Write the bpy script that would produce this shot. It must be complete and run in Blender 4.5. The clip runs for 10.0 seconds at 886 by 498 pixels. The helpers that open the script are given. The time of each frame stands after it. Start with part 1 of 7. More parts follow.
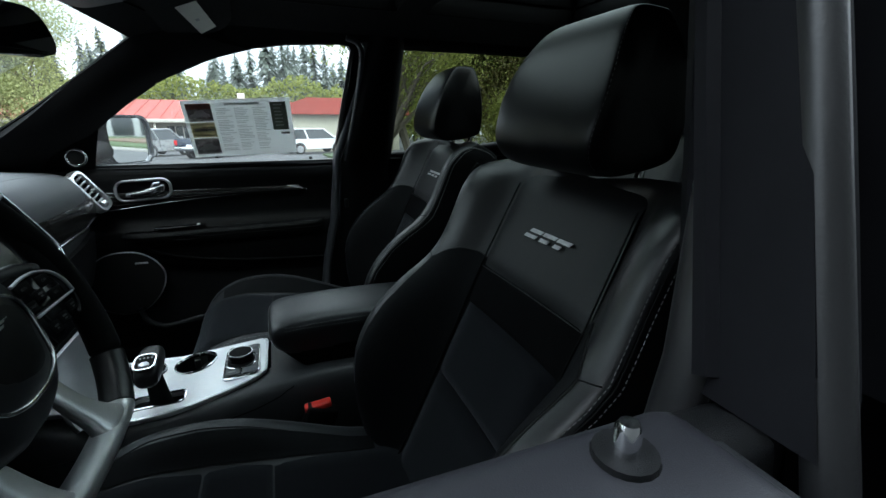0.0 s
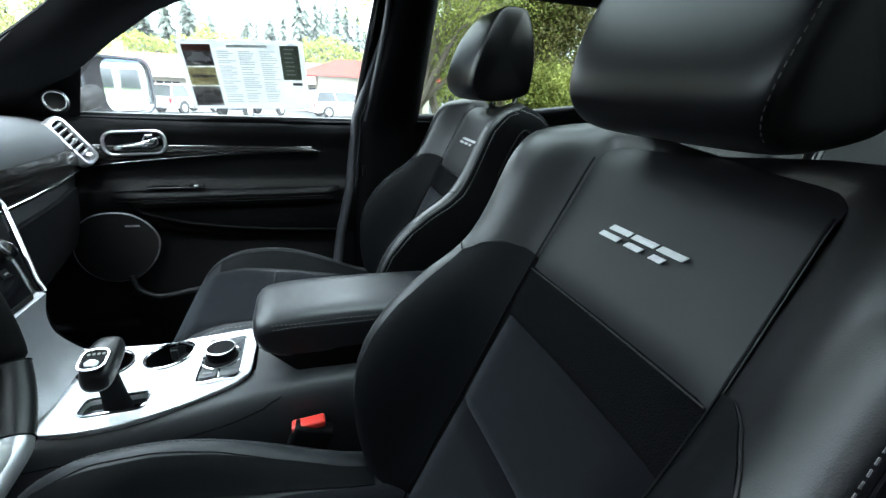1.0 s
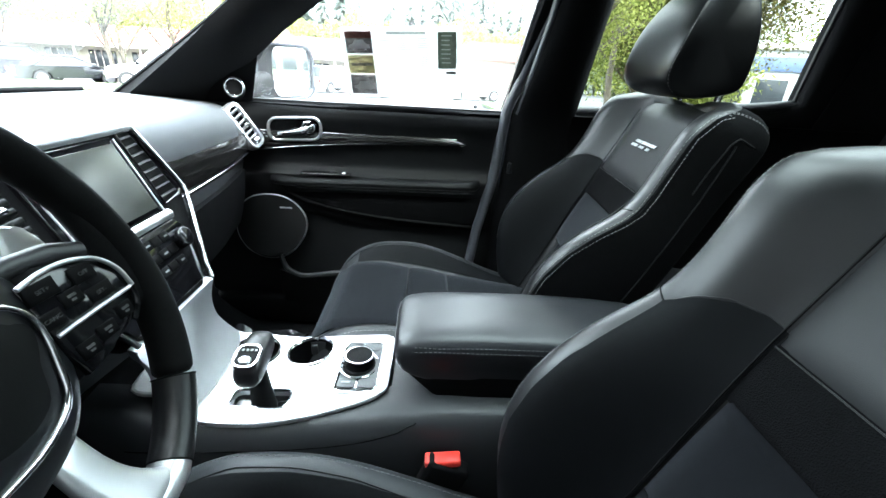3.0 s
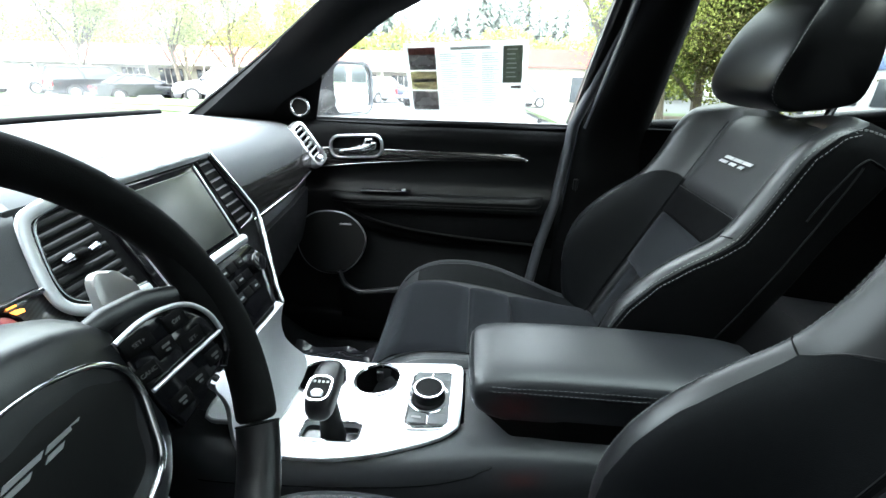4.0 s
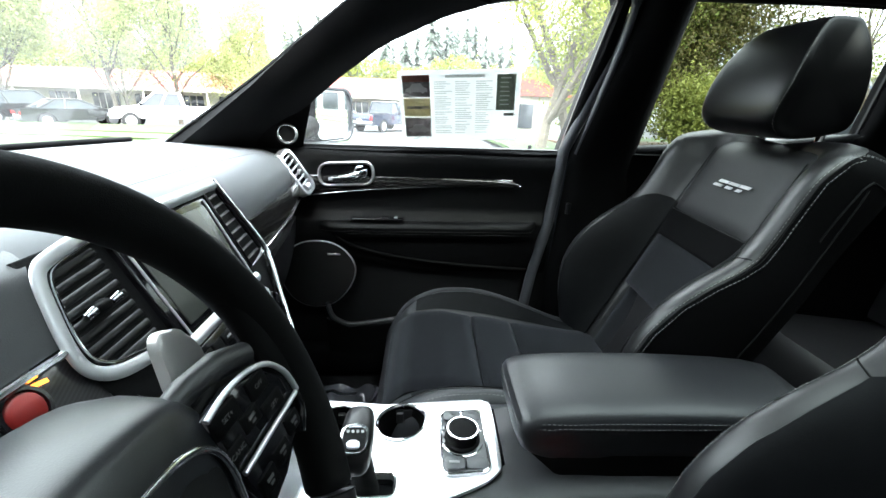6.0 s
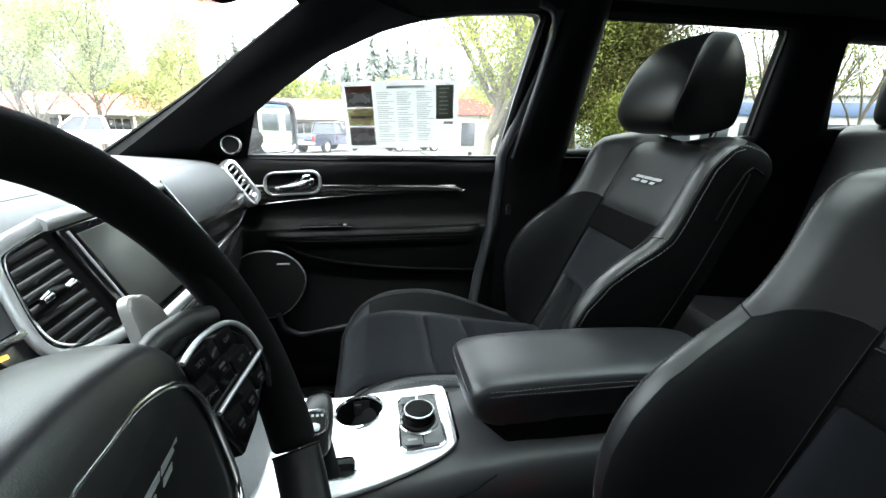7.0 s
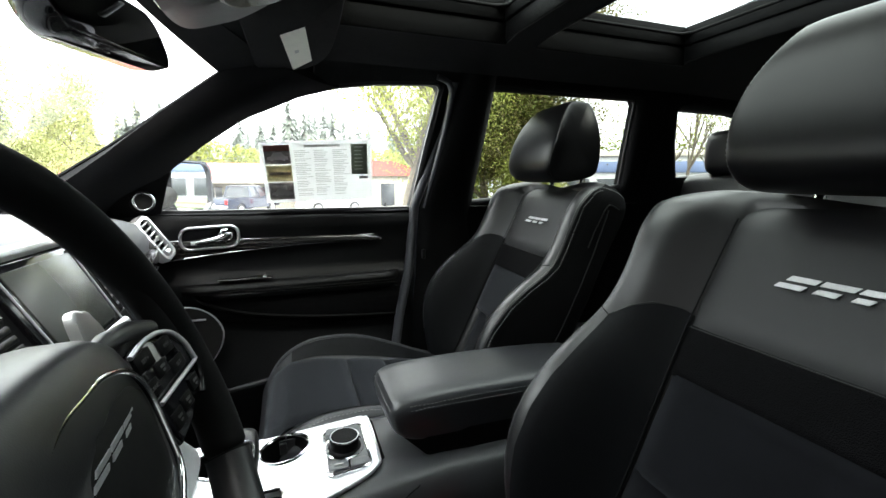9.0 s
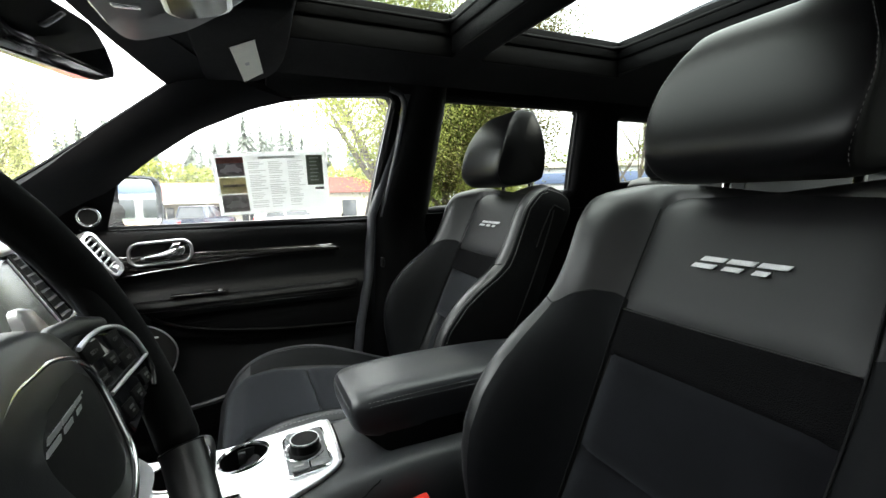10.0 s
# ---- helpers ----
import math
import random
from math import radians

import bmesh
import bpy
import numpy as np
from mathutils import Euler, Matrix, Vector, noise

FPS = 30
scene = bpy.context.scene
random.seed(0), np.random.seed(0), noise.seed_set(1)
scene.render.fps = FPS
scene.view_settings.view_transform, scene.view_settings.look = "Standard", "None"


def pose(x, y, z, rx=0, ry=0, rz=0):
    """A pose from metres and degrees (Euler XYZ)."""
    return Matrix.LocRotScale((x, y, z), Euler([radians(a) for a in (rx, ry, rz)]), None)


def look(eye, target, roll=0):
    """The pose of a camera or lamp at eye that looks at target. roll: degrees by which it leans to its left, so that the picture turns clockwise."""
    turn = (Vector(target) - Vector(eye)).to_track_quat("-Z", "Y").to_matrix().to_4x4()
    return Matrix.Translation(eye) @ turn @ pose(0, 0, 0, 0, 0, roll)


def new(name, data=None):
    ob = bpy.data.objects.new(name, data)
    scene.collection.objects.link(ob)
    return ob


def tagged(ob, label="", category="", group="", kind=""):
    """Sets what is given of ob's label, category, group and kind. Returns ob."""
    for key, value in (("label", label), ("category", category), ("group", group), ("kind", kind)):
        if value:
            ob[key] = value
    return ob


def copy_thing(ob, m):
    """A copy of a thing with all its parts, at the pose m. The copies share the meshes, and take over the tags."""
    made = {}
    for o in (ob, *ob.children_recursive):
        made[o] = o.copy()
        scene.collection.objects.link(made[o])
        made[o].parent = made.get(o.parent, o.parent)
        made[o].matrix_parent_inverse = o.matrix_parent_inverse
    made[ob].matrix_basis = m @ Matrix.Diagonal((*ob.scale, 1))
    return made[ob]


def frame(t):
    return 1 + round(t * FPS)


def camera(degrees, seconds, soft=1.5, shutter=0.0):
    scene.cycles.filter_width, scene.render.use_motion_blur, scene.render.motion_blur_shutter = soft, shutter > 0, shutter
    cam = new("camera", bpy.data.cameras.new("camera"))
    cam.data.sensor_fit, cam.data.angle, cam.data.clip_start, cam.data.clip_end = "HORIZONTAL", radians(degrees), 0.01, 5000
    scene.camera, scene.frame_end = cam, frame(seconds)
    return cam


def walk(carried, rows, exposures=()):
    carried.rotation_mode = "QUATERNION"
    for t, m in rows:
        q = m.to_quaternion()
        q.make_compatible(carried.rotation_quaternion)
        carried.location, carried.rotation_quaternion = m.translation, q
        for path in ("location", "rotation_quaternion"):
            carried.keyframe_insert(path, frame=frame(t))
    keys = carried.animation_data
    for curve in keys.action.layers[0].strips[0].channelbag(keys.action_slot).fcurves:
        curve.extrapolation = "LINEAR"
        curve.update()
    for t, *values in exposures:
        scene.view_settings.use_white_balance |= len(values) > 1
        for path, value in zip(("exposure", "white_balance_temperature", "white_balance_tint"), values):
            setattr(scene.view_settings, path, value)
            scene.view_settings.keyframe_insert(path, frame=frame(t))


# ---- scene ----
cam = camera(91.8, 10.0)

PATH = [
    (0, (-0.325, -0.846, 1.277), (0.367, 0.941, 0.704), 0.3),
    (0.5, (-0.295, -0.73, 1.254), (0.383, 1.031, 0.593), 1.1),
    (1, (-0.273, -0.661, 1.246), (0.312, 1.119, 0.547), 3.0),
    (1.5, (-0.263, -0.626, 1.235), (0.176, 1.18, 0.496), 3.8),
    (2, (-0.281, -0.599, 1.24), (0.059, 1.212, 0.461), 5.3),
    (2.5, (-0.307, -0.566, 1.248), (-0.093, 1.26, 0.461), 4.8),
    (4, (-0.38, -0.491, 1.271), (-0.498, 1.352, 0.503), 1.7),
    (4.5, (-0.413, -0.475, 1.275), (-0.576, 1.373, 0.527), 1.6),
    (5, (-0.438, -0.46, 1.288), (-0.631, 1.384, 0.538), 0.4),
    (5.2, (-0.452, -0.458, 1.279), (-0.618, 1.405, 0.571), 0.7),
    (6.3, (-0.493, -0.476, 1.264), (-0.331, 1.411, 0.621), 1.9),
    (6.5, (-0.489, -0.49, 1.256), (-0.293, 1.401, 0.636), 1.5),
    (7, (-0.49, -0.521, 1.244), (-0.175, 1.368, 0.668), 1.3),
    (7.5, (-0.491, -0.557, 1.242), (-0.069, 1.336, 0.752), 1.8),
    (8, (-0.492, -0.583, 1.233), (0.003, 1.306, 0.803), 0.3),
    (8.5, (-0.492, -0.603, 1.233), (0.1, 1.277, 0.894), 0.6),
    (9, (-0.494, -0.618, 1.225), (0.169, 1.243, 0.915), 0.2),
    (9.5, (-0.493, -0.636, 1.21), (0.26, 1.192, 0.908), -0.5),
    (10, (-0.488, -0.656, 1.205), (0.332, 1.152, 0.959), -1.3),
]
EXPOSURES = [(0, -0.80, 5900, 3), (0.3, -0.5, 5900, 3), (0.6, 0.08, 5900, 3), (1.0, 1.10, 5900, 4), (1.5, 1.47, 5900, 4), (2.2, 1.82, 5950, 4), (2.8, 1.82, 6000, 5), (4.0, 1.50, 6150, 6), (5.0, 1.16, 6200, 7), (6.5, 1.14, 6350, 7), (8.0, 0.92, 6550, 9), (10.0, 0.93, 6850, 10)]
walk(cam, [(t, look(eye, target, roll)) for t, eye, target, roll in PATH], [(t, e + 2.32, k, g) for t, e, k, g in EXPOSURES])

# ---- light: a bright overcast spring sky ----
world = bpy.data.worlds.new("overcast_sky")
scene.world = world
world.use_nodes = True
wn, wl = world.node_tree.nodes, world.node_tree.links
sky = wn.new("ShaderNodeTexSky")
sky.sky_type, sky.sun_disc = "NISHITA", False
sky.sun_elevation, sky.sun_rotation = radians(52), radians(200)
sky.air_density, sky.dust_density, sky.ozone_density = 0.6, 7.0, 1.0
# a bright layer of cloud over the blue
cloud, puff, tone = wn.new("ShaderNodeMix"), wn.new("ShaderNodeTexNoise"), wn.new("ShaderNodeValToRGB")
cloud.data_type = "RGBA"
cloud.inputs["Factor"].default_value = 0.85
puff.inputs["Scale"].default_value, puff.inputs["Detail"].default_value = 2.2, 5
tone.color_ramp.elements[0].position, tone.color_ramp.elements[0].color = 0.35, (7.2, 7.8, 8.4, 1)
tone.color_ramp.elements[1].position, tone.color_ramp.elements[1].color = 0.65, (9.6, 9.9, 10.2, 1)
wl.new(puff.outputs[0], tone.inputs[0])
wl.new(sky.outputs[0], cloud.inputs["A"])
# an overcast sky is brightest overhead
place, axis, lift, grade = wn.new("ShaderNodeTexCoord"), wn.new("ShaderNodeSeparateXYZ"), wn.new("ShaderNodeMapRange"), wn.new("ShaderNodeMix")
lift.inputs["From Min"].default_value, lift.inputs["From Max"].default_value = 0.0, 1.0
lift.inputs["To Min"].default_value, lift.inputs["To Max"].default_value = 0.62, 1.9
grade.data_type, grade.blend_type = "RGBA", "MULTIPLY"
grade.inputs["Factor"].default_value = 1.0
wl.new(place.outputs["Generated"], axis.inputs[0])
wl.new(axis.outputs["Z"], lift.inputs["Value"])
wl.new(tone.outputs[0], grade.inputs["A"])
wl.new(lift.outputs[0], grade.inputs["B"])
wl.new(grade.outputs["Result"], cloud.inputs["B"])
wn["Background"].inputs["Strength"].default_value = 0.13
wl.new(cloud.outputs["Result"], wn["Background"].inputs["Color"])
sun = new("sun", bpy.data.lights.new("sun", "SUN"))
sun.data.energy, sun.data.angle, sun.data.color = 0.6, radians(14), (1.0, 0.96, 0.9)
sun.rotation_euler = (radians(38), 0, radians(20))

# ---- materials ----
def node_mat(name, base, rough=0.5, metal=0.0, var=0.25, vscale=30.0, bump=0.0, bscale=400.0, spec=0.5, rvar=0.08,
             second=None, sheen=0.0, coat=0.0, cells=False):
    m = bpy.data.materials.new(name)
    m.use_nodes = True
    n, l = m.node_tree.nodes, m.node_tree.links
    b = n["Principled BSDF"]
    tc = n.new("ShaderNodeTexCoord")
    big, fine = n.new("ShaderNodeTexNoise"), n.new("ShaderNodeTexNoise")
    big.inputs["Scale"].default_value, big.inputs["Detail"].default_value = vscale * 0.15, 3
    fine.inputs["Scale"].default_value, fine.inputs["Detail"].default_value = vscale, 5
    for t in (big, fine):
        l.new(tc.outputs["Object"], t.inputs["Vector"])
    mx = n.new("ShaderNodeMath")
    mx.operation = "MULTIPLY_ADD"
    mx.inputs[1].default_value = 0.5
    l.new(big.outputs[0], mx.inputs[0])
    half = n.new("ShaderNodeMath")
    half.operation, half.inputs[1].default_value = "MULTIPLY", 0.5
    l.new(fine.outputs[0], half.inputs[0])
    l.new(half.outputs[0], mx.inputs[2])
    ramp = n.new("ShaderNodeValToRGB")
    lo = tuple(c * (1 - var) for c in base)
    hi = tuple(min(1, c * (1 + var)) for c in (second or base))
    ramp.color_ramp.elements[0].position, ramp.color_ramp.elements[0].color = 0.3, (*lo, 1)
    ramp.color_ramp.elements[1].position, ramp.color_ramp.elements[1].color = 0.7, (*hi, 1)
    l.new(mx.outputs[0], ramp.inputs[0])
    l.new(ramp.outputs[0], b.inputs["Base Color"])
    rr = n.new("ShaderNodeMapRange")
    rr.inputs["To Min"].default_value, rr.inputs["To Max"].default_value = max(0.02, rough - rvar), min(1, rough + rvar)
    l.new(mx.outputs[0], rr.inputs["Value"])
    l.new(rr.outputs[0], b.inputs["Roughness"])
    b.inputs["Metallic"].default_value = metal
    b.inputs["Specular IOR Level"].default_value = spec
    b.inputs["Sheen Weight"].default_value = sheen
    b.inputs["Sheen Tint"].default_value = (0.84, 0.90, 1.0, 1)
    b.inputs["Coat Weight"].default_value = coat
    if bump:
        bt = n.new("ShaderNodeTexVoronoi" if cells else "ShaderNodeTexNoise")
        bt.inputs["Scale"].default_value = bscale
        l.new(tc.outputs["Object"], bt.inputs["Vector"])
        bp = n.new("ShaderNodeBump")
        bp.inputs["Strength"].default_value, bp.inputs["Distance"].default_value = bump, 0.002
        l.new(bt.outputs[0], bp.inputs["Height"])
        l.new(bp.outputs[0], b.inputs["Normal"])
    return m


def stripe_mat(name, a, c, scale, rough, coat=0.0, distortion=0.0, turn=0.0, metal=0.0):
    """Fine diagonal stripes, for woven carbon trim, speaker cloth and grooved plastic."""
    m = node_mat(name, a, rough, metal, coat=coat)
    n, l = m.node_tree.nodes, m.node_tree.links
    tc = n.new("ShaderNodeTexCoord")
    mp = n.new("ShaderNodeMapping")
    mp.inputs["Rotation"].default_value = (turn, turn, turn)
    w = n.new("ShaderNodeTexWave")
    w.inputs["Scale"].default_value, w.inputs["Distortion"].default_value = scale, distortion
    w.inputs["Detail"].default_value = 2
    l.new(tc.outputs["Object"], mp.inputs[0])
    l.new(mp.outputs[0], w.inputs["Vector"])
    r = n.new("ShaderNodeValToRGB")
    r.color_ramp.elements[0].color, r.color_ramp.elements[1].color = (*a, 1), (*c, 1)
    l.new(w.outputs["Fac"], r.inputs[0])
    l.new(r.outputs[0], n["Principled BSDF"].inputs["Base Color"])
    return m


def glass_mat(name, tint, gloss=0.06):
    """Thin window glass: clear with a tint, and a faint sharp reflection."""
    m = bpy.data.materials.new(name)
    m.use_nodes = True
    n, l = m.node_tree.nodes, m.node_tree.links
    n.remove(n["Principled BSDF"])
    t, g, mix, lw, pw, ad = (n.new(k) for k in ("ShaderNodeBsdfTransparent", "ShaderNodeBsdfGlossy", "ShaderNodeMixShader", "ShaderNodeLayerWeight", "ShaderNodeMath", "ShaderNodeMath"))
    t.inputs[0].default_value = (*tint, 1)
    g.inputs["Roughness"].default_value = 0.02
    pw.operation, pw.inputs[1].default_value = "POWER", 5.0
    ad.operation, ad.inputs[1].default_value, ad.inputs[2].default_value = "MULTIPLY_ADD", gloss * 3, gloss * 0.5
    l.new(lw.outputs["Facing"], pw.inputs[0])
    l.new(pw.outputs[0], ad.inputs[0])
    l.new(ad.outputs[0], mix.inputs[0])
    l.new(t.outputs[0], mix.inputs[1])
    l.new(g.outputs[0], mix.inputs[2])
    l.new(mix.outputs[0], n["Material Output"].inputs["Surface"])
    return m


def glow_mat(name, colour, strength):
    m = bpy.data.materials.new(name)
    m.use_nodes = True
    b = m.node_tree.nodes["Principled BSDF"]
    b.inputs["Base Color"].default_value = (*colour, 1)
    b.inputs["Emission Color"].default_value = (*colour, 1)
    b.inputs["Emission Strength"].default_value = strength
    return m


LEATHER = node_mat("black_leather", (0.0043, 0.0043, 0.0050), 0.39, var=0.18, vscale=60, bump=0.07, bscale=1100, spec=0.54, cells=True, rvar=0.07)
# Lighter copy of the seat leather: the lid's sky light is in its colour.
LIT_ARM_LEATHER = node_mat("lit_armrest_leather", (0.0125, 0.0130, 0.0150), 0.40, var=0.15, vscale=60, bump=0.07, bscale=1100, spec=0.52, cells=True, rvar=0.06)
LEATHER_GREY = node_mat("smooth_panel_leather", (0.0072, 0.0073, 0.0083), 0.5, var=0.12, vscale=60, bump=0.06, bscale=1100, spec=0.32, cells=True, rvar=0.05)
# Seat leather lightened and blued to hold the daylight on the cushions.
LEATHER_SOFT_LIT = node_mat("soft_lit_cushion_leather", (0.0150, 0.0160, 0.0185), 0.49, var=0.18, vscale=60, bump=0.08, bscale=1100, spec=0.42, cells=True, rvar=0.07)
SUEDE = node_mat("black_suede", (0.0031, 0.0031, 0.0040), 0.95, var=0.5, vscale=25, bump=0.25, bscale=1500, spec=0.03, sheen=0.13)
SUEDE_DARK = node_mat("perforated_black_suede", (0.0030, 0.0030, 0.0034), 0.95, var=0.3, vscale=200, bump=0.4, bscale=700, spec=0.05, cells=True)
RIM_SUEDE = node_mat("suede_wheel_rim", (0.0045, 0.0045, 0.0045), 0.9, var=0.35, vscale=70, bump=0.2, bscale=1400, spec=0.1, sheen=0.03)
PLASTIC = node_mat("soft_black_plastic", (0.0072, 0.0075, 0.0082), 0.46, var=0.15, vscale=80, bump=0.25, bscale=1300, spec=0.16)
CONSOLE_SKIN = node_mat("console_skin", (0.020, 0.021, 0.023), 0.42, var=0.1, vscale=60, bump=0.15, bscale=1200, spec=0.48)
PLASTIC_DARK = node_mat("hard_black_plastic", (0.0022, 0.0022, 0.0025), 0.55, var=0.2, vscale=60, bump=0.2, bscale=900, spec=0.09)
# Black dash skin with its base raised: the windscreen glare is painted in.
DASH_GLARE = node_mat("soft_dash_skin_glare", (0.105, 0.109, 0.116), 0.58, var=0.1, vscale=60, bump=0.15, bscale=1100, spec=0.4, cells=True)
GLOSS = node_mat("gloss_black", (0.006, 0.006, 0.007), 0.08, var=0.2, vscale=20, rvar=0.03)
CHROME = node_mat("polished_chrome", (0.75, 0.76, 0.78), 0.12, 1.0, var=0.06, vscale=12, rvar=0.04)
SATIN = node_mat("satin_silver_paint", (0.62, 0.63, 0.65), 0.33, 0.75, var=0.05, vscale=50, rvar=0.05)
SILVER = node_mat("silver_console_paint", (0.80, 0.81, 0.83), 0.34, 0.35, var=0.04, vscale=60, rvar=0.05, bump=0.05, bscale=1800)
CARBON = stripe_mat("woven_carbon_trim", (0.003, 0.003, 0.0035), (0.018, 0.018, 0.021), 220, 0.30, coat=0.55, turn=0.7)
VENEER = stripe_mat("dark_open_grain_veneer", (0.003, 0.0028, 0.0027), (0.026, 0.024, 0.023), 30, 0.24, coat=0.5, distortion=5.0)
for nd in VENEER.node_tree.nodes:
    if nd.type == "TEX_WAVE":
        nd.bands_direction = "Z"
SPEAKER_CLOTH = stripe_mat("speaker_mesh", (0.0014, 0.0014, 0.0014), (0.0040, 0.0040, 0.0044), 500, 0.8)
HEADLINER_MAT = node_mat("black_headliner_cloth", (0.018, 0.018, 0.0185), 0.97, var=0.2, vscale=120, bump=0.3, bscale=1200, spec=0.08)
PILLAR_MAT = node_mat("black_pillar_cloth", (0.0085, 0.0085, 0.0092), 0.9, var=0.2, vscale=110, bump=0.25, bscale=1000, spec=0.12)
CARPET = node_mat("black_carpet", (0.006, 0.006, 0.0065), 1.0, var=0.4, vscale=200, bump=0.8, bscale=600, spec=0.1)
RUBBER = node_mat("black_rubber", (0.012, 0.012, 0.013), 0.4, var=0.2, vscale=40, bump=0.1, bscale=300)
# Seal rubber lightened so that its base colour carries the sky's reflection.
RUBBER_SHINE = node_mat("sheen_lightened_seal", (0.045, 0.047, 0.053), 0.36, var=0.2, vscale=40)
THREAD = node_mat("pale_thread", (0.13, 0.13, 0.13), 0.8, var=0.2, vscale=300)
SUEDE_LINING = node_mat("dark_bolster_lining", (0.0032, 0.0035, 0.0042), 0.62, var=0.25, vscale=90, bump=0.15, bscale=1200, spec=0.10)
THREAD_DARK = node_mat("grey_thread", (0.06, 0.06, 0.06), 0.8, var=0.2, vscale=300)
EMBROIDERY = node_mat("silver_embroidery", (0.55, 0.55, 0.56), 0.6, var=0.15, vscale=400, bump=0.5, bscale=900)
# Seat leather painted darker for the headrests, standing for the shade on them.
HEAD_LEATHER_SHADED = node_mat("shaded_headrest_leather", (0.0024, 0.0024, 0.0028), 0.33, var=0.18, vscale=60, bump=0.04, bscale=1100, spec=0.20, cells=True, rvar=0.05)
START_RED = node_mat("dark_red_button", (0.20, 0.010, 0.008), 0.4, var=0.1, vscale=80)
HUB_PLATE = node_mat("matte_hub_plate", (0.0030, 0.0032, 0.0036), 0.6, var=0.1, vscale=60, bump=0.05, bscale=1100, spec=0.18, cells=True)
DIM_ICON = node_mat("dim_button_printing", (0.075, 0.075, 0.075), 0.6, var=0.1)
HUB_SKIN = node_mat("smooth_hub_skin", (0.0040, 0.0048, 0.0064), 0.38, var=0.1, vscale=60, bump=0.05, bscale=1100, spec=0.52, cells=True)
PERFORATED = node_mat("perforated_leather", (0.010, 0.010, 0.011), 0.42, var=0.3, vscale=200, bump=0.12, bscale=1500, cells=True)
VENT_FRAME = node_mat("satin_grey_vent_frame", (0.40, 0.41, 0.42), 0.36, 0.6, var=0.05, vscale=50)
SILL_VINYL = node_mat("grey_sill_vinyl", (0.015, 0.015, 0.019), 0.5, var=0.12, vscale=60, bump=0.1, bscale=1200, spec=0.4)
PADDLE = node_mat("satin_paddle_metal", (0.36, 0.36, 0.35), 0.35, 0.6, var=0.05, vscale=60)
SLAT = node_mat("vent_slat_plastic", (0.005, 0.005, 0.0055), 0.36, var=0.1, vscale=60, spec=0.28)
RED = node_mat("red_plastic", (0.62, 0.03, 0.02), 0.4, var=0.1, vscale=60)
# The same dash skin, without the glare put into the top's colour.
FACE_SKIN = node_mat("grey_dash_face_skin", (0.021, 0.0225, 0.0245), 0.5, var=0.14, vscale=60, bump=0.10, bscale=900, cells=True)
SCREEN = node_mat("dark_touch_screen", (0.046, 0.049, 0.044), 0.26, var=0.12, vscale=6, rvar=0.02)
ICON = node_mat("pale_printing", (0.26, 0.26, 0.26), 0.6, var=0.1)
PAPER = node_mat("white_paper", (0.75, 0.76, 0.75), 0.7, var=0.04, vscale=40)


def backlit(m, share=0.5):
    """Thin paper lets the daylight behind it through."""
    n, l = m.node_tree.nodes, m.node_tree.links
    t, mix = n.new("ShaderNodeBsdfTranslucent"), n.new("ShaderNodeMixShader")
    b = n["Principled BSDF"]
    l.new(b.inputs["Base Color"].links[0].from_socket, t.inputs["Color"])
    mix.inputs[0].default_value = share
    l.new(b.outputs[0], mix.inputs[1])
    l.new(t.outputs[0], mix.inputs[2])
    l.new(mix.outputs[0], n["Material Output"].inputs["Surface"])
    return m


PAPER_GREY = node_mat("grey_print", (0.58, 0.58, 0.57), 0.7, var=0.1, vscale=200)
PAPER_GREEN = node_mat("dark_green_print", (0.26, 0.28, 0.24), 0.7, var=0.3, vscale=160)
PAPER_TAN = node_mat("tan_print", (0.58, 0.53, 0.37), 0.7, var=0.12, vscale=90)
PAPER_RED = node_mat("dull_red_print", (0.42, 0.20, 0.17), 0.7, var=0.4, vscale=120)
PAPER_PALE = node_mat("pale_print", (0.72, 0.72, 0.72), 0.7, var=0.1, vscale=150)
PAPER_DARK = node_mat("dark_photo_print", (0.33, 0.31, 0.31), 0.6, var=0.75, vscale=70)
SHEET_PAPER = node_mat("white_sheet_paper", (0.86, 0.87, 0.86), 0.7, var=0.03, vscale=40)
backlit(SHEET_PAPER, 0.36)
for pm in (PAPER_GREY, PAPER_GREEN, PAPER_TAN, PAPER_DARK, PAPER_RED, PAPER_PALE):
    backlit(pm, 0.75)
LABEL_PAPER = node_mat("pale_label", (0.82, 0.82, 0.74), 0.7, var=0.06, vscale=60)
GLASS = glass_mat("clear_window_glass", (0.93, 0.97, 0.95))
SCREEN_GLASS = glass_mat("windscreen_glass", (0.78, 0.83, 0.81), 0.17)
FRAME_BLACK = node_mat("matte_black_frame", (0.0085, 0.0085, 0.0102), 0.6, var=0.2, vscale=40, spec=0.07)
# Black cloth of the seat sides and back, its colour holding their shade too.
BACK_CLOTH = node_mat("shaded_black_seat_back_cloth", (0.0026, 0.0026, 0.003), 0.8, var=0.2, vscale=90, bump=0.2, bscale=900, spec=0.06)
PLATE_GREY = node_mat("grey_key_plate", (0.075, 0.078, 0.082), 0.4, 0.0, var=0.06, vscale=80)


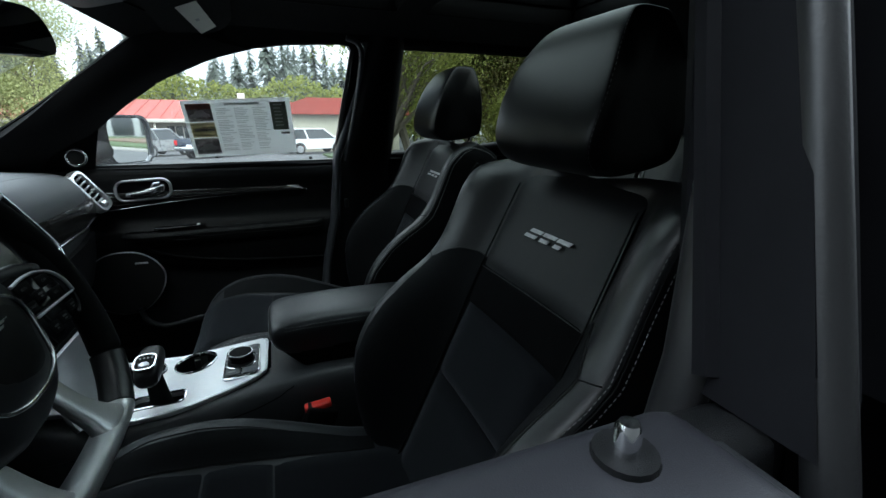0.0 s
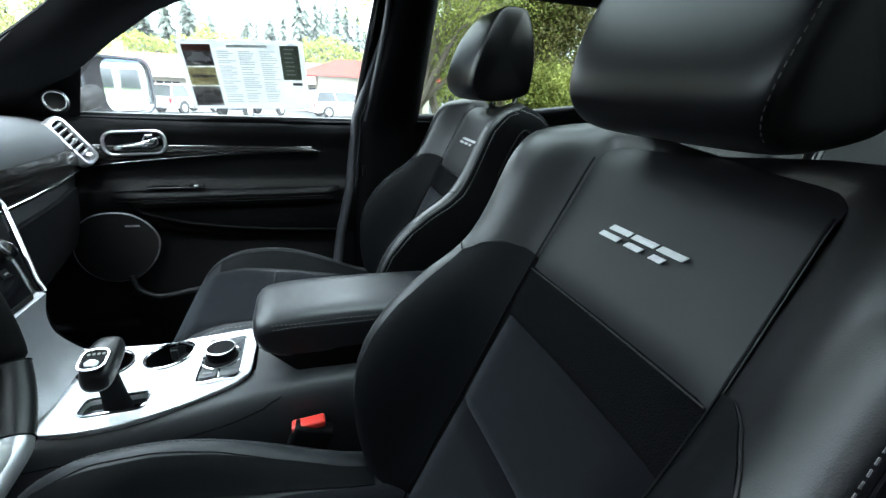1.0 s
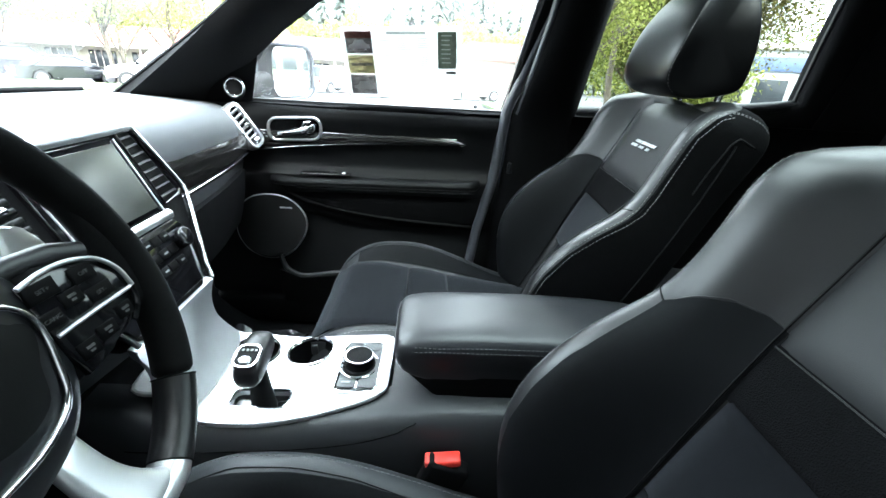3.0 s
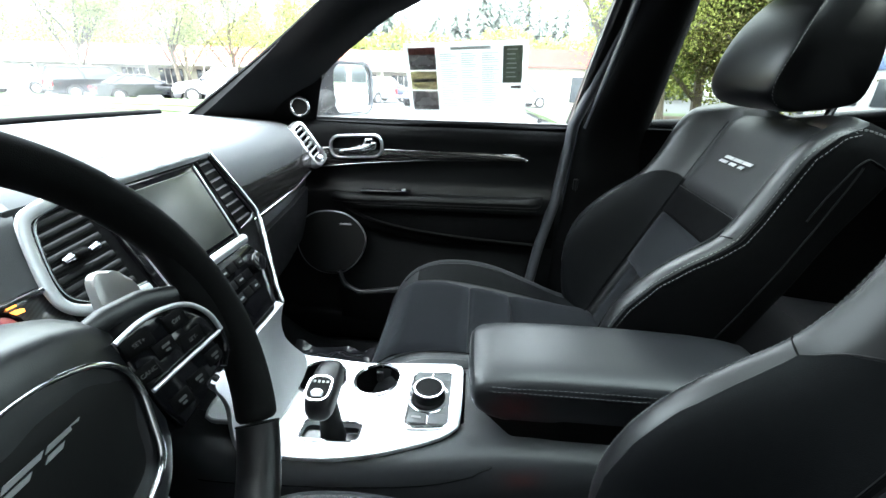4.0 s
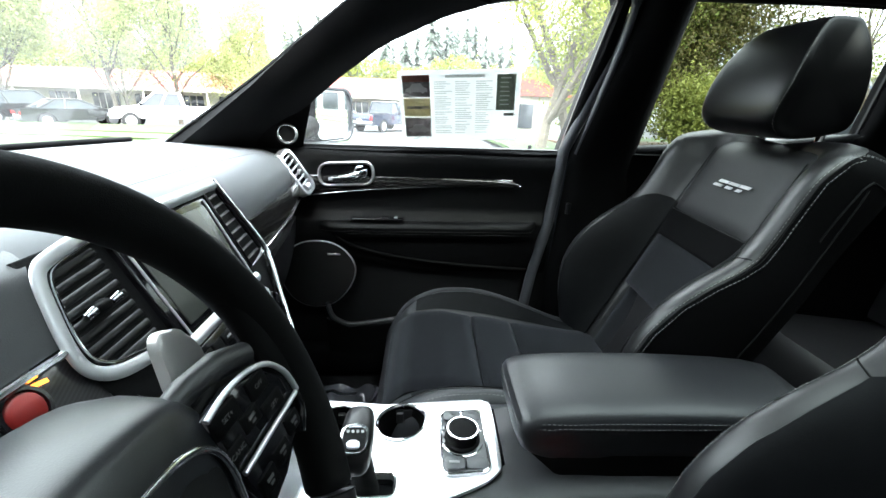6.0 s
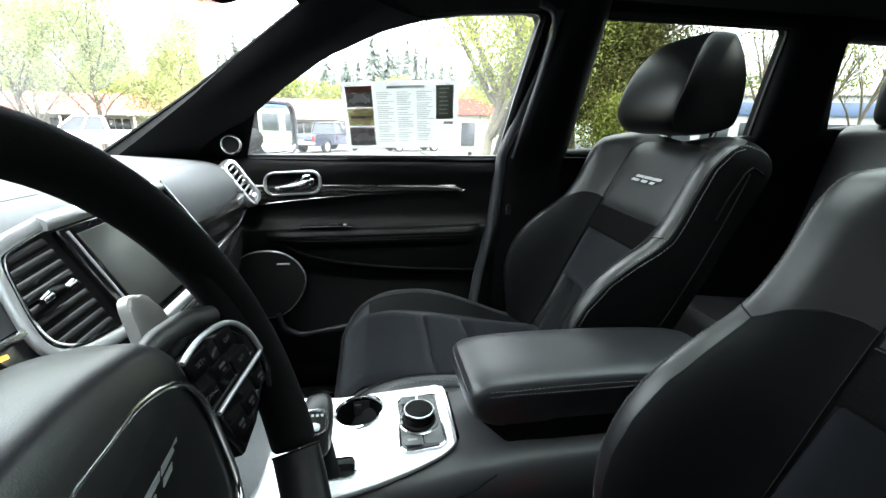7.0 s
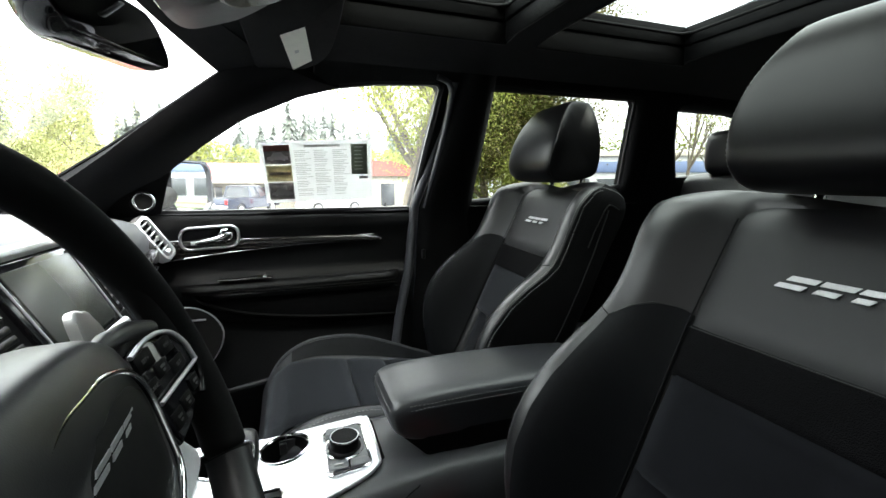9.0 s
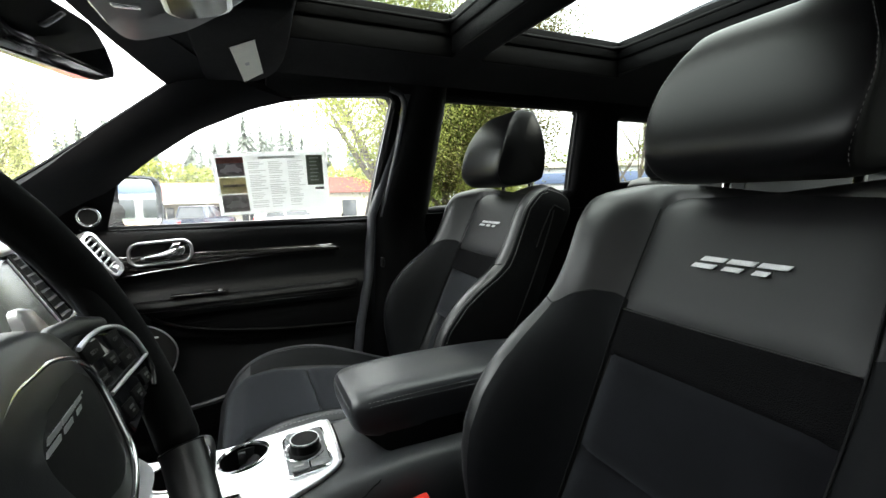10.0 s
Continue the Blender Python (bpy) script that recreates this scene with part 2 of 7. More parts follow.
def veiled(m, least, most):
    """Mixes a thin uneven scattering film into a glass, standing for a glare haze."""
    n, l = m.node_tree.nodes, m.node_tree.links
    film, haze, veil_noise, thin = (n.new(k) for k in ("ShaderNodeBsdfTranslucent", "ShaderNodeMixShader", "ShaderNodeTexNoise", "ShaderNodeMapRange"))
    film.inputs[0].default_value = (0.85, 0.85, 0.83, 1)
    veil_noise.inputs["Scale"].default_value = 5.0
    thin.inputs["To Min"].default_value, thin.inputs["To Max"].default_value = least, most
    l.new(veil_noise.outputs[0], thin.inputs["Value"])
    l.new(thin.outputs[0], haze.inputs[0])
    l.new(n["Material Output"].inputs["Surface"].links[0].from_socket, haze.inputs[1])
    l.new(film.outputs[0], haze.inputs[2])
    l.new(haze.outputs[0], n["Material Output"].inputs["Surface"])


veiled(SCREEN_GLASS, 0.014, 0.030)
veiled(GLASS, 0.022, 0.034)
TINT = glass_mat("privacy_glass", (0.42, 0.45, 0.42))
ROOF_GLASS = glass_mat("tinted_roof_glass", (0.60, 0.63, 0.61))
MIRROR = node_mat("mirror_silver", (0.9, 0.92, 0.92), 0.02, 1.0, var=0.01, rvar=0.01)
# Mirror colour kept dark to stand for a reflection of the dark cabin.
DARK_MIRROR = node_mat("dark_reflection_mirror", (0.05, 0.053, 0.058), 0.03, 1.0, var=0.02, rvar=0.01)
PAINT = node_mat("dark_car_paint", (0.05, 0.055, 0.065), 0.25, 0.3, var=0.1, coat=0.8)
LED = glow_mat("amber_indicator", (1.0, 0.25, 0.03), 0.5)
GREY_PLASTIC = node_mat("grey_overhead_plastic", (0.024, 0.025, 0.024), 0.5, var=0.1, vscale=60, bump=0.15, bscale=1300)


# ---- mesh helpers ----
def thing(name, label, category, group="", kind="", at=None):
    ob = new(name)
    ob.empty_display_size = 0.05
    if at is not None:
        ob.matrix_basis = at
    return tagged(ob, label, category, group, kind)


def part(name, bm, material, parent=None, label="", smooth=True, sub=0):
    bmesh.ops.recalc_face_normals(bm, faces=bm.faces)
    me = bpy.data.meshes.new(name)
    bm.to_mesh(me)
    bm.free()
    if smooth:
        for f in me.polygons:
            f.use_smooth = True
        me.set_sharp_from_angle(angle=radians(50))
    me.materials.append(material)
    ob = new(name, me)
    if parent is not None:
        ob.parent = parent
    if label:
        tagged(ob, label)
    if sub:
        md = ob.modifiers.new("smooth", "SUBSURF")
        md.levels = md.render_levels = sub
    return ob


def loft(rings, closed=True, caps=True, loop=False, bm=None):
    """Skins rings of equal length; loop joins the last ring to the first."""
    bm = bm or bmesh.new()
    vs = [[bm.verts.new(q) for q in r] for r in rings]
    n = len(rings[0])
    pairs = list(zip(vs, vs[1:])) + ([(vs[-1], vs[0])] if loop else [])
    for a, b in pairs:
        for i in range(n if closed else n - 1):
            j = (i + 1) % n
            bm.faces.new((a[i], a[j], b[j], b[i]))
    if caps and closed and not loop:
        bm.faces.new(vs[0][::-1])
        bm.faces.new(vs[-1])
    return bm


def tube(pts, r, n=8, closed=False, bm=None, flat=1.0, up=None):
    """A round bar along points; flat squashes it along its second axis."""
    pts = [Vector(q) for q in pts]
    rings = []
    m = len(pts)
    side = None
    for i, q in enumerate(pts):
        a = pts[(i - 1) % m] if closed or i else q
        b = pts[(i + 1) % m] if closed or i < m - 1 else q
        d = (b - a).normalized()
        if side is None:
            ref = Vector(up) if up else (Vector((0, 0, 1)) if abs(d.z) < 0.9 else Vector((1, 0, 0)))
            side = d.cross(ref).normalized()
        else:
            side = (side - d * side.dot(d)).normalized()
        nrm = side.cross(d)
        rad = r[i] if isinstance(r, (list, tuple)) else r
        rings.append([q + side * (math.cos(2 * math.pi * k / n) * rad) + nrm * (math.sin(2 * math.pi * k / n) * rad * flat) for k in range(n)])
    return loft(rings, True, not closed, closed, bm)


def box(c, s, bevel=0.004, seg=2, turn=None, bm=None):
    bm2 = bmesh.new()
    bmesh.ops.create_cube(bm2, size=1, matrix=Matrix.Diagonal((*s, 1)))
    if bevel:
        bmesh.ops.bevel(bm2, geom=bm2.edges[:], offset=min(bevel, min(s) * 0.49), segments=seg, profile=0.5, affect="EDGES")
    bmesh.ops.transform(bm2, matrix=Matrix.Translation(c) @ (turn or Matrix()), verts=bm2.verts)
    return bm2 if bm is None else merge(bm, bm2)


def merge(bm, other):
    me = bpy.data.meshes.new("join")
    other.to_mesh(me)
    other.free()
    bm.from_mesh(me)
    bpy.data.meshes.remove(me)
    return bm


def prism(outline, place, depth, bevel=0.0, seg=2, bm=None):
    """A flat outline (u, v) made solid: place(u, v, w) gives the point, w runs from 0 to depth."""
    bm2 = bmesh.new()
    a = [bm2.verts.new(place(u, v, 0)) for u, v in outline]
    b = [bm2.verts.new(place(u, v, depth)) for u, v in outline]
    n = len(a)
    bm2.faces.new(a)
    top = bm2.faces.new(b[::-1])
    for i in range(n):
        bm2.faces.new((a[i], b[i], b[(i + 1) % n], a[(i + 1) % n]))
    if bevel:
        bmesh.ops.bevel(bm2, geom=list(top.edges), offset=bevel, segments=seg, profile=0.5, affect="EDGES")
    return bm2 if bm is None else merge(bm, bm2)


def sheet(f, nu, nv, thick=0.0, bm=None):
    """A surface f(u, v) with u and v from 0 to 1, made solid by thick."""
    bm2 = bmesh.new()
    g = [[bm2.verts.new(f(i / nu, j / nv)) for j in range(nv + 1)] for i in range(nu + 1)]
    for i in range(nu):
        for j in range(nv):
            bm2.faces.new((g[i][j], g[i + 1][j], g[i + 1][j + 1], g[i][j + 1]))
    if thick:
        bmesh.ops.recalc_face_normals(bm2, faces=bm2.faces)
        bmesh.ops.solidify(bm2, geom=bm2.faces[:], thickness=thick)
    return bm2 if bm is None else merge(bm, bm2)


def spline(pts, n, closed=False):
    """n points on a smooth curve through the given ones."""
    pts = [Vector(q) for q in pts]
    m = len(pts)
    out = []
    for k in range(n):
        t = k / n * m if closed else k / (n - 1) * (m - 1)
        i = min(int(t), m - 1 if closed else m - 2)
        f = t - i
        g = lambda j: pts[j % m] if closed else pts[max(0, min(m - 1, j))]
        a, b, c, d = g(i - 1), g(i), g(i + 1), g(i + 2)
        out.append(0.5 * ((2 * b) + (c - a) * f + (2 * a - 5 * b + 4 * c - d) * f * f + (3 * b - a - 3 * c + d) * f ** 3))
    return out


def snap(ob, pts, out=0.0008):
    """Lays points on the finished surface of a part."""
    ev = ob.evaluated_get(bpy.context.evaluated_depsgraph_get())
    res = []
    for q in pts:
        ok, p, nrm, _ = ev.closest_point_on_mesh(Vector(q))
        res.append(p + nrm * out if ok else Vector(q))
    return res


def lerp(xs, ys, x):
    return float(np.interp(x, xs, ys))


def rounded(w, h, r, n=5):
    """The outline of a rounded rectangle about the origin."""
    out = []
    for k, (sx, sy) in enumerate(((1, 1), (-1, 1), (-1, -1), (1, -1))):
        for i in range(n + 1):
            a = math.pi / 2 * (k + i / n)
            out.append((sx * (w / 2 - r) + r * math.cos(a), sy * (h / 2 - r) + r * math.sin(a)))
    return out


def dashes(pts, length=0.005, gap=0.003, r=0.0009):
    """Stitches: short raised bars along a line."""
    bm = bmesh.new()
    pts = [Vector(q) for q in pts]
    want, walked = 0.0, 0.0
    for a, b in zip(pts, pts[1:]):
        d = (b - a).length
        if d < 1e-6:
            continue
        while want < walked + d:
            q = a + (b - a) * ((want - walked) / d)
            e = q + (b - a).normalized() * length
            tube([q, e], r, 4, bm=bm)
            want += length + gap
        walked += d
    return bm


# ---- the cabin shell ----
def glass_y(z):
    """The side glass leans inwards as it rises."""
    return 0.725 - 0.33 * (z - 1.15)


FRONT_WINDOW = [(-0.845, 1.138), (-0.822, 1.215), (-0.759, 1.284), (-0.65, 1.369), (-0.513, 1.44), (-0.399, 1.471), (-0.258, 1.493),
                (-0.10, 1.503), (-0.078, 1.50), (-0.068, 1.485), (-0.10, 1.31), (-0.13, 1.142)]
REAR_WINDOW = [(0.055, 1.152), (0.068, 1.35), (0.080, 1.48), (0.094, 1.497), (0.35, 1.50), (0.622, 1.499), (0.634, 1.485), (0.648, 1.36), (0.668, 1.215), (0.615, 1.190)]
QUARTER_WINDOW = [(0.915, 1.245), (0.855, 1.36), (0.815, 1.468), (0.828, 1.479), (1.08, 1.478), (1.30, 1.455), (1.42, 1.42), (1.50, 1.32), (1.47, 1.26)]


def ring_wall(outline, rect, s, inner, outer, rim=0.0):
    """A wall between a window's outline and a rectangle, or a rim of even width, solid from inner to outer offset of the glass."""
    x0, x1, z0, z1 = rect
    pts = [Vector((x, z, 0)) for x, z in outline]
    m = len(pts)
    ring = []
    for i in range(m):
        a, b = pts[i], pts[(i + 1) % m]
        k = max(1, round((b - a).length / 0.035))
        ring += [a.lerp(b, j / k) for j in range(k)]
    cx, cz = sum(p.x for p in ring) / len(ring), sum(p.y for p in ring) / len(ring)
    bm = bmesh.new()
    rows = []
    for p in ring:
        dx, dz = p.x - cx, p.y - cz
        k = min((x1 - cx) / dx if dx > 0 else (x0 - cx) / dx if dx < 0 else 9, (z1 - cz) / dz if dz > 0 else (z0 - cz) / dz if dz < 0 else 9)
        ox, oz = cx + dx * k, cz + dz * k
        if rim:
            far = Vector((dx, dz)).length
            ox, oz = p.x + dx / far * rim * 0.7, p.y + dz / far * rim * (1.6 if dz > 0 else 1.0)
        mx, mz = p.x * 0.75 + ox * 0.25, p.y * 0.75 + oz * 0.25
        rows.append([(ox, s * (glass_y(oz) + outer), oz), (p.x, s * (glass_y(p.y) + outer), p.y), (p.x, s * (glass_y(p.y) - 0.012), p.y),
                     (p.x * 0.97 + ox * 0.03, s * (glass_y(p.y) - inner * 0.7), p.y * 0.97 + oz * 0.03), (mx, s * (glass_y(mz) - inner), mz), (ox, s * (glass_y(oz) - inner), oz)])
    return loft(rows, True, False, True, bm)


def pane(outline, s, material, name, parent, label):
    bm = bmesh.new()
    vs = [bm.verts.new((x, s * glass_y(z), z)) for x, z in outline]
    bm.faces.new(vs)
    ob = part(name, bm, material, parent, label, smooth=False)
    ob.visible_shadow = False
    return ob


for s, side in ((1, "passenger"), (-1, "driver")):
    frame_ob = part("wall_" + side, ring_wall(REAR_WINDOW, (0.02, 0.735, 1.10, 1.56), s, 0.045, 0.014 if s > 0 else 0.05), PILLAR_MAT if s > 0 else FRAME_BLACK)
    tagged(frame_ob, "black cloth-covered side wall of the car's rear cabin", "wall", kind="structure")
    part("quarter_panel", ring_wall(QUARTER_WINDOW, (0.735, 1.95, 1.10, 1.56), s, 0.05, 0.014 if s > 0 else 0.05), PILLAR_MAT, frame_ob)
    pane([(x, z) for x, z in REAR_WINDOW], s, TINT, "rear_door_glass", frame_ob, "dark tinted privacy glass")
    pane([(x, z) for x, z in QUARTER_WINDOW], s, TINT, "quarter_glass", frame_ob, "dark tinted privacy glass")
    # lower rear wall with its belt moulding
    part("rear_side_panel", sheet(lambda u, v: (0.02 + 1.93 * u, s * (0.70 + 0.03 * math.sin(v * 3)), 0.45 + 0.70 * v), 20, 10, 0.03), PLASTIC_DARK, frame_ob)
    part("belt_moulding", tube([(0.04, s * 0.705, 1.148), (0.4, s * 0.70, 1.17), (0.7, s * 0.69, 1.205), (1.0, s * 0.68, 1.235), (1.5, s * 0.675, 1.25)], 0.018, 8), PLASTIC, frame_ob)
    part("window_seal", tube([(x, s * (glass_y(z) - 0.012), z) for x, z in REAR_WINDOW], 0.006, 6, True), RUBBER, frame_ob)
    part("outer_skin", sheet(lambda u, v: (-2.2 + 4.2 * u, s * (0.86 + 0.06 * math.sin(v * math.pi)), 0.35 + lerp((-2.2, -1.5, -1.1, 2.0), (0.50, 0.60, 0.78, 0.78), -2.2 + 4.2 * u) * v), 24, 8, 0.01), PAINT, frame_ob, "dark metallic outer body panel")

    # the B-pillar: a broad rounded trim with a guide slot
    def pillar_b(u, v):
        z = 0.48 + 1.06 * v
        front = lerp((0.48, 0.83, 0.94, 1.15, 1.38, 1.48, 1.54), (-0.135, -0.120, -0.110, -0.094, -0.040, -0.012, 0.0), z)
        back = lerp((0.48, 1.1, 1.5), (0.12, 0.047, 0.072), z)
        bulge = 0.028 * math.sin(math.pi * u) ** 0.6
        return (front + (back - front) * u, s * (min(0.705, glass_y(z) - 0.03) - bulge), z)
    bp = part("pillar_b_" + side, sheet(pillar_b, 10, 24, 0.02), PLASTIC_DARK if s > 0 else FRAME_BLACK)
    tagged(bp, "black moulded pillar trim between the front and rear doors", "pillar", kind="structure")
    part("seal", tube([(-0.035, s * 0.585, 1.515), (-0.022, s * 0.59, 1.49), (-0.05, s * 0.635, 1.385), (-0.09, s * 0.675, 1.25), (-0.122, s * 0.70, 1.15), (-0.145, s * 0.69, 0.95), (-0.18, s * 0.68, 0.8), (-0.22, s * 0.68, 0.5)], 0.017, 14, flat=0.75), RUBBER_SHINE if s > 0 else RUBBER, bp, "rubber door seal")
    part("belt_guide", box((0.02, s * 0.585, 1.42), (0.05, 0.012, 0.035), 0.006), PLASTIC, bp)
    part("trim_clip", box((-0.105, s * 0.655, 1.0), (0.012, 0.012, 0.03), 0.003), PLASTIC, bp)

    # the A-pillar from the dash to the roof rail
    def pillar_a(u, v):
        # u along its length, v from the windscreen edge to the door edge
        w = Vector((lerp((0, 0.45, 0.75, 0.9, 1), (-1.13, -0.87, -0.702, -0.624, -0.545), u), lerp((0, 1), (0.605, 0.545), u), lerp((0, 0.45, 0.75, 0.9, 1), (1.135, 1.303, 1.425, 1.482, 1.512), u)))
        gx, gz = lerp((0, 0.2, 0.35, 0.5, 0.65, 0.85, 1), (-1.0, -0.90, -0.80, -0.71, -0.60, -0.46, -0.36), u), lerp((0, 0.2, 0.35, 0.5, 0.65, 0.85, 1), (1.125, 1.20, 1.262, 1.325, 1.398, 1.456, 1.482), u)
        gz += 0.012 * max(0, min(1, (u - 0.25) * 4))
        g = Vector((gx, glass_y(gz) - 0.006, gz))
        p = w.lerp(g, v)
        b = math.sin(math.pi * v) * (1.15 - 0.6 * v) * 0.024 * (0.05 + 0.95 * min(1, u * 2)) * (1 - 0.4 * u)
        return (p.x + b * 0.5, s * (p.y - b), p.z - 0.2 * b)
    ap = part("pillar_a_" + side, sheet(pillar_a, 24, 8, 0.03), PILLAR_MAT)
    tagged(ap, "black cloth-covered windscreen pillar", "pillar", kind="structure")
    part("screen_edge_seal", tube([pillar_a(k / 10, 0.0) for k in range(11)], 0.005, 6), PLASTIC_DARK, ap)

    # the rail over the doors
    def rail(u, v):
        x = -0.42 + 2.37 * u
        top = lerp((-0.42, 0.0, 1.95), (0.06, 0.07, 0.07), x)
        zz = lerp((-0.42, -0.25, 0.0, 1.1, 1.95), (1.470, 1.494, 1.508, 1.49, 1.42), x)
        a = v * math.pi / 2
        return (x, s * (glass_y(zz) - 0.02 - 0.14 * (1 - math.cos(a))), zz + 0.085 * math.sin(a))
    rl = part("trim_roof_rail_" + side, sheet(rail, 30, 8, 0.02), HEADLINER_MAT)
    tagged(rl, "black cloth roof rail above the doors", "trim", kind="structure")

floor = part("floor", sheet(lambda u, v: (-1.25 + 3.2 * u, -0.74 + 1.48 * v, 0.44 + 0.16 * max(0, 1 - abs(v - 0.52) * 9) + (0.35 * max(0, (0.12 - u) / 0.12))), 40, 40, 0.03), CARPET)
tagged(floor, "black carpeted car floor with a raised centre tunnel", "floor", kind="structure")
for s, nm in ((1, "passenger"), (-1, "driver")):
    sill = part("trim_sill_" + nm, box((-0.5, s * 0.71, 0.50), (1.5, 0.08, 0.10), 0.02, 3), PLASTIC_DARK)
    tagged(sill, "black plastic door sill trim", "sill", kind="structure")

# headliner with the two roof openings
ROOF_Z = 1.588
bm = bmesh.new()
xs = [-0.66, -0.5, -0.385, 0.005, 0.085, 0.555, 0.9, 1.4, 1.95]
ys = [-0.50, -0.30, -0.15, 0.15, 0.345, 0.50]


def liner(x, y):
    return (x, y, ROOF_Z - 0.05 * (abs(y) / 0.5) ** 4 - 0.055 * max(0, (-0.4 - x) / 0.26) ** 1.5 * (1 - (abs(y) / 0.5) ** 4) - 0.10 * max(0, (x - 0.6) / 1.35) ** 2)


grid = {}
fx = sorted(set(xs + [x0 + (x1 - x0) * k / 4 for x0, x1 in zip(xs, xs[1:]) for k in range(1, 4)]))
fy = sorted(set(ys + [y0 + (y1 - y0) * k / 4 for y0, y1 in zip(ys, ys[1:]) for k in range(1, 4)]))
for i, x in enumerate(fx):
    for j, y in enumerate(fy):
        grid[i, j] = bm.verts.new(liner(x, y))
for i in range(len(fx) - 1):
    for j in range(len(fy) - 1):
        mx, my = (fx[i] + fx[i + 1]) / 2, (fy[j] + fy[j + 1]) / 2
        if -0.30 < my < 0.345 and (-0.385 < mx < 0.005 or 0.085 < mx < 0.555):
            continue
        bm.faces.new((grid[i, j], grid[i + 1, j], grid[i + 1, j + 1], grid[i, j + 1]))
bmesh.ops.recalc_face_normals(bm, faces=bm.faces)
bmesh.ops.solidify(bm, geom=bm.faces[:], thickness=0.03)
ceiling = part("ceiling", bm, HEADLINER_MAT)
tagged(ceiling, "black cloth headliner with two sunroof openings", "ceiling", kind="structure")

sunroof = thing("sunroof", "panoramic two-pane tinted glass sunroof in black frames", "sunroof")
for x0, x1 in ((-0.385, 0.005), (0.085, 0.555)):
    cx, cy, wx, wy = (x0 + x1) / 2, 0.0225, x1 - x0, 0.645
    for k, (grow, z) in enumerate(((0.012, ROOF_Z - 0.006), (0.004, ROOF_Z + 0.014), (-0.006, ROOF_Z + 0.034))):
        part("guide_rail", tube([(cx + u, cy + v, z) for u, v in rounded(wx + grow * 2, wy + grow * 2, 0.035)], 0.009 if k == 0 else 0.006, 8, True), PLASTIC_DARK, sunroof)
    g = part("roof_pane", prism(rounded(wx, wy, 0.03), lambda u, v, w: (cx + u, cy + v, ROOF_Z + 0.05 + w), 0.004), ROOF_GLASS, sunroof, "tinted roof glass", smooth=False)
    for q, low in ((-1, 1.548), (1, 1.543)):
        part("opening_lining", box((cx, cy + q * (wy / 2 - 0.001), (low + 1.60) / 2), (wx, 0.008, 1.60 - low), 0.003), PLASTIC_DARK, sunroof)
        part("opening_lining", box((cx + q * (wx / 2 - 0.001), cy, 1.5765), (0.008, wy, 0.047), 0.003), PLASTIC_DARK, sunroof)
    for v in (-wy / 2, wy / 2):
        part("shade_track", box((cx, cy + v, ROOF_Z + 0.03), (wx, 0.02, 0.05), 0.004), PLASTIC_DARK, sunroof)
    for u in (-wx / 2, wx / 2):
        part("cross_bar", box((cx + u, cy, ROOF_Z + 0.03), (0.02, wy, 0.05), 0.004), PLASTIC_DARK, sunroof)
roof_skin = part("roof", sheet(lambda u, v: (0.58 + 1.37 * u, -0.62 + 1.24 * v, 1.665 - 0.06 * (2 * v - 1) ** 2 - 0.1 * u * u), 10, 10, 0.01), PAINT)
tagged(roof_skin, "dark painted steel roof of the car", "roof", kind="structure")
for y0, y1, x0, x1 in ((-0.62, -0.31, -0.66, 0.58), (0.36, 0.62, -0.66, 0.58), (-0.31, 0.36, -0.66, -0.40)):
    part("roof_panel", sheet(lambda u, v: (x0 + (x1 - x0) * u, y0 + (y1 - y0) * v, 1.66 - 0.06 * ((y0 + (y1 - y0) * v) / 0.62) ** 2), 6, 6, 0.008), PAINT, roof_skin)

# windscreen, header, tail end
ws = part("window_windscreen", sheet(lambda u, v: (-1.42 + 0.76 * u - 0.10 * (1 - (2 * v - 1) ** 2) * (1 - 0.4 * u), (-0.63 + 1.26 * v) * (1 - 0.10 * u), 1.10 + 0.43 * u), 6, 12), SCREEN_GLASS, smooth=True)
ws.visible_shadow = False
tagged(ws, "clear curved windscreen glass", "windscreen", kind="structure")
header = part("trim_header", sheet(lambda u, v: (-0.625 - 0.105 * (1 - (2 * v - 1) ** 2) * (1 - u) - (0.035 - 0.16 * (2 * v - 1) ** 2) * u, -0.57 + 1.14 * v, 1.484 + 0.053 * (1 - (2 * v - 1) ** 2) * (1 - u) + (0.053 - 0.032 * (2 * v - 1) ** 6) * u), 4, 20, 0.02), HEADLINER_MAT)
tagged(header, "black cloth header above the windscreen", "trim", kind="structure")
bm = bmesh.new()
hole = rounded(1.12, 0.30, 0.06)
rect = []
for u, v in hole:
    k = min(0.72 / abs(u) if u else 9, 0.22 / abs(v) if v else 9)
    rect.append((u * k, v * k))
rows = []
for (u, v), (a, b) in zip(hole, rect):
    f = lambda p, q, d: (1.97 - 0.45 * q + d, p, 1.36 + q)
    rows.append([f(a, b, 0.03), f(u, v, 0.03), f(u, v, -0.02), f(a, b, -0.02)])
tail = part("wall_tailgate", loft(rows, True, False, True, bm), PLASTIC_DARK)
tagged(tail, "black trimmed tailgate with a tinted back window", "wall", kind="structure")
g = part("back_glass", prism(hole, lambda u, v, w: (1.975 - 0.45 * v + w, u, 1.36 + v), 0.004), TINT, tail, "dark tinted back glass", smooth=False)
g.visible_shadow = False
part("tail_panel", box((2.06, 0, 0.79), (0.05, 1.44, 0.72), 0.02), PLASTIC_DARK, tail)
bulk = part("wall_firewall", box((-1.27, 0, 0.75), (0.04, 1.44, 0.66), 0.01), CARPET)
tagged(bulk, "black carpeted bulkhead under the dashboard", "wall", kind="structure")
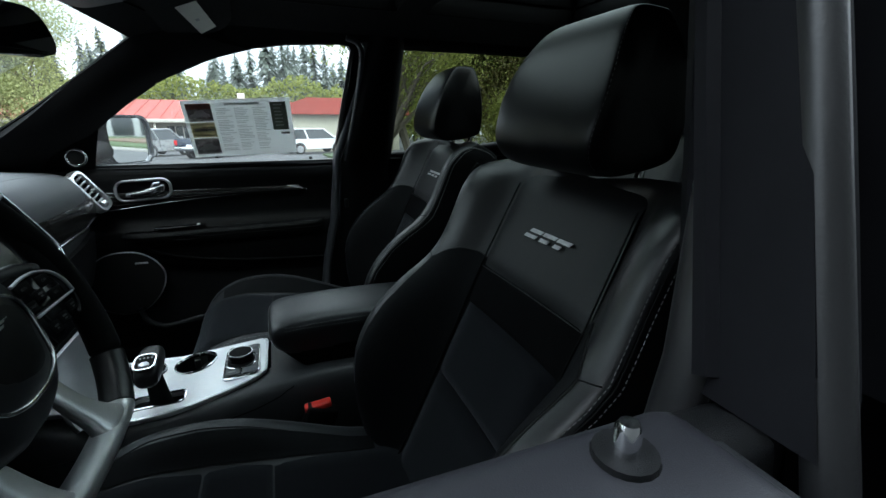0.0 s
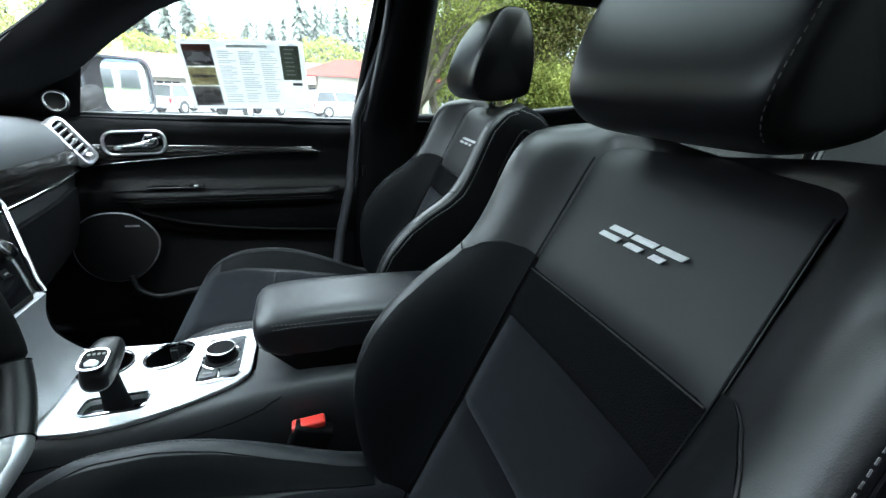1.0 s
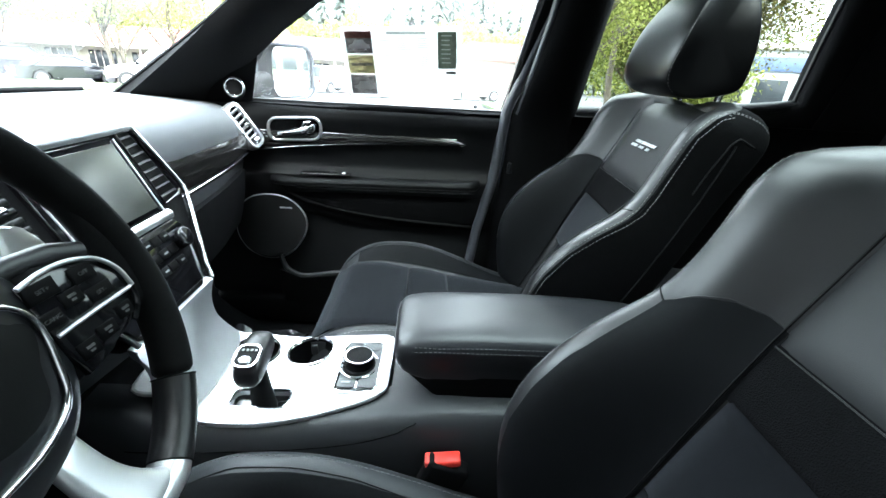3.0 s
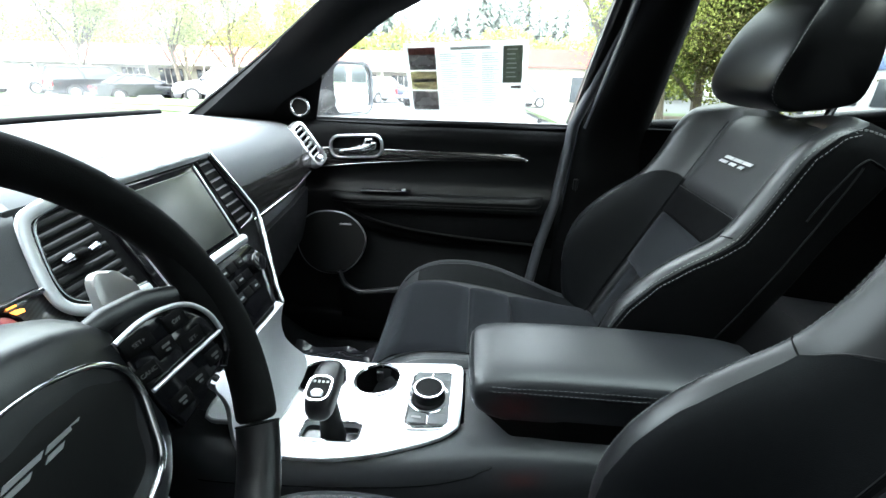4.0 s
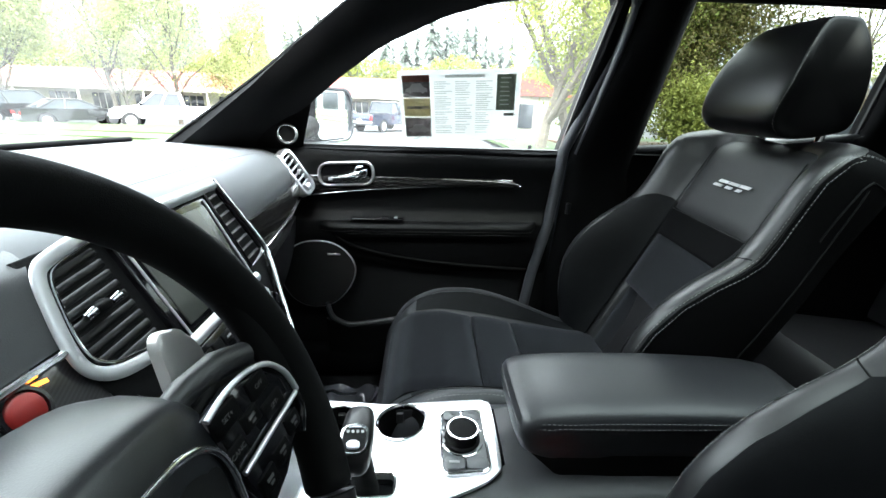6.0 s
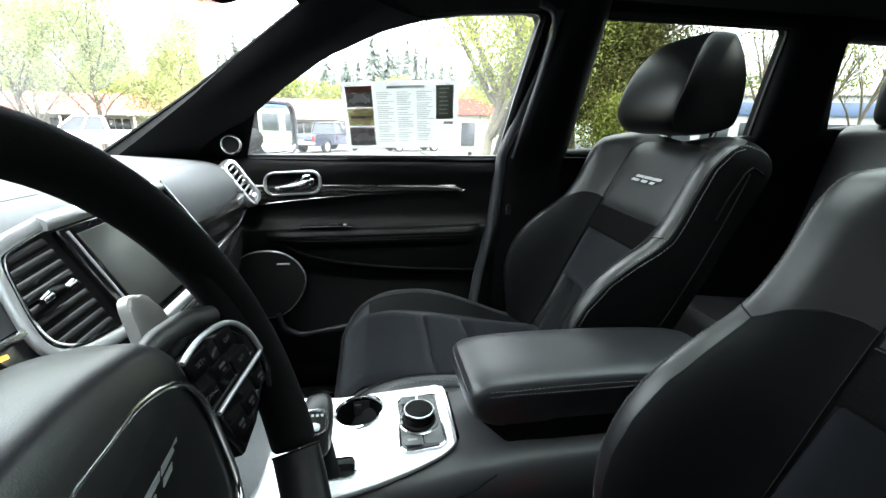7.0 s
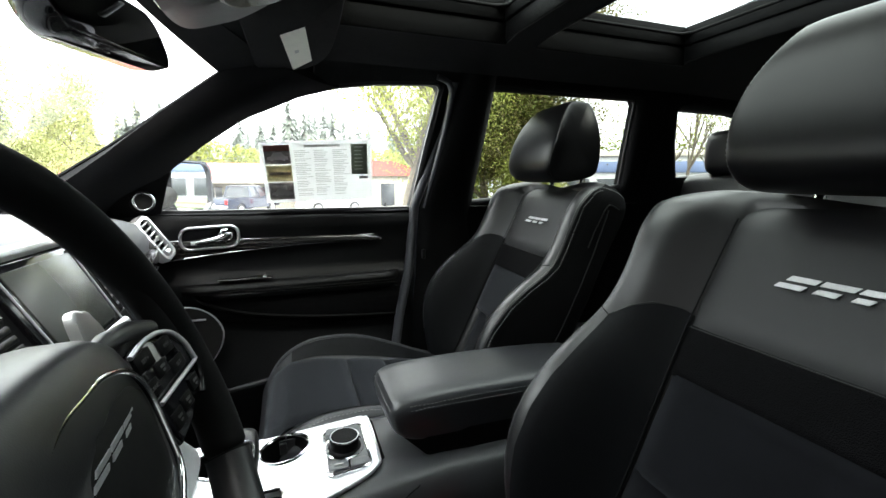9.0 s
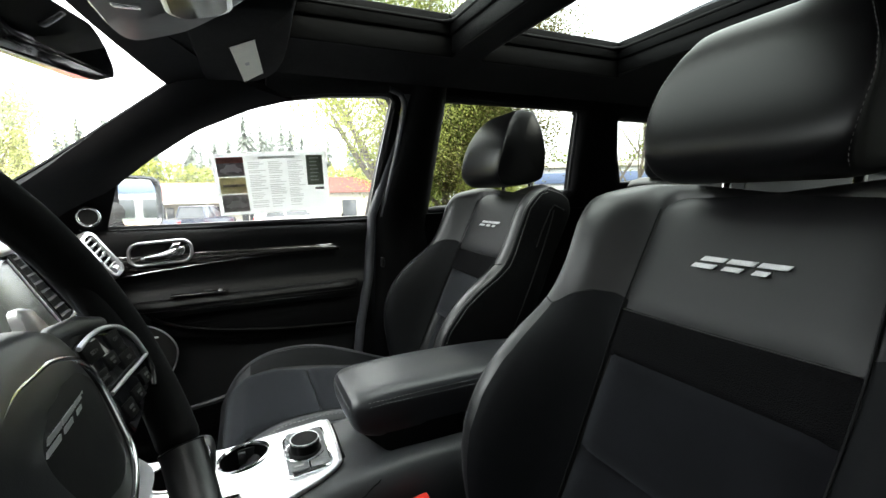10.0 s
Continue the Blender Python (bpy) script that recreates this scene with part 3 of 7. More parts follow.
hood = part("bonnet", sheet(lambda u, v: (-2.3 + 0.98 * u, -0.78 + 1.56 * v, 0.86 + 0.17 * u ** 0.6 - 0.05 * (2 * v - 1) ** 2), 8, 10, 0.01), PAINT)
tagged(hood, "dark metallic car bonnet ahead of the windscreen", "bonnet", kind="structure")


# ---- doors ----
def door(s):
    full = s > 0
    d = thing("door_" + ("1" if full else "2"), "closed front door with black padded inner panel and satin handle" if full else
              "closed front door with its window wound down", "door", kind="structure")

    def panel(u, v):
        x = -1.00 + 0.875 * u
        prof = [(0.752, 1.120), (0.750, 1.136), (0.738, 1.142), (0.718, 1.138), (0.702, 1.122), (0.696, 1.10), (0.706, 1.06), (0.707, 1.02), (0.712, 0.975),
                (0.700, 0.955), (0.690, 0.944), (0.690, 0.925), (0.694, 0.90), (0.712, 0.86), (0.712, 0.75), (0.705, 0.62), (0.715, 0.48)]
        t = v * (len(prof) - 1)
        i = min(int(t), len(prof) - 2)
        y, z = (prof[i][k] + (prof[i + 1][k] - prof[i][k]) * (t - i) for k in (0, 1))
        return (x, s * (y - 0.012 * max(0, (-0.6 - x)) / 0.4), z)
    part("inner_panel", sheet(panel, 16, 45, 0.02), PLASTIC, d, "black grained door lining")

    # padded armrest ledge and the recess beneath it
    def ledge(u, v):
        x = -0.80 + 0.63 * u
        a = v * 2 * math.pi
        w = 0.048 * min(1, (u * 9) ** 0.5 if u < 0.11 else 1, ((1 - u) * 14) ** 0.5 if u > 0.93 else 1)
        return (x, s * (0.706 - w * (0.55 + 0.45 * math.cos(a))), 0.936 + 0.015 * math.sin(a) - 0.008 * (1 - u))
    part("armrest", sheet(ledge, 30, 14), PLASTIC, d, "black stitched leather door armrest")
    for dz in (0.0, -0.008):
        part("stitching", dashes([(-0.70 + 0.5 * k / 20, s * (0.6585 + dz * 0.2), 0.927 + dz - 0.004 * (1 - k / 20)) for k in range(21)], 0.005, 0.0022, 0.00045), THREAD_DARK, d, "grey twin stitching")
    part("insert_pad", sheet(lambda u, v: (-0.74 + 0.60 * u, s * (0.697 - 0.012 * math.sin(math.pi * v) ** 0.5), 0.895 - (0.05 + 0.05 * min(1, u * 2.2) ** 0.6) * v), 20, 6, 0.01), SUEDE_DARK, d)
    part("pad_edge", tube(spline([(-0.755, s * 0.684, 0.920), (-0.73, s * 0.683, 0.892), (-0.68, s * 0.683, 0.868), (-0.58, s * 0.684, 0.842), (-0.40, s * 0.685, 0.820), (-0.16, s * 0.686, 0.806)], 24), 0.005, 8), PLASTIC_DARK, d)

    # trim strip: dark band and a bright line
    strip = lambda u: 1.007 + 0.043 * (1 - (1 - u) ** 2.0)
    part("trim_band", sheet(lambda u, v: (-0.835 + 0.60 * u, s * (0.696 - 0.004 * math.sin(math.pi * v)), strip(u) + (1.063 - strip(u)) * v * min(1, (1 - u) * 7) ** 0.5), 24, 5, 0.006), VENEER, d, "dark streaked veneer band")
    part("bright_strip", tube([(-0.835 + 0.605 * k / 16, s * 0.691, strip(k / 16)) for k in range(17)], [0.0026 - 0.0010 * k / 16 for k in range(17)], 8), CHROME, d, "bright metal strip")
    part("upper_strip", tube([(-0.80 + 0.545 * k / 12, s * 0.6935, 1.0645) for k in range(13)], 0.0013, 6), SATIN, d, "thin metal edge line")

    # release handle: cup, rounded ring, lever
    hx, hz = -0.703, 1.072
    # The recess is a flat black plate; its shadow is only its colour.
    h = part("handle_cup", prism(rounded(0.135, 0.052, 0.024), lambda u, v, w: (hx + u, s * (0.694 - w), hz + v + 0.006 * (u / 0.07)), 0.003), GLOSS, d, "flat black plate painted as the handle recess's shadow")
    part("handle_ring", tube([(hx + u, s * 0.688, hz + v + 0.05 * u) for u, v in rounded(0.143, 0.058, 0.024)], 0.0058, 10, True, flat=0.7), SATIN, d, "satin silver handle surround")
    lever = [(hx - 0.050, 0.684, hz - 0.014, 0.006, 0.004), (hx - 0.030, 0.676, hz - 0.013, 0.009, 0.006), (hx + 0.005, 0.671, hz - 0.009, 0.011, 0.007), (hx + 0.032, 0.671, hz - 0.003, 0.013, 0.008), (hx + 0.050, 0.678, hz + 0.004, 0.012, 0.007), (hx + 0.058, 0.686, hz + 0.006, 0.008, 0.004)]
    part("handle_lever", loft([[(x, s * (y + dy * math.cos(a)), z + dz * math.sin(a)) for a in [2 * math.pi * k / 12 for k in range(12)]] for x, y, z, dz, dy in lever]), CHROME, d, "chrome door release lever", sub=1)
    part("lock_tab", tube([(hx + 0.026, s * 0.680, hz + 0.008), (hx + 0.034, s * 0.674, hz + 0.018), (hx + 0.046, s * 0.680, hz + 0.020)], [0.006, 0.006, 0.004], 8), CHROME, d, "small chrome lock tab")

    # window switch
    part("switch_plate", box((-0.62, s * 0.676, 0.9545), (0.14, 0.03, 0.005), 0.002), GLOSS, d)
    for k in range(2):
        part("switch", box((-0.600 + 0.030 * k, s * 0.672, 0.9585), (0.020 - 0.010 * k, 0.014, 0.005), 0.002), SATIN if k else PLASTIC, d)

    # speaker with a bright ring, and the map pocket
    sp = [(-0.895, 0.765), (-0.882, 0.835), (-0.835, 0.875), (-0.765, 0.880), (-0.715, 0.855), (-0.688, 0.805), (-0.705, 0.745), (-0.755, 0.692), (-0.82, 0.682), (-0.87, 0.71)]
    ring = [(q.x, s * 0.686, q.z) for q in spline([(x, 0, z) for x, z in sp], 40, True)]
    grille = part("speaker_grille", loft([ring, [(x * 0.985 - 0.0118, y - s * 0.004, z) for x, y, z in ring]]), SPEAKER_CLOTH, d, "black speaker grille")
    part("speaker_ring", tube(ring, 0.0030, 8, True), SATIN, d, "satin silver speaker surround")
    part("speaker_badge", box((-0.745, s * 0.681, 0.845), (0.035, 0.003, 0.005), 0.001), SATIN, grille)
    pocket = [(-0.768, 0.700), (-0.758, 0.662), (-0.735, 0.640), (-0.70, 0.630), (-0.62, 0.642), (-0.50, 0.660), (-0.35, 0.665), (-0.20, 0.665)]
    # Rim in a lighter skin than the door, standing for its lit edge.
    part("pocket_lip", tube(spline([(x, s * 0.668, z) for x, z in pocket], 30), 0.0080, 8), CONSOLE_SKIN, d, "rounded rim of the map pocket")
    part("pocket_front", sheet(lambda u, v: (-0.77 + 0.62 * u, s * (0.668 + 0.02 * v), lerp((0, 0.1, 0.3, 1), (0.655, 0.628, 0.644, 0.662), u) - 0.15 * v), 20, 4, 0.012), PLASTIC_DARK, d)

    # the sill, its pin and the frame around the glass
    part("belt_pad", tube([(-0.94, s * 0.735, 1.128), (-0.7, s * 0.737, 1.129), (-0.4, s * 0.738, 1.130), (-0.16, s * 0.738, 1.129), (-0.147, s * 0.738, 1.127)], [0.0155, 0.0155, 0.0155, 0.0155, 0.010], 10), CONSOLE_SKIN, d, "padded top edge of the door")
    part("belt_outer", box((-0.5525, s * 0.775, 1.130), (0.815, 0.085, 0.022), 0.010, 3), PLASTIC_DARK if full else CONSOLE_SKIN, d)
    if not full:
        part("sill_cap", box((-0.562, s * 0.757, 1.131), (0.815, 0.085, 0.036), 0.016, 4), SILL_VINYL, d, "broad padded vinyl top of the door")
    part("lock_pin_collar", tube([(-0.206, s * 0.741, 1.136), (-0.206, s * 0.741, 1.1455 if full else 1.1515)], [0.017, 0.013], 18), PLASTIC, d)
    part("lock_pin", tube([(-0.206, s * 0.741, 1.14), (-0.206, s * 0.741, 1.162 if not full else 1.153), (-0.206, s * 0.741, 1.165 if not full else 1.156)], [0.0055, 0.0055, 0.004], 12), CHROME if not full else PLASTIC_DARK, d, "door lock pin")
    rim = ring_wall(FRONT_WINDOW, (-0.97, -0.03, 1.10, 1.535), s, 0.024, 0.04, 0.045)
    if not full:
        # the wound-down window leaves its frame open along the padded sill
        bmesh.ops.delete(rim, geom=[f for f in rim.faces if f.calc_center_median().z < 1.150], context="FACES")
        # This lip is added so that a bright upright highlight forms on the frame.
        lip = [1.095 + 0.395 * k / 14 for k in range(15)]
        part("highlight_lip", tube([(-0.112 + 0.16 * (z - 1.179), s * (glass_y(z) + 0.038), z) for z in lip], 0.010, 14), RUBBER, d, "rounded lip added for the highlight on the door frame")
    part("window_frame", rim, PLASTIC_DARK if full else FRAME_BLACK, d)
    channel = FRONT_WINDOW if full else [(-0.841, 1.152)] + FRONT_WINDOW[1:-1] + [(-0.128, 1.152)]
    part("window_seal", tube([(x, s * (glass_y(z) - 0.010), z) for x, z in channel], 0.007, 6, full), RUBBER if full else FRAME_BLACK, d, "rubber window channel")
    if full:
        # Strip added to stand for the sky's reflection on the door frame.
        edge_line = spline([(-0.092, 1.510, 0), (-0.075, 1.506, 0), (-0.055, 1.495, 0), (-0.045, 1.462, 0), (-0.056, 1.360, 0), (-0.079, 1.230, 0), (-0.096, 1.145, 0)], 40)
        part("frame_edge", tube([(p.x, s * (glass_y(p.y) - 0.046), p.y) for p in edge_line], 0.0105, 12, flat=0.7), RUBBER_SHINE, d, "grey strip painted for the sheen along the door frame")
        pane(FRONT_WINDOW, s, GLASS, "window_pane", d, "clear side glass")
    # sail panel with the small tweeter
    part("sail_panel", sheet(lambda u, v: (-0.975 + 0.15 * u + 0.04 * v, s * (0.732 - 0.33 * 0.13 * v - 0.01 * math.sin(math.pi * u)), 1.135 + 0.13 * v * (0.35 + 0.65 * u)), 10, 8, 0.02), PLASTIC_DARK, d)
    tq = Vector((-0.844, s * 0.668, 1.172))
    nrm = Vector((0.35, -s * 0.92, 0.1)).normalized()
    q = nrm.to_track_quat("Z", "Y").to_matrix().to_4x4()
    circ = lambda r, dz, n=28: [Matrix.Translation(tq) @ q @ Vector((r * math.cos(2 * math.pi * k / n), r * math.sin(2 * math.pi * k / n), dz)) for k in range(n)]
    part("tweeter_body", loft([circ(0.030, -0.055), circ(0.026, -0.02), circ(0.027, 0.0), circ(0.025, 0.008)]), PLASTIC_DARK, d)
    part("tweeter_grille", loft([circ(0.018, 0.004), circ(0.017, 0.010), circ(0.006, 0.013)]), SPEAKER_CLOTH, d)
    part("tweeter_ring", tube(circ(0.0215, 0.010), 0.0036, 8, True), CHROME, d, "bright tweeter ring")
    return d


door(1)
door(-1)

# ---- seats ----
LEAN = radians(25)


def on_back(sv, y, dv):
    """A point on a reclined backrest: sv up it, y across, dv forward of it."""
    return Vector((sv * math.sin(LEAN) - dv * math.cos(LEAN), y, 1.12 + sv * math.cos(LEAN) + dv * math.sin(LEAN)))


EDGE_AT = (-0.52, -0.44, -0.38, -0.32, -0.26, -0.20, -0.15, -0.115, -0.085, -0.05, 0.0, 0.05, 0.09, 0.125)
SEAT_PAD = -0.027


def bolster_depth(sv):
    """How far the stitched edge of a bolster stands forward: deep at the waist of the sitter, flat at the shoulder."""
    return lerp(EDGE_AT, (-0.04, 0.029, 0.067, 0.095, 0.097, 0.084, 0.059, 0.037, 0.023, 0.020, 0.022, 0.026, 0.012, -0.03), sv)


def half_width(sv):
    return lerp(EDGE_AT, (0.224, 0.227, 0.231, 0.236, 0.239, 0.240, 0.239, 0.239, 0.237, 0.233, 0.231, 0.234, 0.232, 0.222), sv)


def inner_face(sv, y):
    """The depth of a bolster's inner face between the centre channel and its crest."""
    b, h = bolster_depth(sv), half_width(sv)
    f = max(0.0, min(1.0, (y - 0.131) / (h - 0.038 - 0.131)))
    return -0.032 + (b + 0.034) * (0.35 * f + 0.65 * f * f * (3 - 2 * f))


def back_half(sv):
    b, h = bolster_depth(sv), half_width(sv)
    span = h - 0.038 - 0.131
    return [(0.0, -0.044), (0.10, -0.043), (0.124, -0.040), (0.131, -0.032)] + [(0.131 + span * f, inner_face(sv, 0.131 + span * f)) for f in (0.25, 0.5, 0.75, 1.0)] + \
        [(h - 0.022, b + 0.005), (h - 0.008, b + 0.004), (h, b - 0.003), (h + 0.004, b - 0.016), (h + 0.007, min(b - 0.035, -0.03)), (h + 0.003, -0.075), (h - 0.022, -0.112), (h - 0.08, -0.130), (0.06, -0.137), (0, -0.138)]


def back_ring(sv, shrink=0.0):
    half = back_half(sv)
    pts = half + [(-y, d) for y, d in half[-2:0:-1]]
    # the middle of the top edge dips between the shoulders

    def rise(y):
        f = max(0.0, min(1.0, (abs(y) - 0.10) / 0.06))
        top = 0.088 + 0.050 * f * f * (3 - 2 * f)
        return sv if sv < top else top + (sv - top) * 0.06
    return [on_back(rise(y), y * (1 - shrink), d * (1 - shrink * 1.2) - shrink * 0.06) for y, d in pts]


def pad(s0, s1, w0, w1, depth, edge=0.010, crown=0.004, arc=0.0):
    """A stuffed panel of the backrest between two heights, tucked in at its seams."""
    def f(u, v):
        sv = s0 + (s1 - s0) * v + arc * (2 * u - 1) ** 2
        y = (2 * u - 1) * (w0 + (w1 - w0) * v)
        tuck = min(1, min(u, 1 - u) * 9) ** 0.5 * min(1, min(v, 1 - v) * (abs(s1 - s0) * 160)) ** 0.5
        top = max(0, sv - 0.075)
        return on_back(sv - top * 0.25, y, SEAT_PAD + depth + 0.005 * (y / 0.125) ** 2 - edge * (1 - tuck) + crown * math.sin(math.pi * v) - 7.0 * top * top)
    return sheet(f, 18, 14, 0.012)


def emblem_marks(slant=0.8):
    """The badge as plain slanted bars in two rows."""
    rows = [(0.0016, 0.0080, ((-0.050, -0.020), (-0.016, 0.016), (0.020, 0.052))), (-0.0085, -0.0024, ((-0.052, -0.023), (-0.012, 0.010), (0.024, 0.040)))]
    return [[(u0 + v0 * slant, v0), (u1 + v0 * slant, v0), (u1 + v1 * slant, v1), (u0 + v1 * slant, v1)] for v0, v1, spans in rows for u0, u1 in spans]


def emblem(parent, place, k=1.0):
    for mark in emblem_marks():
        part("badge", prism([(u * k, v * k) for u, v in mark], place, 0.0012), EMBROIDERY, parent, "pale embroidered badge mark", smooth=False)


def front_seat(name, label):
    st = thing(name, label, "seat", "front seats")
    levels = [-0.52, -0.46, -0.40, -0.34, -0.28, -0.22, -0.16, -0.12, -0.09, -0.05, 0.0, 0.04, 0.07, 0.09]
    rings = [back_ring(v) for v in levels] + [back_ring(0.112, 0.03), back_ring(0.126, 0.10), back_ring(0.132, 0.30)]
    back = part("backrest", loft(rings), LEATHER, st, "black leather backrest with deep side bolsters", sub=1)
    back.data.materials.append(BACK_CLOTH)
    around, edge_no = len(back_ring(0.0)), 10
    for f in back.data.polygons:
        f.material_index = 1 if edge_no <= f.index % around < around - edge_no and f.index < around * (len(rings) - 1) else 0
    part("upper_panel", pad(-0.070, 0.150, 0.134, 0.126, -0.002, edge=0.006, crown=0.0), LEATHER_GREY, st, "smooth leather upper panel")
    part("dark_band", pad(-0.136, -0.0655, 0.133, 0.134, -0.002, edge=0.006, crown=0.001), SUEDE_DARK, st, "perforated suede band")
    part("centre_panel", pad(-0.271, -0.128, 0.128, 0.129, 0.0, edge=0.010, crown=0.002), SUEDE, st, "black suede centre panel")
    part("lower_panel", pad(-0.50, -0.266, 0.124, 0.128, 0.0, edge=0.010, crown=0.002), SUEDE, st, "black suede lower panel")
    emblem(back, lambda u, v, w: on_back(v + 0.016, -u, SEAT_PAD + 0.0015 + 0.005 * (u / 0.125) ** 2 + w), 0.94)
    # a pale seam under the upper panel
    part("panel_seam", tube([on_back(-0.0685, 0.131 - 0.262 * k / 16, SEAT_PAD - 0.0036 + 0.005 * ((0.131 - 0.262 * k / 16) / 0.125) ** 2) for k in range(17)], 0.0008, 5), LEATHER_GREY, st)
    # seams and stitches on the bolsters
    for q in (1, -1):
        over = [0.105 + 0.016 * math.sin(k / 12 * 1.4) for k in range(1, 13)]
        for off, back_by in ((-0.003, 0.0), (0.003, 0.011)):
            line = [on_back(v, q * (half_width(v) + off), bolster_depth(v) - back_by) for v in [-0.47 + 0.572 * k / 100 for k in range(101)]]
            line += [on_back(v + back_by * 0.3, q * (half_width(0.105) + off - 0.004), 0.004 - back_by * 0.2 - 0.0085 * k) for k, v in enumerate(over)]
            part("stitching", dashes(snap(back, line, 0.0004), 0.0040, 0.0026, 0.0006), THREAD, st, "pale twin stitching")
        part("edge_seam", tube(snap(back, [on_back(v, q * (half_width(v) + 0.001), bolster_depth(v) - 0.005) for v in [-0.47 + 0.56 * k / 60 for k in range(61)]], 0.0), 0.0010, 5), PLASTIC_DARK, st)

        # the groove between the panels and the bolster
        groove = [-0.47 + 0.555 * k / 60 for k in range(61)]
        part("panel_groove", tube([on_back(v, q * (0.0005 + lerp((-0.5, -0.27, -0.13, -0.067, 0.124), (0.124, 0.128, 0.133, 0.134, 0.127), v)), SEAT_PAD + 0.003 - 7.0 * max(0, v - 0.075) ** 2) for v in groove], 0.0013, 6), PLASTIC_DARK, st)

        def strip_in(sv):
            """How far the edge strip of smooth leather reaches inwards."""
            return lerp((-0.50, -0.40, -0.28, -0.18, -0.095), (0.016, 0.026, 0.036, 0.036, 0.030), sv)

        def seam_top(y):
            """The seam under the shoulder: an arc from the junction on the edge strip up towards the panel."""
            return lerp((0.131, 0.150, 0.170, 0.190, 0.207), (-0.053, -0.050, -0.056, -0.073, -0.096), y)
        part("piping", tube(snap(back, [on_back(v, q * (half_width(v) - strip_in(v)), bolster_depth(v) + 0.006) for v in [-0.47 + 0.374 * k / 44 for k in range(45)]], 0.0006), 0.0011, 6), LEATHER_GREY, st)

        def lining(u, v):
            y1 = 0.207
            sv = -0.485 + (seam_top(0.131 + (y1 - 0.131) * u) + 0.485) * v
            y = 0.131 + (half_width(sv) - strip_in(sv) - 0.131) * u
            return snap(back, [on_back(sv, q * y, inner_face(sv, y) + 0.002)], 0.0012)[0]
        part("bolster_lining", sheet(lining, 12, 36, -0.0012), SUEDE_LINING, st, "dark inner face of the bolster")
        part("piping", tube(snap(back, [on_back(seam_top(y), q * y, inner_face(-0.07, y) + 0.004) for y in [0.134 + 0.073 * k / 16 for k in range(17)]], 0.0008), 0.0011, 6), LEATHER_GREY, st)
        part("strip_seam", tube(snap(back, [on_back(-0.096 + 0.010 * k / 4, q * (0.207 + 0.028 * k / 4), 0.034) for k in range(5)], 0.0004), 0.0010, 5), PLASTIC_DARK, st)
        # the long crease and the lower recess line of the side cover
        part("side_seam", tube(snap(back, [on_back(-0.40 + 0.47 * k / 30, q * 0.3, -0.045 - 0.02 * math.sin(k / 30 * math.pi)) for k in range(31)], 0.0003), 0.0014, 6), PLASTIC, st)
        cap = [(-0.02, -0.038), (0.045, -0.034), (0.078, -0.040), (0.090, -0.058), (0.092, -0.085)]
        part("shoulder_crease", tube(snap(back, spline([on_back(v, q * 0.3, d) for v, d in cap], 24), 0.0003), 0.0014, 6), PLASTIC, st)
    # back shell
    part("back_shell", loft([[on_back(sv, y * (half_width(sv) - 0.09), -0.136 - 0.018 * (1 - y * y)) for y in [k / 8 - 1 for k in range(17)]] + [on_back(sv, y * (half_width(sv) - 0.09), -0.13) for y in [1 - k / 8 for k in range(17)]] for sv in (-0.5, -0.4, -0.25, -0.1, 0.0, 0.06)]), PLASTIC_DARK, st)

    # headrest
    prof = spline([(0.050, 0, 1.220), (0.010, 0, 1.228), (-0.008, 0, 1.255), (0.000, 0, 1.300), (0.019, 0, 1.349), (0.040, 0, 1.384), (0.063, 0, 1.408), (0.082, 0, 1.4135), (0.108, 0, 1.412), (0.122, 0, 1.403), (0.132, 0, 1.335), (0.134, 0, 1.255), (0.118, 0, 1.232)], 40, True)
    cx, cz = 0.062, 1.322
    hr = []
    for t in (-1, -0.985, -0.95, -0.86, -0.7, -0.5, -0.25, 0, 0.25, 0.5, 0.7, 0.86, 0.95, 0.985, 1):
        y = 0.120 * math.copysign(abs(t) ** 0.75, t)
        sc = 0.90 + 0.10 * (1 - abs(t) ** 5) ** 0.5 if abs(t) < 1 else 0.80
        ring = [(cx + (p.x - cx) * sc, cz + (p.z - cz) * (0.5 + 0.5 * sc)) for p in prof]
        wide = lambda z: lerp((1.22, 1.26, 1.31, 1.345, 1.375, 1.40, 1.428), (0.82, 0.92, 0.967, 0.92, 0.82, 0.71, 0.58), z)
        hr.append([(x, y * wide(z), z) for x, z in ring])
    head = part("headrest", loft(hr), HEAD_LEATHER_SHADED, st, "padded black leather headrest", sub=1)
    for q in (1, -1):
        part("stitching", dashes(snap(head, spline(hr[7 + q * 6][3:20], 40), 0.0002), 0.0034, 0.003, 0.0004), THREAD, head)
    for q in (1, -1):
        part("headrest_post", tube([(0.102, q * 0.070, 1.165), (0.122, q * 0.070, 1.275)], 0.0062, 12), CHROME, st, "chrome headrest post")
        part("post_collar", tube([(0.104, q * 0.070, 1.176), (0.107, q * 0.070, 1.190)], 0.011, 12), PLASTIC_DARK, st)

    # cushion
    CUSH_W = 0.927

    def cz_mid(x):
        return lerp((-0.69, -0.66, -0.62, -0.55, -0.47, -0.35, -0.22, -0.12), (0.665, 0.728, 0.757, 0.762, 0.752, 0.732, 0.712, 0.705), x)

    def ridge(x):
        return lerp((-0.69, -0.66, -0.62, -0.56, -0.48, -0.40, -0.30, -0.22, -0.12), (0.67, 0.733, 0.775, 0.798, 0.803, 0.788, 0.745, 0.71, 0.70), x)

    def cush_ring(x, k=1.0):
        m, r = cz_mid(x) - 0.012, ridge(x)
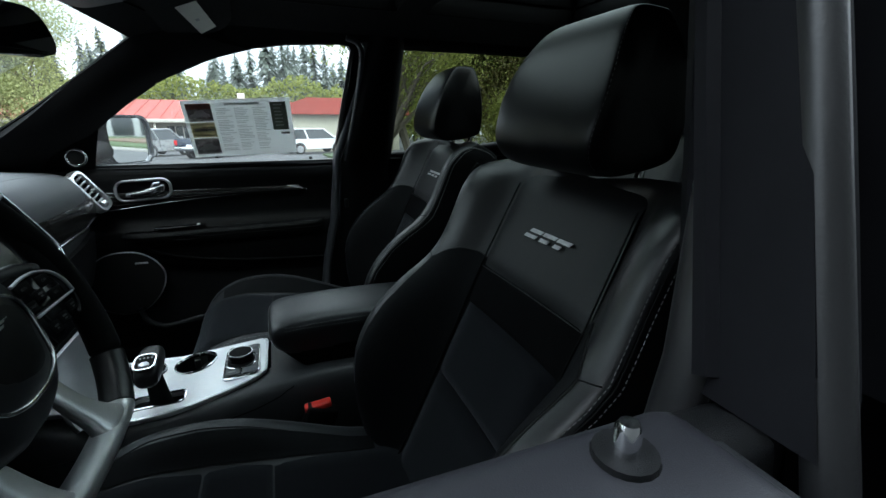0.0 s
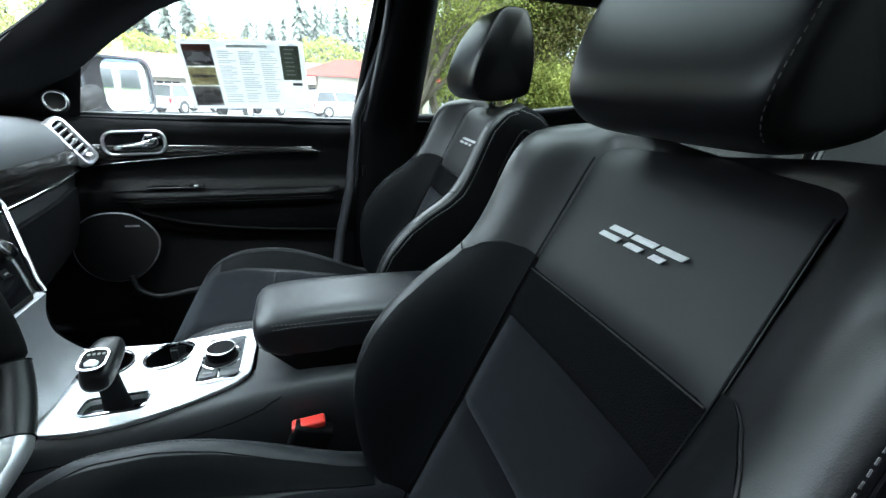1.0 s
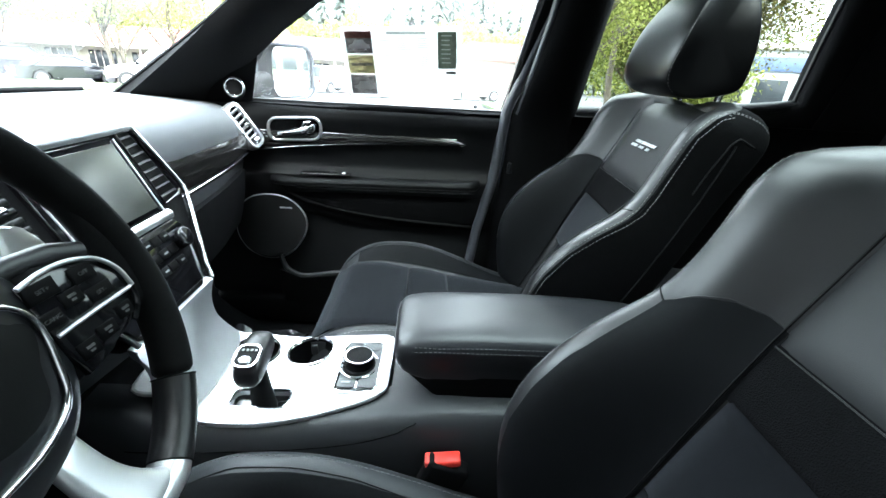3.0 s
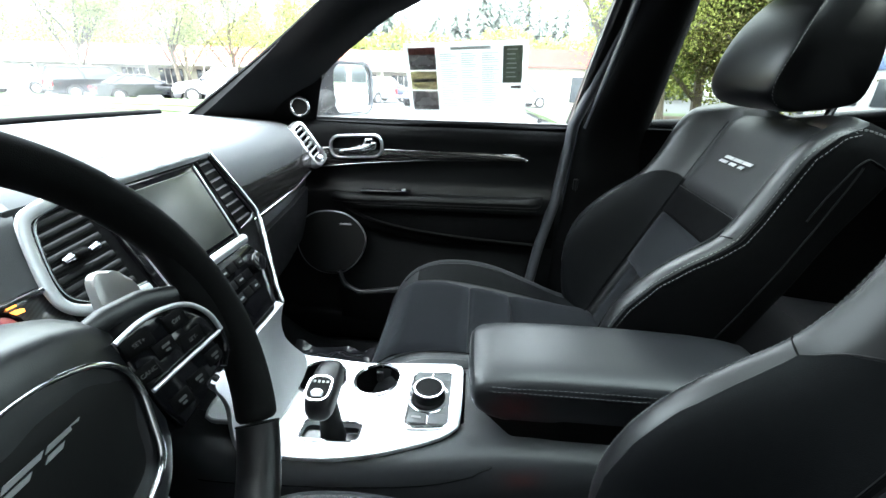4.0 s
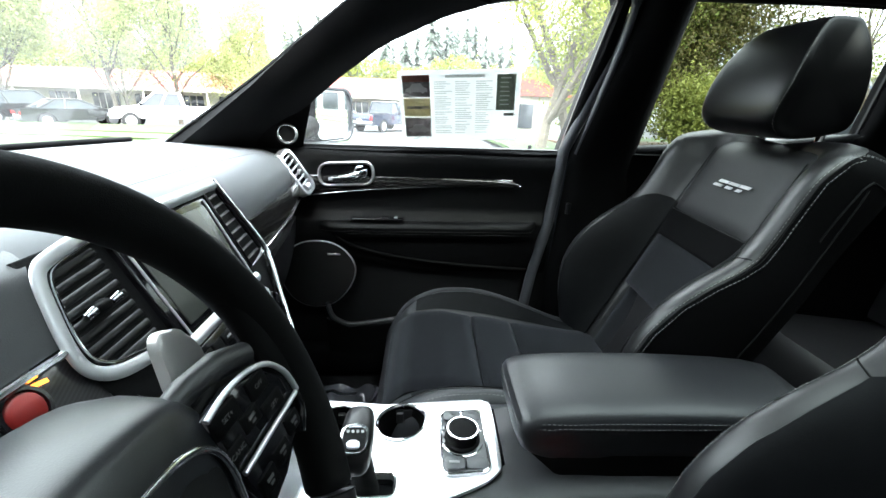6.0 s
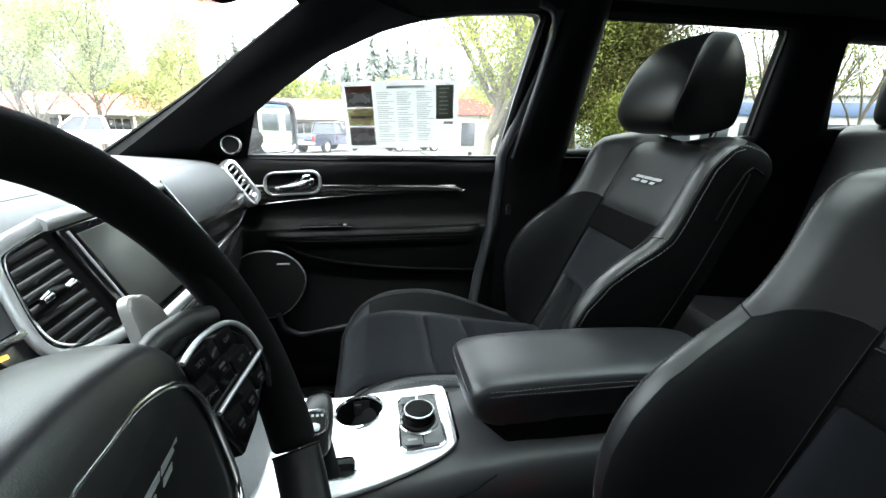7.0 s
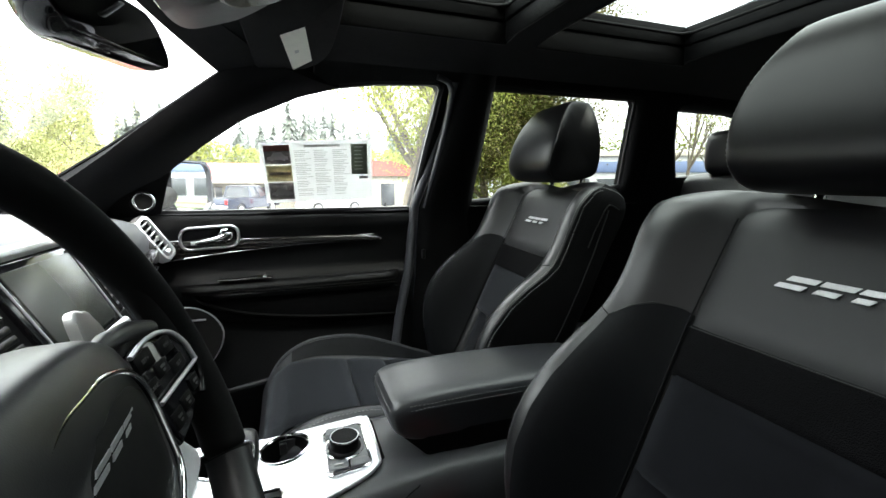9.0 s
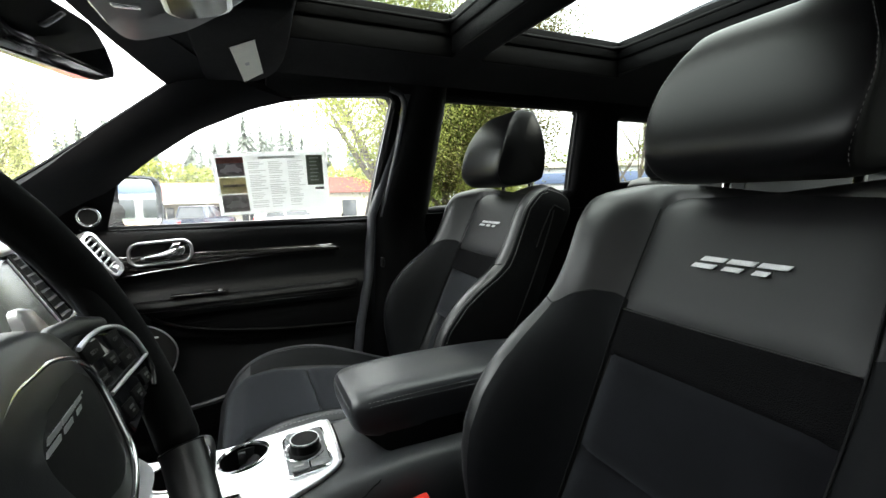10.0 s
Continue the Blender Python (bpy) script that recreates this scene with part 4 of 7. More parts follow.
        half = [(0, m), (0.12, m), (0.165, m + 0.004), (0.186, m + (r - m) * 0.55), (0.208, r - 0.004), (0.230, r), (0.252, r - 0.012), (0.268, r - 0.045), (0.272, r - 0.09), (0.262, 0.62), (0.22, 0.585), (0, 0.58)]
        pts = half + [(-y, z) for y, z in half[-2:0:-1]]
        return [(x, y * k * CUSH_W, z) for y, z in pts]
    xs2 = [-0.69, -0.675, -0.655, -0.63, -0.60, -0.56, -0.52, -0.47, -0.42, -0.36, -0.30, -0.24, -0.18, -0.12]
    cushion = part("cushion", loft([[(q[0], q[1] * 0.93, min(q[2], 0.655)) for q in cush_ring(-0.69)]] + [cush_ring(x, lerp((-0.69, -0.655, -0.60), (0.95, 0.985, 1), x)) for x in xs2]), LEATHER_SOFT_LIT, st, "black leather seat cushion with raised bolsters", sub=1)

    def cpad(x0, x1, crown=0.006):
        def f(u, v):
            x = x0 + (x1 - x0) * u
            y = (2 * v - 1) * 0.168 * CUSH_W
            tuck = min(1, min(u, 1 - u) * 16) ** 0.5 * min(1, min(v, 1 - v) * 16) ** 0.5
            return (x, y, cz_mid(x) - 0.005 * (1 - tuck) + crown * math.sin(math.pi * u) * 0.6)
        return sheet(f, 16, 18, 0.012)
    part("cushion_front_panel", cpad(-0.672, -0.477), SUEDE, st, "black suede seat panel")
    part("cushion_centre_panel", cpad(-0.474, -0.375), SUEDE, st, "black suede seat panel")
    part("cushion_rear_panel", cpad(-0.372, -0.15), SUEDE, st, "black suede seat panel")
    for q in (1, -1):
        rim = [-0.67 + 0.47 * k / 40 for k in range(41)]
        part("stitching", dashes(snap(cushion, [(x, q * 0.240 * CUSH_W * lerp((-0.69, -0.655, -0.60), (0.95, 0.985, 1), x), ridge(x) + 0.01) for x in rim], 0.0004), 0.0045, 0.003, 0.0007), THREAD, st, "pale twin stitching")
        part("piping", tube(snap(cushion, [(x, q * CUSH_W * lerp((-0.66, -0.55, -0.2), (0.198, 0.210, 0.20), x), ridge(x) + 0.01) for x in rim[1:36]], 0.0002), 0.0014, 6), LEATHER_GREY, st)
        part("cushion_lining", sheet(lambda u, v: snap(cushion, [(-0.615 + 0.415 * u, q * CUSH_W * (0.170 + 0.034 * v), cz_mid(-0.615 + 0.415 * u) + 0.004 + max(0.0, ridge(-0.615 + 0.415 * u) - cz_mid(-0.615 + 0.415 * u)) * v)], 0.0012)[0], 28, 8, -0.0012), SUEDE_LINING, st, "dark inner face of the cushion bolster")
        part("side_cover", box((-0.40, q * 0.242, 0.60), (0.46, 0.03, 0.09), 0.012, 3), PLASTIC_DARK, st)
        part("seat_rail", box((-0.40, q * 0.20, 0.475), (0.60, 0.035, 0.03), 0.004), SATIN, st)
    part("seat_base", box((-0.40, 0, 0.54), (0.44, 0.46, 0.12), 0.02), PLASTIC_DARK, st)
    return st


seat_d = front_seat("front_seat", "black leather and suede sports seat behind the steering wheel")
seat_d.matrix_basis = pose(-0.003, -0.350, -0.008)
seat_p = copy_thing(seat_d, pose(0.080, 0.353, 0.003))
tagged(seat_p, "black leather and suede passenger sports seat with pale stitching")
# its backrest stands turned a little to the middle of the car
for c in seat_p.children:
    if c.data and sum(v.co.z for v in c.data.vertices) / len(c.data.vertices) > 0.85:
        c.matrix_basis = pose(0, 0, 0, 0, 0, -3.2)
    elif c.data:
        c.matrix_basis = pose(0.024, 0, 0)


# ---- rear bench ----
def bench():
    b = thing("bench", "black leather rear bench seat with headrests", "seat")
    for y0, y1 in ((-0.62, -0.17), (-0.165, 0.165), (0.17, 0.62)):
        w = y1 - y0
        def back(u, v):
            a = v * 2 * math.pi
            k = min(1, min(u, 1 - u) * 10) ** 0.5
            p = [(0.78, 0.72), (0.83, 0.95), (0.885, 1.16), (0.908, 1.238), (0.94, 1.262), (0.985, 1.25), (0.99, 1.17), (0.95, 0.9), (0.92, 0.72)]
            t = v * (len(p) - 1)
            i = min(int(t), len(p) - 2)
            x, z = (p[i][j] + (p[i + 1][j] - p[i][j]) * (t - i) for j in (0, 1))
            return (0.90 + (x - 0.90) * (0.75 + 0.25 * k), y0 + w * u, z - 0.012 * (1 - k))
        part("rear_backrest", sheet(back, 16, 24), LEATHER, b, "black leather rear backrest", sub=1)
        yc, hw = (y0 + y1) / 2 + (0.03 if y0 > 0.1 else -0.03 if y1 < -0.1 else 0), 0.125 if w > 0.4 else 0.11
        top = 1.405 if w > 0.4 else 1.30
        rings = []
        for k in range(-6, 7):
            t = k / 6
            sc = 0.72 + 0.28 * (1 - abs(t) ** 3) ** 0.5 if abs(t) < 1 else 0.6
            rings.append([(0.945 + 0.052 * sc * math.copysign(abs(math.cos(a)) ** 0.6, math.cos(a)), yc + hw * math.copysign(abs(t) ** 0.8, t), (top + 1.25) / 2 + (top - 1.25) / 2 * (0.6 + 0.4 * sc) * math.copysign(abs(math.sin(a)) ** 0.6, math.sin(a))) for a in [2 * math.pi * j / 20 for j in range(20)]])
        part("rear_headrest", loft(rings), LEATHER, b, "black leather headrest", sub=1)
    for y0, y1 in ((-0.62, 0.0), (0.005, 0.62)):
        part("rear_cushion", sheet(lambda u, v: (0.32 + 0.5 * u, y0 + (y1 - y0) * v, 0.60 + 0.16 * min(1, u * 8) ** 0.5 - 0.05 * u - 0.02 * (2 * v - 1) ** 6), 14, 14, 0.1), LEATHER, b)
    return b


bench()
shelf = part("cargo_cover", box((1.45, 0, 1.05), (0.9, 1.3, 0.02), 0.006), CARPET)
tagged(shelf, "black load cover behind the rear bench", "cover")

# ---- dashboard ----
dash = thing("dashboard", "black soft-touch dashboard with silver vents and woven trim", "dashboard")


def dash_ring(y):
    """The dashboard's section at y: from the windscreen over the top and down the face."""
    a = abs(y) / 0.68
    fx = lerp((-0.70, -0.2, 0.0, 0.2, 0.45, 0.70), (-0.83, -0.80, -0.80, -0.775, -0.80, -0.845), y)
    top = lerp((-0.70, -0.56, -0.50, -0.24, -0.18, 0.0, 0.2, 0.5, 0.70), (1.13, 1.15, 1.19, 1.19, 1.165, 1.162, 1.160, 1.150, 1.128), y)
    return [(-1.425 + 0.21 * a ** 2, y, 1.09), (-1.41 + 0.21 * a ** 2, y, 1.142), (-1.28 + 0.13 * a, y, 1.158 - 0.008 * a), (-1.06, y, (top + 1.16) / 2), (-0.92, y, top), (fx - 0.055, y, top - 0.006), (fx - 0.02, y, top - 0.018), (fx, y, top - 0.045),
            (fx + 0.004, y, 1.075), (fx - 0.004, y, 1.02), (fx - 0.012, y, 0.985), (fx - 0.025, y, 0.90), (fx - 0.06, y, 0.80), (fx - 0.12, y, 0.70), (fx - 0.25, y, 0.62), (-1.24, y, 0.62)]


dash_pad = part("dash_pad", loft([dash_ring(-0.70 + 1.40 * k / 44) for k in range(45)], True, True), DASH_GLARE, dash, "grained soft dash top", sub=0)
part("screen_foot_seal", tube([(-1.400 + 0.21 * (y / 0.68) ** 2, y, 1.149) for y in [-0.64 + 1.28 * k / 30 for k in range(31)]], 0.0075, 8), PLASTIC_DARK, dash, "black seal at the foot of the windscreen")
# the seam of the airbag lid
part("pad_seam", tube(snap(dash_pad, [(-0.852 - 0.02 * max(0, y - 0.15), y, 1.18) for y in [-0.08 + 0.60 * k / 40 for k in range(41)]], -0.0002), 0.0008, 5), CONSOLE_SKIN, dash)


def face_x(y):
    return lerp((-0.70, -0.2, 0.0, 0.2, 0.45, 0.70), (-0.83, -0.80, -0.80, -0.775, -0.80, -0.845), y)


# woven trim and bright line across the passenger face
part("dash_trim", sheet(lambda u, v: (face_x(0.165 + 0.47 * u) + 0.010 + 0.004 * math.sin(math.pi * v), 0.165 + 0.47 * u, 1.028 - 0.008 * u + (0.055 - 0.012 * u) * v), 24, 6, 0.008), VENEER, dash, "dark streaked veneer trim panel")
part("bright_strip", tube([(face_x(y) + 0.017, y, 1.022 - 0.02 * ((y - 0.16) / 0.5) ** 0.5 * 0.6) for y in [0.16 + 0.50 * k / 20 for k in range(21)]], 0.0038, 8), CHROME, dash, "bright metal strip")
part("glovebox_lid", sheet(lambda u, v: (face_x(0.2 + 0.42 * u) - 0.006 - 0.03 * v + 0.006 * math.sin(math.pi * v), 0.20 + 0.42 * u, 0.97 - 0.15 * v), 10, 8, 0.012), PLASTIC, dash)
part("glovebox_latch", box((face_x(0.4) - 0.004, 0.30, 0.955), (0.016, 0.07, 0.018), 0.006), GLOSS, dash)

# side vent beside the door
vc = Vector((-0.822, 0.642, 1.078))
va = Vector((0.052, 0.030, -0.094)).normalized()          # down its length
vn = Vector((0.86, -0.36, 0.36)).normalized()             # out of its face
vn = (vn - va * vn.dot(va)).normalized()
vb = va.cross(vn).normalized()


def on_vent(u, v, w):
    return vc + va * v + vb * u + vn * w


vent = part("vent_bezel", loft([[on_vent(u, v, w) for u, v in rounded(a, b, r)] for a, b, r, w in ((0.058, 0.128, 0.020, -0.012), (0.058, 0.128, 0.020, 0.004), (0.052, 0.122, 0.018, 0.010), (0.040, 0.108, 0.014, 0.010), (0.036, 0.104, 0.012, 0.002))], True, False), SATIN, dash, "satin silver vent surround")
part("vent_back", prism(rounded(0.040, 0.108, 0.012), lambda u, v, w: on_vent(u, v, -0.006 + w), 0.002), PLASTIC_DARK, vent)
for k in range(6):
    o = part("slat", box((0, 0, 0), (0.035, 0.0045, 0.010), 0.001, 1), VENT_FRAME, vent)
    o.matrix_basis = Matrix.Translation(on_vent(0, -0.042 + 0.015 * k, 0.003)) @ Matrix((vb, va, vn)).transposed().to_4x4() @ pose(0, 0, 0, 30)
part("vent_wheel", tube([on_vent(-0.006, 0.044, 0.004), on_vent(0.008, 0.044, 0.004)], 0.009, 14), SATIN, vent)
part("vent_tab", box(on_vent(0, 0.0, 0.010), (0.006, 0.012, 0.012), 0.002), SATIN, vent)

# ---- centre stack ----
stack = thing("centre_stack", "centre console stack with a dark touch screen, vents and silver frame", "console stack")


def on_stack(y, h, w=0.0):
    """A point on the leaning face: y across, h down from its top, w out of it."""
    return Vector((-0.792 + 0.454 * h + 0.891 * w, y, 1.146 - 0.891 * h + 0.454 * w))


def stack_plate(pts, w0, w1, bevel=0.002):
    return prism(pts, lambda u, v, w: on_stack(u, v, w0 + w), w1 - w0, bevel)


FACE = [(-0.158, 0.0), (0.148, 0.0), (0.172, 0.115), (0.160, 0.135), (0.100, 0.235), (0.070, 0.262), (-0.070, 0.262), (-0.100, 0.235), (-0.160, 0.135), (-0.172, 0.115)]
part("stack_face", stack_plate(FACE, -0.05, -0.004), PLASTIC_DARK, stack)
part("top_bar", sheet(lambda u, v: on_stack(-0.088 + 0.236 * u, -0.006 + 0.016 * v, 0.003 + 0.004 * math.sin(math.pi * v)), 20, 6, 0.006), SATIN, stack, "satin silver bar above the screen")
for q in (1, -1):
    edge = [on_stack(q * y, h, 0.003) for y, h in ((0.146, -0.004), (0.160, 0.055), (0.171, 0.112), (0.163, 0.135), (0.130, 0.188), (0.103, 0.232), (0.094, 0.255))]
    part("chrome_edge", tube(spline(edge if q > 0 else edge[3:], 30), 0.0045, 8), CHROME, stack, "bright chrome edge")
# screen
part("screen_bezel", stack_plate([(-0.078, 0.012), (0.104, 0.012), (0.104, 0.130), (-0.078, 0.130)], -0.006, 0.003), GLOSS, stack)
part("screen", stack_plate([(-0.060, 0.021), (0.090, 0.021), (0.088, 0.124), (-0.058, 0.124)], 0.002, 0.0045, 0.001), SCREEN, stack, "dark switched-off touch screen")
for q in (1, -1):
    part("screen_side", tube([on_stack(0.014 + q * 0.083, 0.016, 0.004), on_stack(0.014 + q * 0.081, 0.132, 0.004)], 0.0014, 6), SATIN, stack)
part("lower_bar", sheet(lambda u, v: on_stack(-0.08 + 0.185 * u, 0.132 + 0.014 * v, 0.004 + 0.004 * math.sin(math.pi * v)), 10, 4, 0.005), SATIN, stack, "satin silver bar under the screen")
# the vents beside the screen, with slats
for q in (1,):
    vo = [(q * 0.108, 0.010), (q * 0.142, 0.008), (q * 0.160, 0.112), (q * 0.150, 0.120), (q * 0.108, 0.124)]
    vent = part("vent", stack_plate(vo, -0.006, -0.001), PLASTIC_DARK, stack, "black slatted air vent")
    part("vent_frame", tube([on_stack(y, h, 0.002) for y, h in vo], 0.003, 6, True), SATIN if q < 0 else GLOSS, vent)
    for k in range(8):
        h = 0.018 + 0.0135 * k
        y1 = 0.138 + 0.016 * k / 7
        part("slat", tube([on_stack(q * 0.111, h, 0.0), on_stack(q * y1, h - 0.002, 0.0)], 0.0030, 6, flat=0.4), SLAT, vent)
# the large framed vent on the wheel's side
bigv = part("large_vent", stack_plate([(-0.165, 0.004), (-0.092, 0.0), (-0.090, 0.128), (-0.150, 0.134), (-0.182, 0.105)], -0.03, -0.012), PLASTIC_DARK, stack, "framed slatted air vent")
sur = [(p.x, p.y) for p in spline([(-0.085, 0.000, 0), (-0.132, 0.007, 0), (-0.152, 0.016, 0), (-0.164, 0.044, 0), (-0.173, 0.076, 0), (-0.172, 0.096, 0), (-0.157, 0.110, 0), (-0.130, 0.118, 0), (-0.085, 0.124, 0)], 44)]
part("vent_surround", tube([on_stack(y, h, 0.0) for y, h in sur], 0.0062, 12, flat=0.42, up=(0.891, 0, 0.454)), VENT_FRAME, stack, "satin silver vent surround")
part("vent_line", tube([on_stack(-0.09 + (y + 0.09) * 0.89, 0.060 + (h - 0.060) * 0.87, 0.001) for y, h in sur], 0.0011, 6), CHROME, stack, "bright inner line")
for k in range(9):
    part("slat", tube([on_stack(-0.155 - 0.0016 * min(k, 4), 0.024 + 0.0105 * k, -0.003), on_stack(-0.092, 0.017 + 0.0112 * k, -0.003)], 0.0038, 8, flat=0.4, up=(1, 0, 0.5)), SLAT, bigv)
part("vent_tab", box(on_stack(-0.130, 0.060, 0.003), (0.010, 0.020, 0.010), 0.003), PLASTIC_DARK, bigv)
for y in (-0.145, -0.115):
    part("vent_tab", tube([on_stack(y - 0.005, 0.061, 0.005), on_stack(y + 0.005, 0.0595, 0.006)], [0.0035, 0.0045], 8), CHROME, bigv, "chrome vent tab")


def driver_face(u, v):
    h = -0.034 + 0.104 * v
    y0 = lerp((-0.034, -0.014, 0.004, 0.030, 0.048, 0.078, 0.088), (-0.205, -0.203, -0.205, -0.218, -0.242, -0.262, -0.268), h)
    y1 = lerp((-0.034, -0.010, 0.012, 0.046, 0.074, 0.088), (-0.124, -0.138, -0.156, -0.168, -0.175, -0.180), h)
    return on_stack(y0 + (y1 - y0) * u, h, -0.001 - 0.075 * max(0, (0.016 - h) / 0.050) ** 2 - 0.006 * (1 - u) ** 3)


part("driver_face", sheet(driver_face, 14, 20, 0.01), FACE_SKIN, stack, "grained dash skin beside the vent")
# climate controls
ctl = part("control_panel", stack_plate([(-0.105, 0.148), (0.105, 0.148), (0.118, 0.165), (0.086, 0.248), (-0.086, 0.248), (-0.118, 0.165)], -0.004, 0.001), GLOSS, stack, "gloss black control panel")
for y in (-0.085, 0.088):
    part("knob", loft([[on_stack(y + r * math.cos(a), 0.178 + r * math.sin(a), w) for a in [2 * math.pi * k / 24 for k in range(24)]] for r, w in ((0.0155, 0.0), (0.0150, 0.013), (0.0138, 0.016), (0.0125, 0.0165), (0.002, 0.0165))]), GLOSS, ctl, "dark rotary knob")
for r in range(3):
    for c in range(7):
        part("button", stack_plate([(p * 0.5 * 0.018 + (-0.063 + 0.021 * c), 0.163 + 0.021 * r + k * 0.0065) for p, k in ((-1, -1), (1, -1), (1, 1), (-1, 1))], 0.0, 0.003, 0.001), PLASTIC_DARK, ctl)
        if (r + c) % 2 == 0:
            part("icon", stack_plate([(p * 0.004 + (-0.063 + 0.021 * c), 0.163 + 0.021 * r + k * 0.0012) for p, k in ((-1, -1), (1, -1), (1, 1), (-1, 1))], 0.0042, 0.0046, 0), ICON, ctl)
# silver apron that runs down to the console
def apron(u, v):
    w = lerp((0, 0.25, 0.6, 1), (0.098, 0.092, 0.092, 0.106), v)
    y = (2 * u - 1) * w + 0.022 * v + 0.020 * (1 - u) * math.sin(math.pi * v) ** 2
    return (-0.686 + 0.012 * v + 0.022 * v ** 3 - 0.010 * math.sin(math.pi * v) + 0.02 * (1 - v) * 0 - 0.02 * (2 * u - 1) ** 4 * v, y, 0.918 - 0.136 * v)


part("apron", sheet(apron, 12, 16, 0.012), SATIN, stack, "silver painted apron")
# start button on the wheel's side of the stack
part("driver_trim", stack_plate([(-0.30, 0.074), (-0.17, 0.077), (-0.165, 0.150), (-0.30, 0.140)], -0.02, -0.004), CARBON, stack, "dark woven trim panel")
part("trim_line", tube([on_stack(-0.30, 0.071, 0.002), on_stack(-0.256, 0.0725, 0.003), on_stack(-0.215, 0.0735, 0.003), on_stack(-0.180, 0.0745, 0.003)], 0.0030, 6), CHROME, stack)
sb = part("start_button", loft([[on_stack(-0.225 + r * math.cos(a), 0.0905 + r * math.sin(a), w) for a in [2 * math.pi * k / 28 for k in range(28)]] for r, w in ((0.0135, -0.006), (0.0130, 0.002), (0.0110, 0.0045), (0.001, 0.0048))]), START_RED, stack, "round red start button")
part("start_ring", tube([on_stack(-0.225 + 0.0155 * math.cos(a), 0.0905 + 0.0155 * math.sin(a), 0.001) for a in [2 * math.pi * k / 28 for k in range(28)]], 0.0025, 6, True), GLOSS, sb)
part("indicator", stack_plate([(-0.2090, 0.0790), (-0.2025, 0.0805), (-0.2030, 0.0835), (-0.2095, 0.0820)], -0.006, 0.004, 0), LED, stack, "small amber light")
# instrument hood and dials
hood2 = thing("instrument_cluster", "hooded instrument cluster with round dials", "instruments")
part("cluster_hood", sheet(lambda u, v: (-0.90 + 0.10 * v, -0.42 + 0.14 * (2 * u - 1), 1.13 + 0.075 * (1 - (2 * u - 1) ** 4) - 0.01 * v), 20, 6, 0.012), DASH_GLARE, hood2)
for y, r in ((-0.50, 0.046), (-0.378, 0.055), (-0.252, 0.050)):
    ringed = lambda k, x: [(x, y + r * k * math.cos(a), 1.14 + r * k * math.sin(a)) for a in [2 * math.pi * j / 36 for j in range(36)]]
    dial = part("dial", loft([ringed(1.17, -0.815), ringed(1.17, -0.797), ringed(1.0, -0.7965), ringed(0.4, -0.797)]), GLOSS, hood2, "dark round dial")
    part("dial_ring", tube(ringed(1.0, -0.7945), 0.0022, 8, True), CHROME, dial, "bright dial ring")
    part("dial_lip", tube(ringed(1.19, -0.793), 0.0055, 10, True), PLASTIC_DARK, hood2, "black shroud round the dial")

# ---- steering wheel ----
wheel = thing("steering_wheel", "flat-bottomed suede and leather steering wheel with silver spokes", "steering wheel",
              at=Matrix.Translation((-0.578, -0.373, 1.07)) @ pose(0, 0, 0, 0, -19, 0))


def wp(y, z, x=0.0):
    return Vector((x, y, z))


def rim_pt(a, r=0.1787):
    """The rim stands a little behind and beside the hub, and leans two degrees more."""
    y, z = r * math.cos(a), r * math.sin(a)
    z = max(z, -0.163 + 0.012 * (y / 0.1) ** 2 * 0.5)
    return wp(y + 0.0187, z + 0.0098, -0.0169 - 0.0366 * z)


def rim_arc(a0, a1, n):
    return [rim_pt(radians(a0 + (a1 - a0) * k / n)) for k in range(n + 1)]


part("rim_top", tube(rim_arc(-36, 216, 64), 0.0146, 16, up=(1, 0, 0), flat=1.33), RIM_SUEDE, wheel, "black suede upper rim", sub=1)
for a0, a1 in ((-60, -36), (216, 240)):
    part("rim_grip", tube(rim_arc(a0, a1, 10), 0.0148, 16, up=(1, 0, 0), flat=1.33), LEATHER, wheel, "black leather grip")
part("rim_bottom", tube(rim_arc(-120, -60, 24), 0.0143, 16, up=(1, 0, 0), flat=1.33), SATIN, wheel, "silver painted lower rim")
for a in (-36, -60, 216, 240):
    part("rim_seam", tube([rim_pt(radians(a)) + Vector((0.0196 * math.cos(t), 0.0148 * math.sin(t) * math.cos(radians(a)), 0.0148 * math.sin(t) * math.sin(radians(a)))) for t in [2 * math.pi * k / 20 for k in range(20)]], 0.0008, 5, True), PLASTIC_DARK, wheel)
# hub pad with its chrome ring; its face is turned a little to the cabin's middle
def hub(y, z, x):
    return wp(y, z, x - 0.06 * y)


pad_half = [(0.0, 0.072), (0.058, 0.069), (0.102, 0.054), (0.115, 0.016), (0.108, -0.034), (0.080, -0.070), (0.030, -0.086)]
pad_out = [(p.x, p.y) for p in spline([(y, z, 0) for y, z in pad_half] + [(0, -0.087, 0)] + [(-y, z, 0) for y, z in pad_half[:0:-1]], 60, True)]
part("hub_pad", loft([[hub(y * k, z * k + dz, x) for y, z in pad_out] for k, dz, x in ((1.10, 0.004, -0.075), (1.08, 0.003, -0.050), (1.03, 0.001, -0.028), (1.0, 0, -0.021), (0.965, 0, -0.0165), (0.90, 0, -0.013), (0.70, 0, -0.008), (0.35, 0, -0.005), (0.05, 0, -0.005))]), HUB_SKIN, wheel, "smooth black airbag cover")
ring_half = [(0.0, 0.046), (0.028, 0.0455), (0.056, 0.038), (0.072, 0.026), (0.0765, 0.008), (0.070, -0.018), (0.058, -0.043), (0.028, -0.055)]
badge = [(p.x + 0.019, p.y) for p in spline([(y, z, 0) for y, z in ring_half] + [(0, -0.057, 0)] + [(-y, z, 0) for y, z in ring_half[:0:-1]], 60, True)]
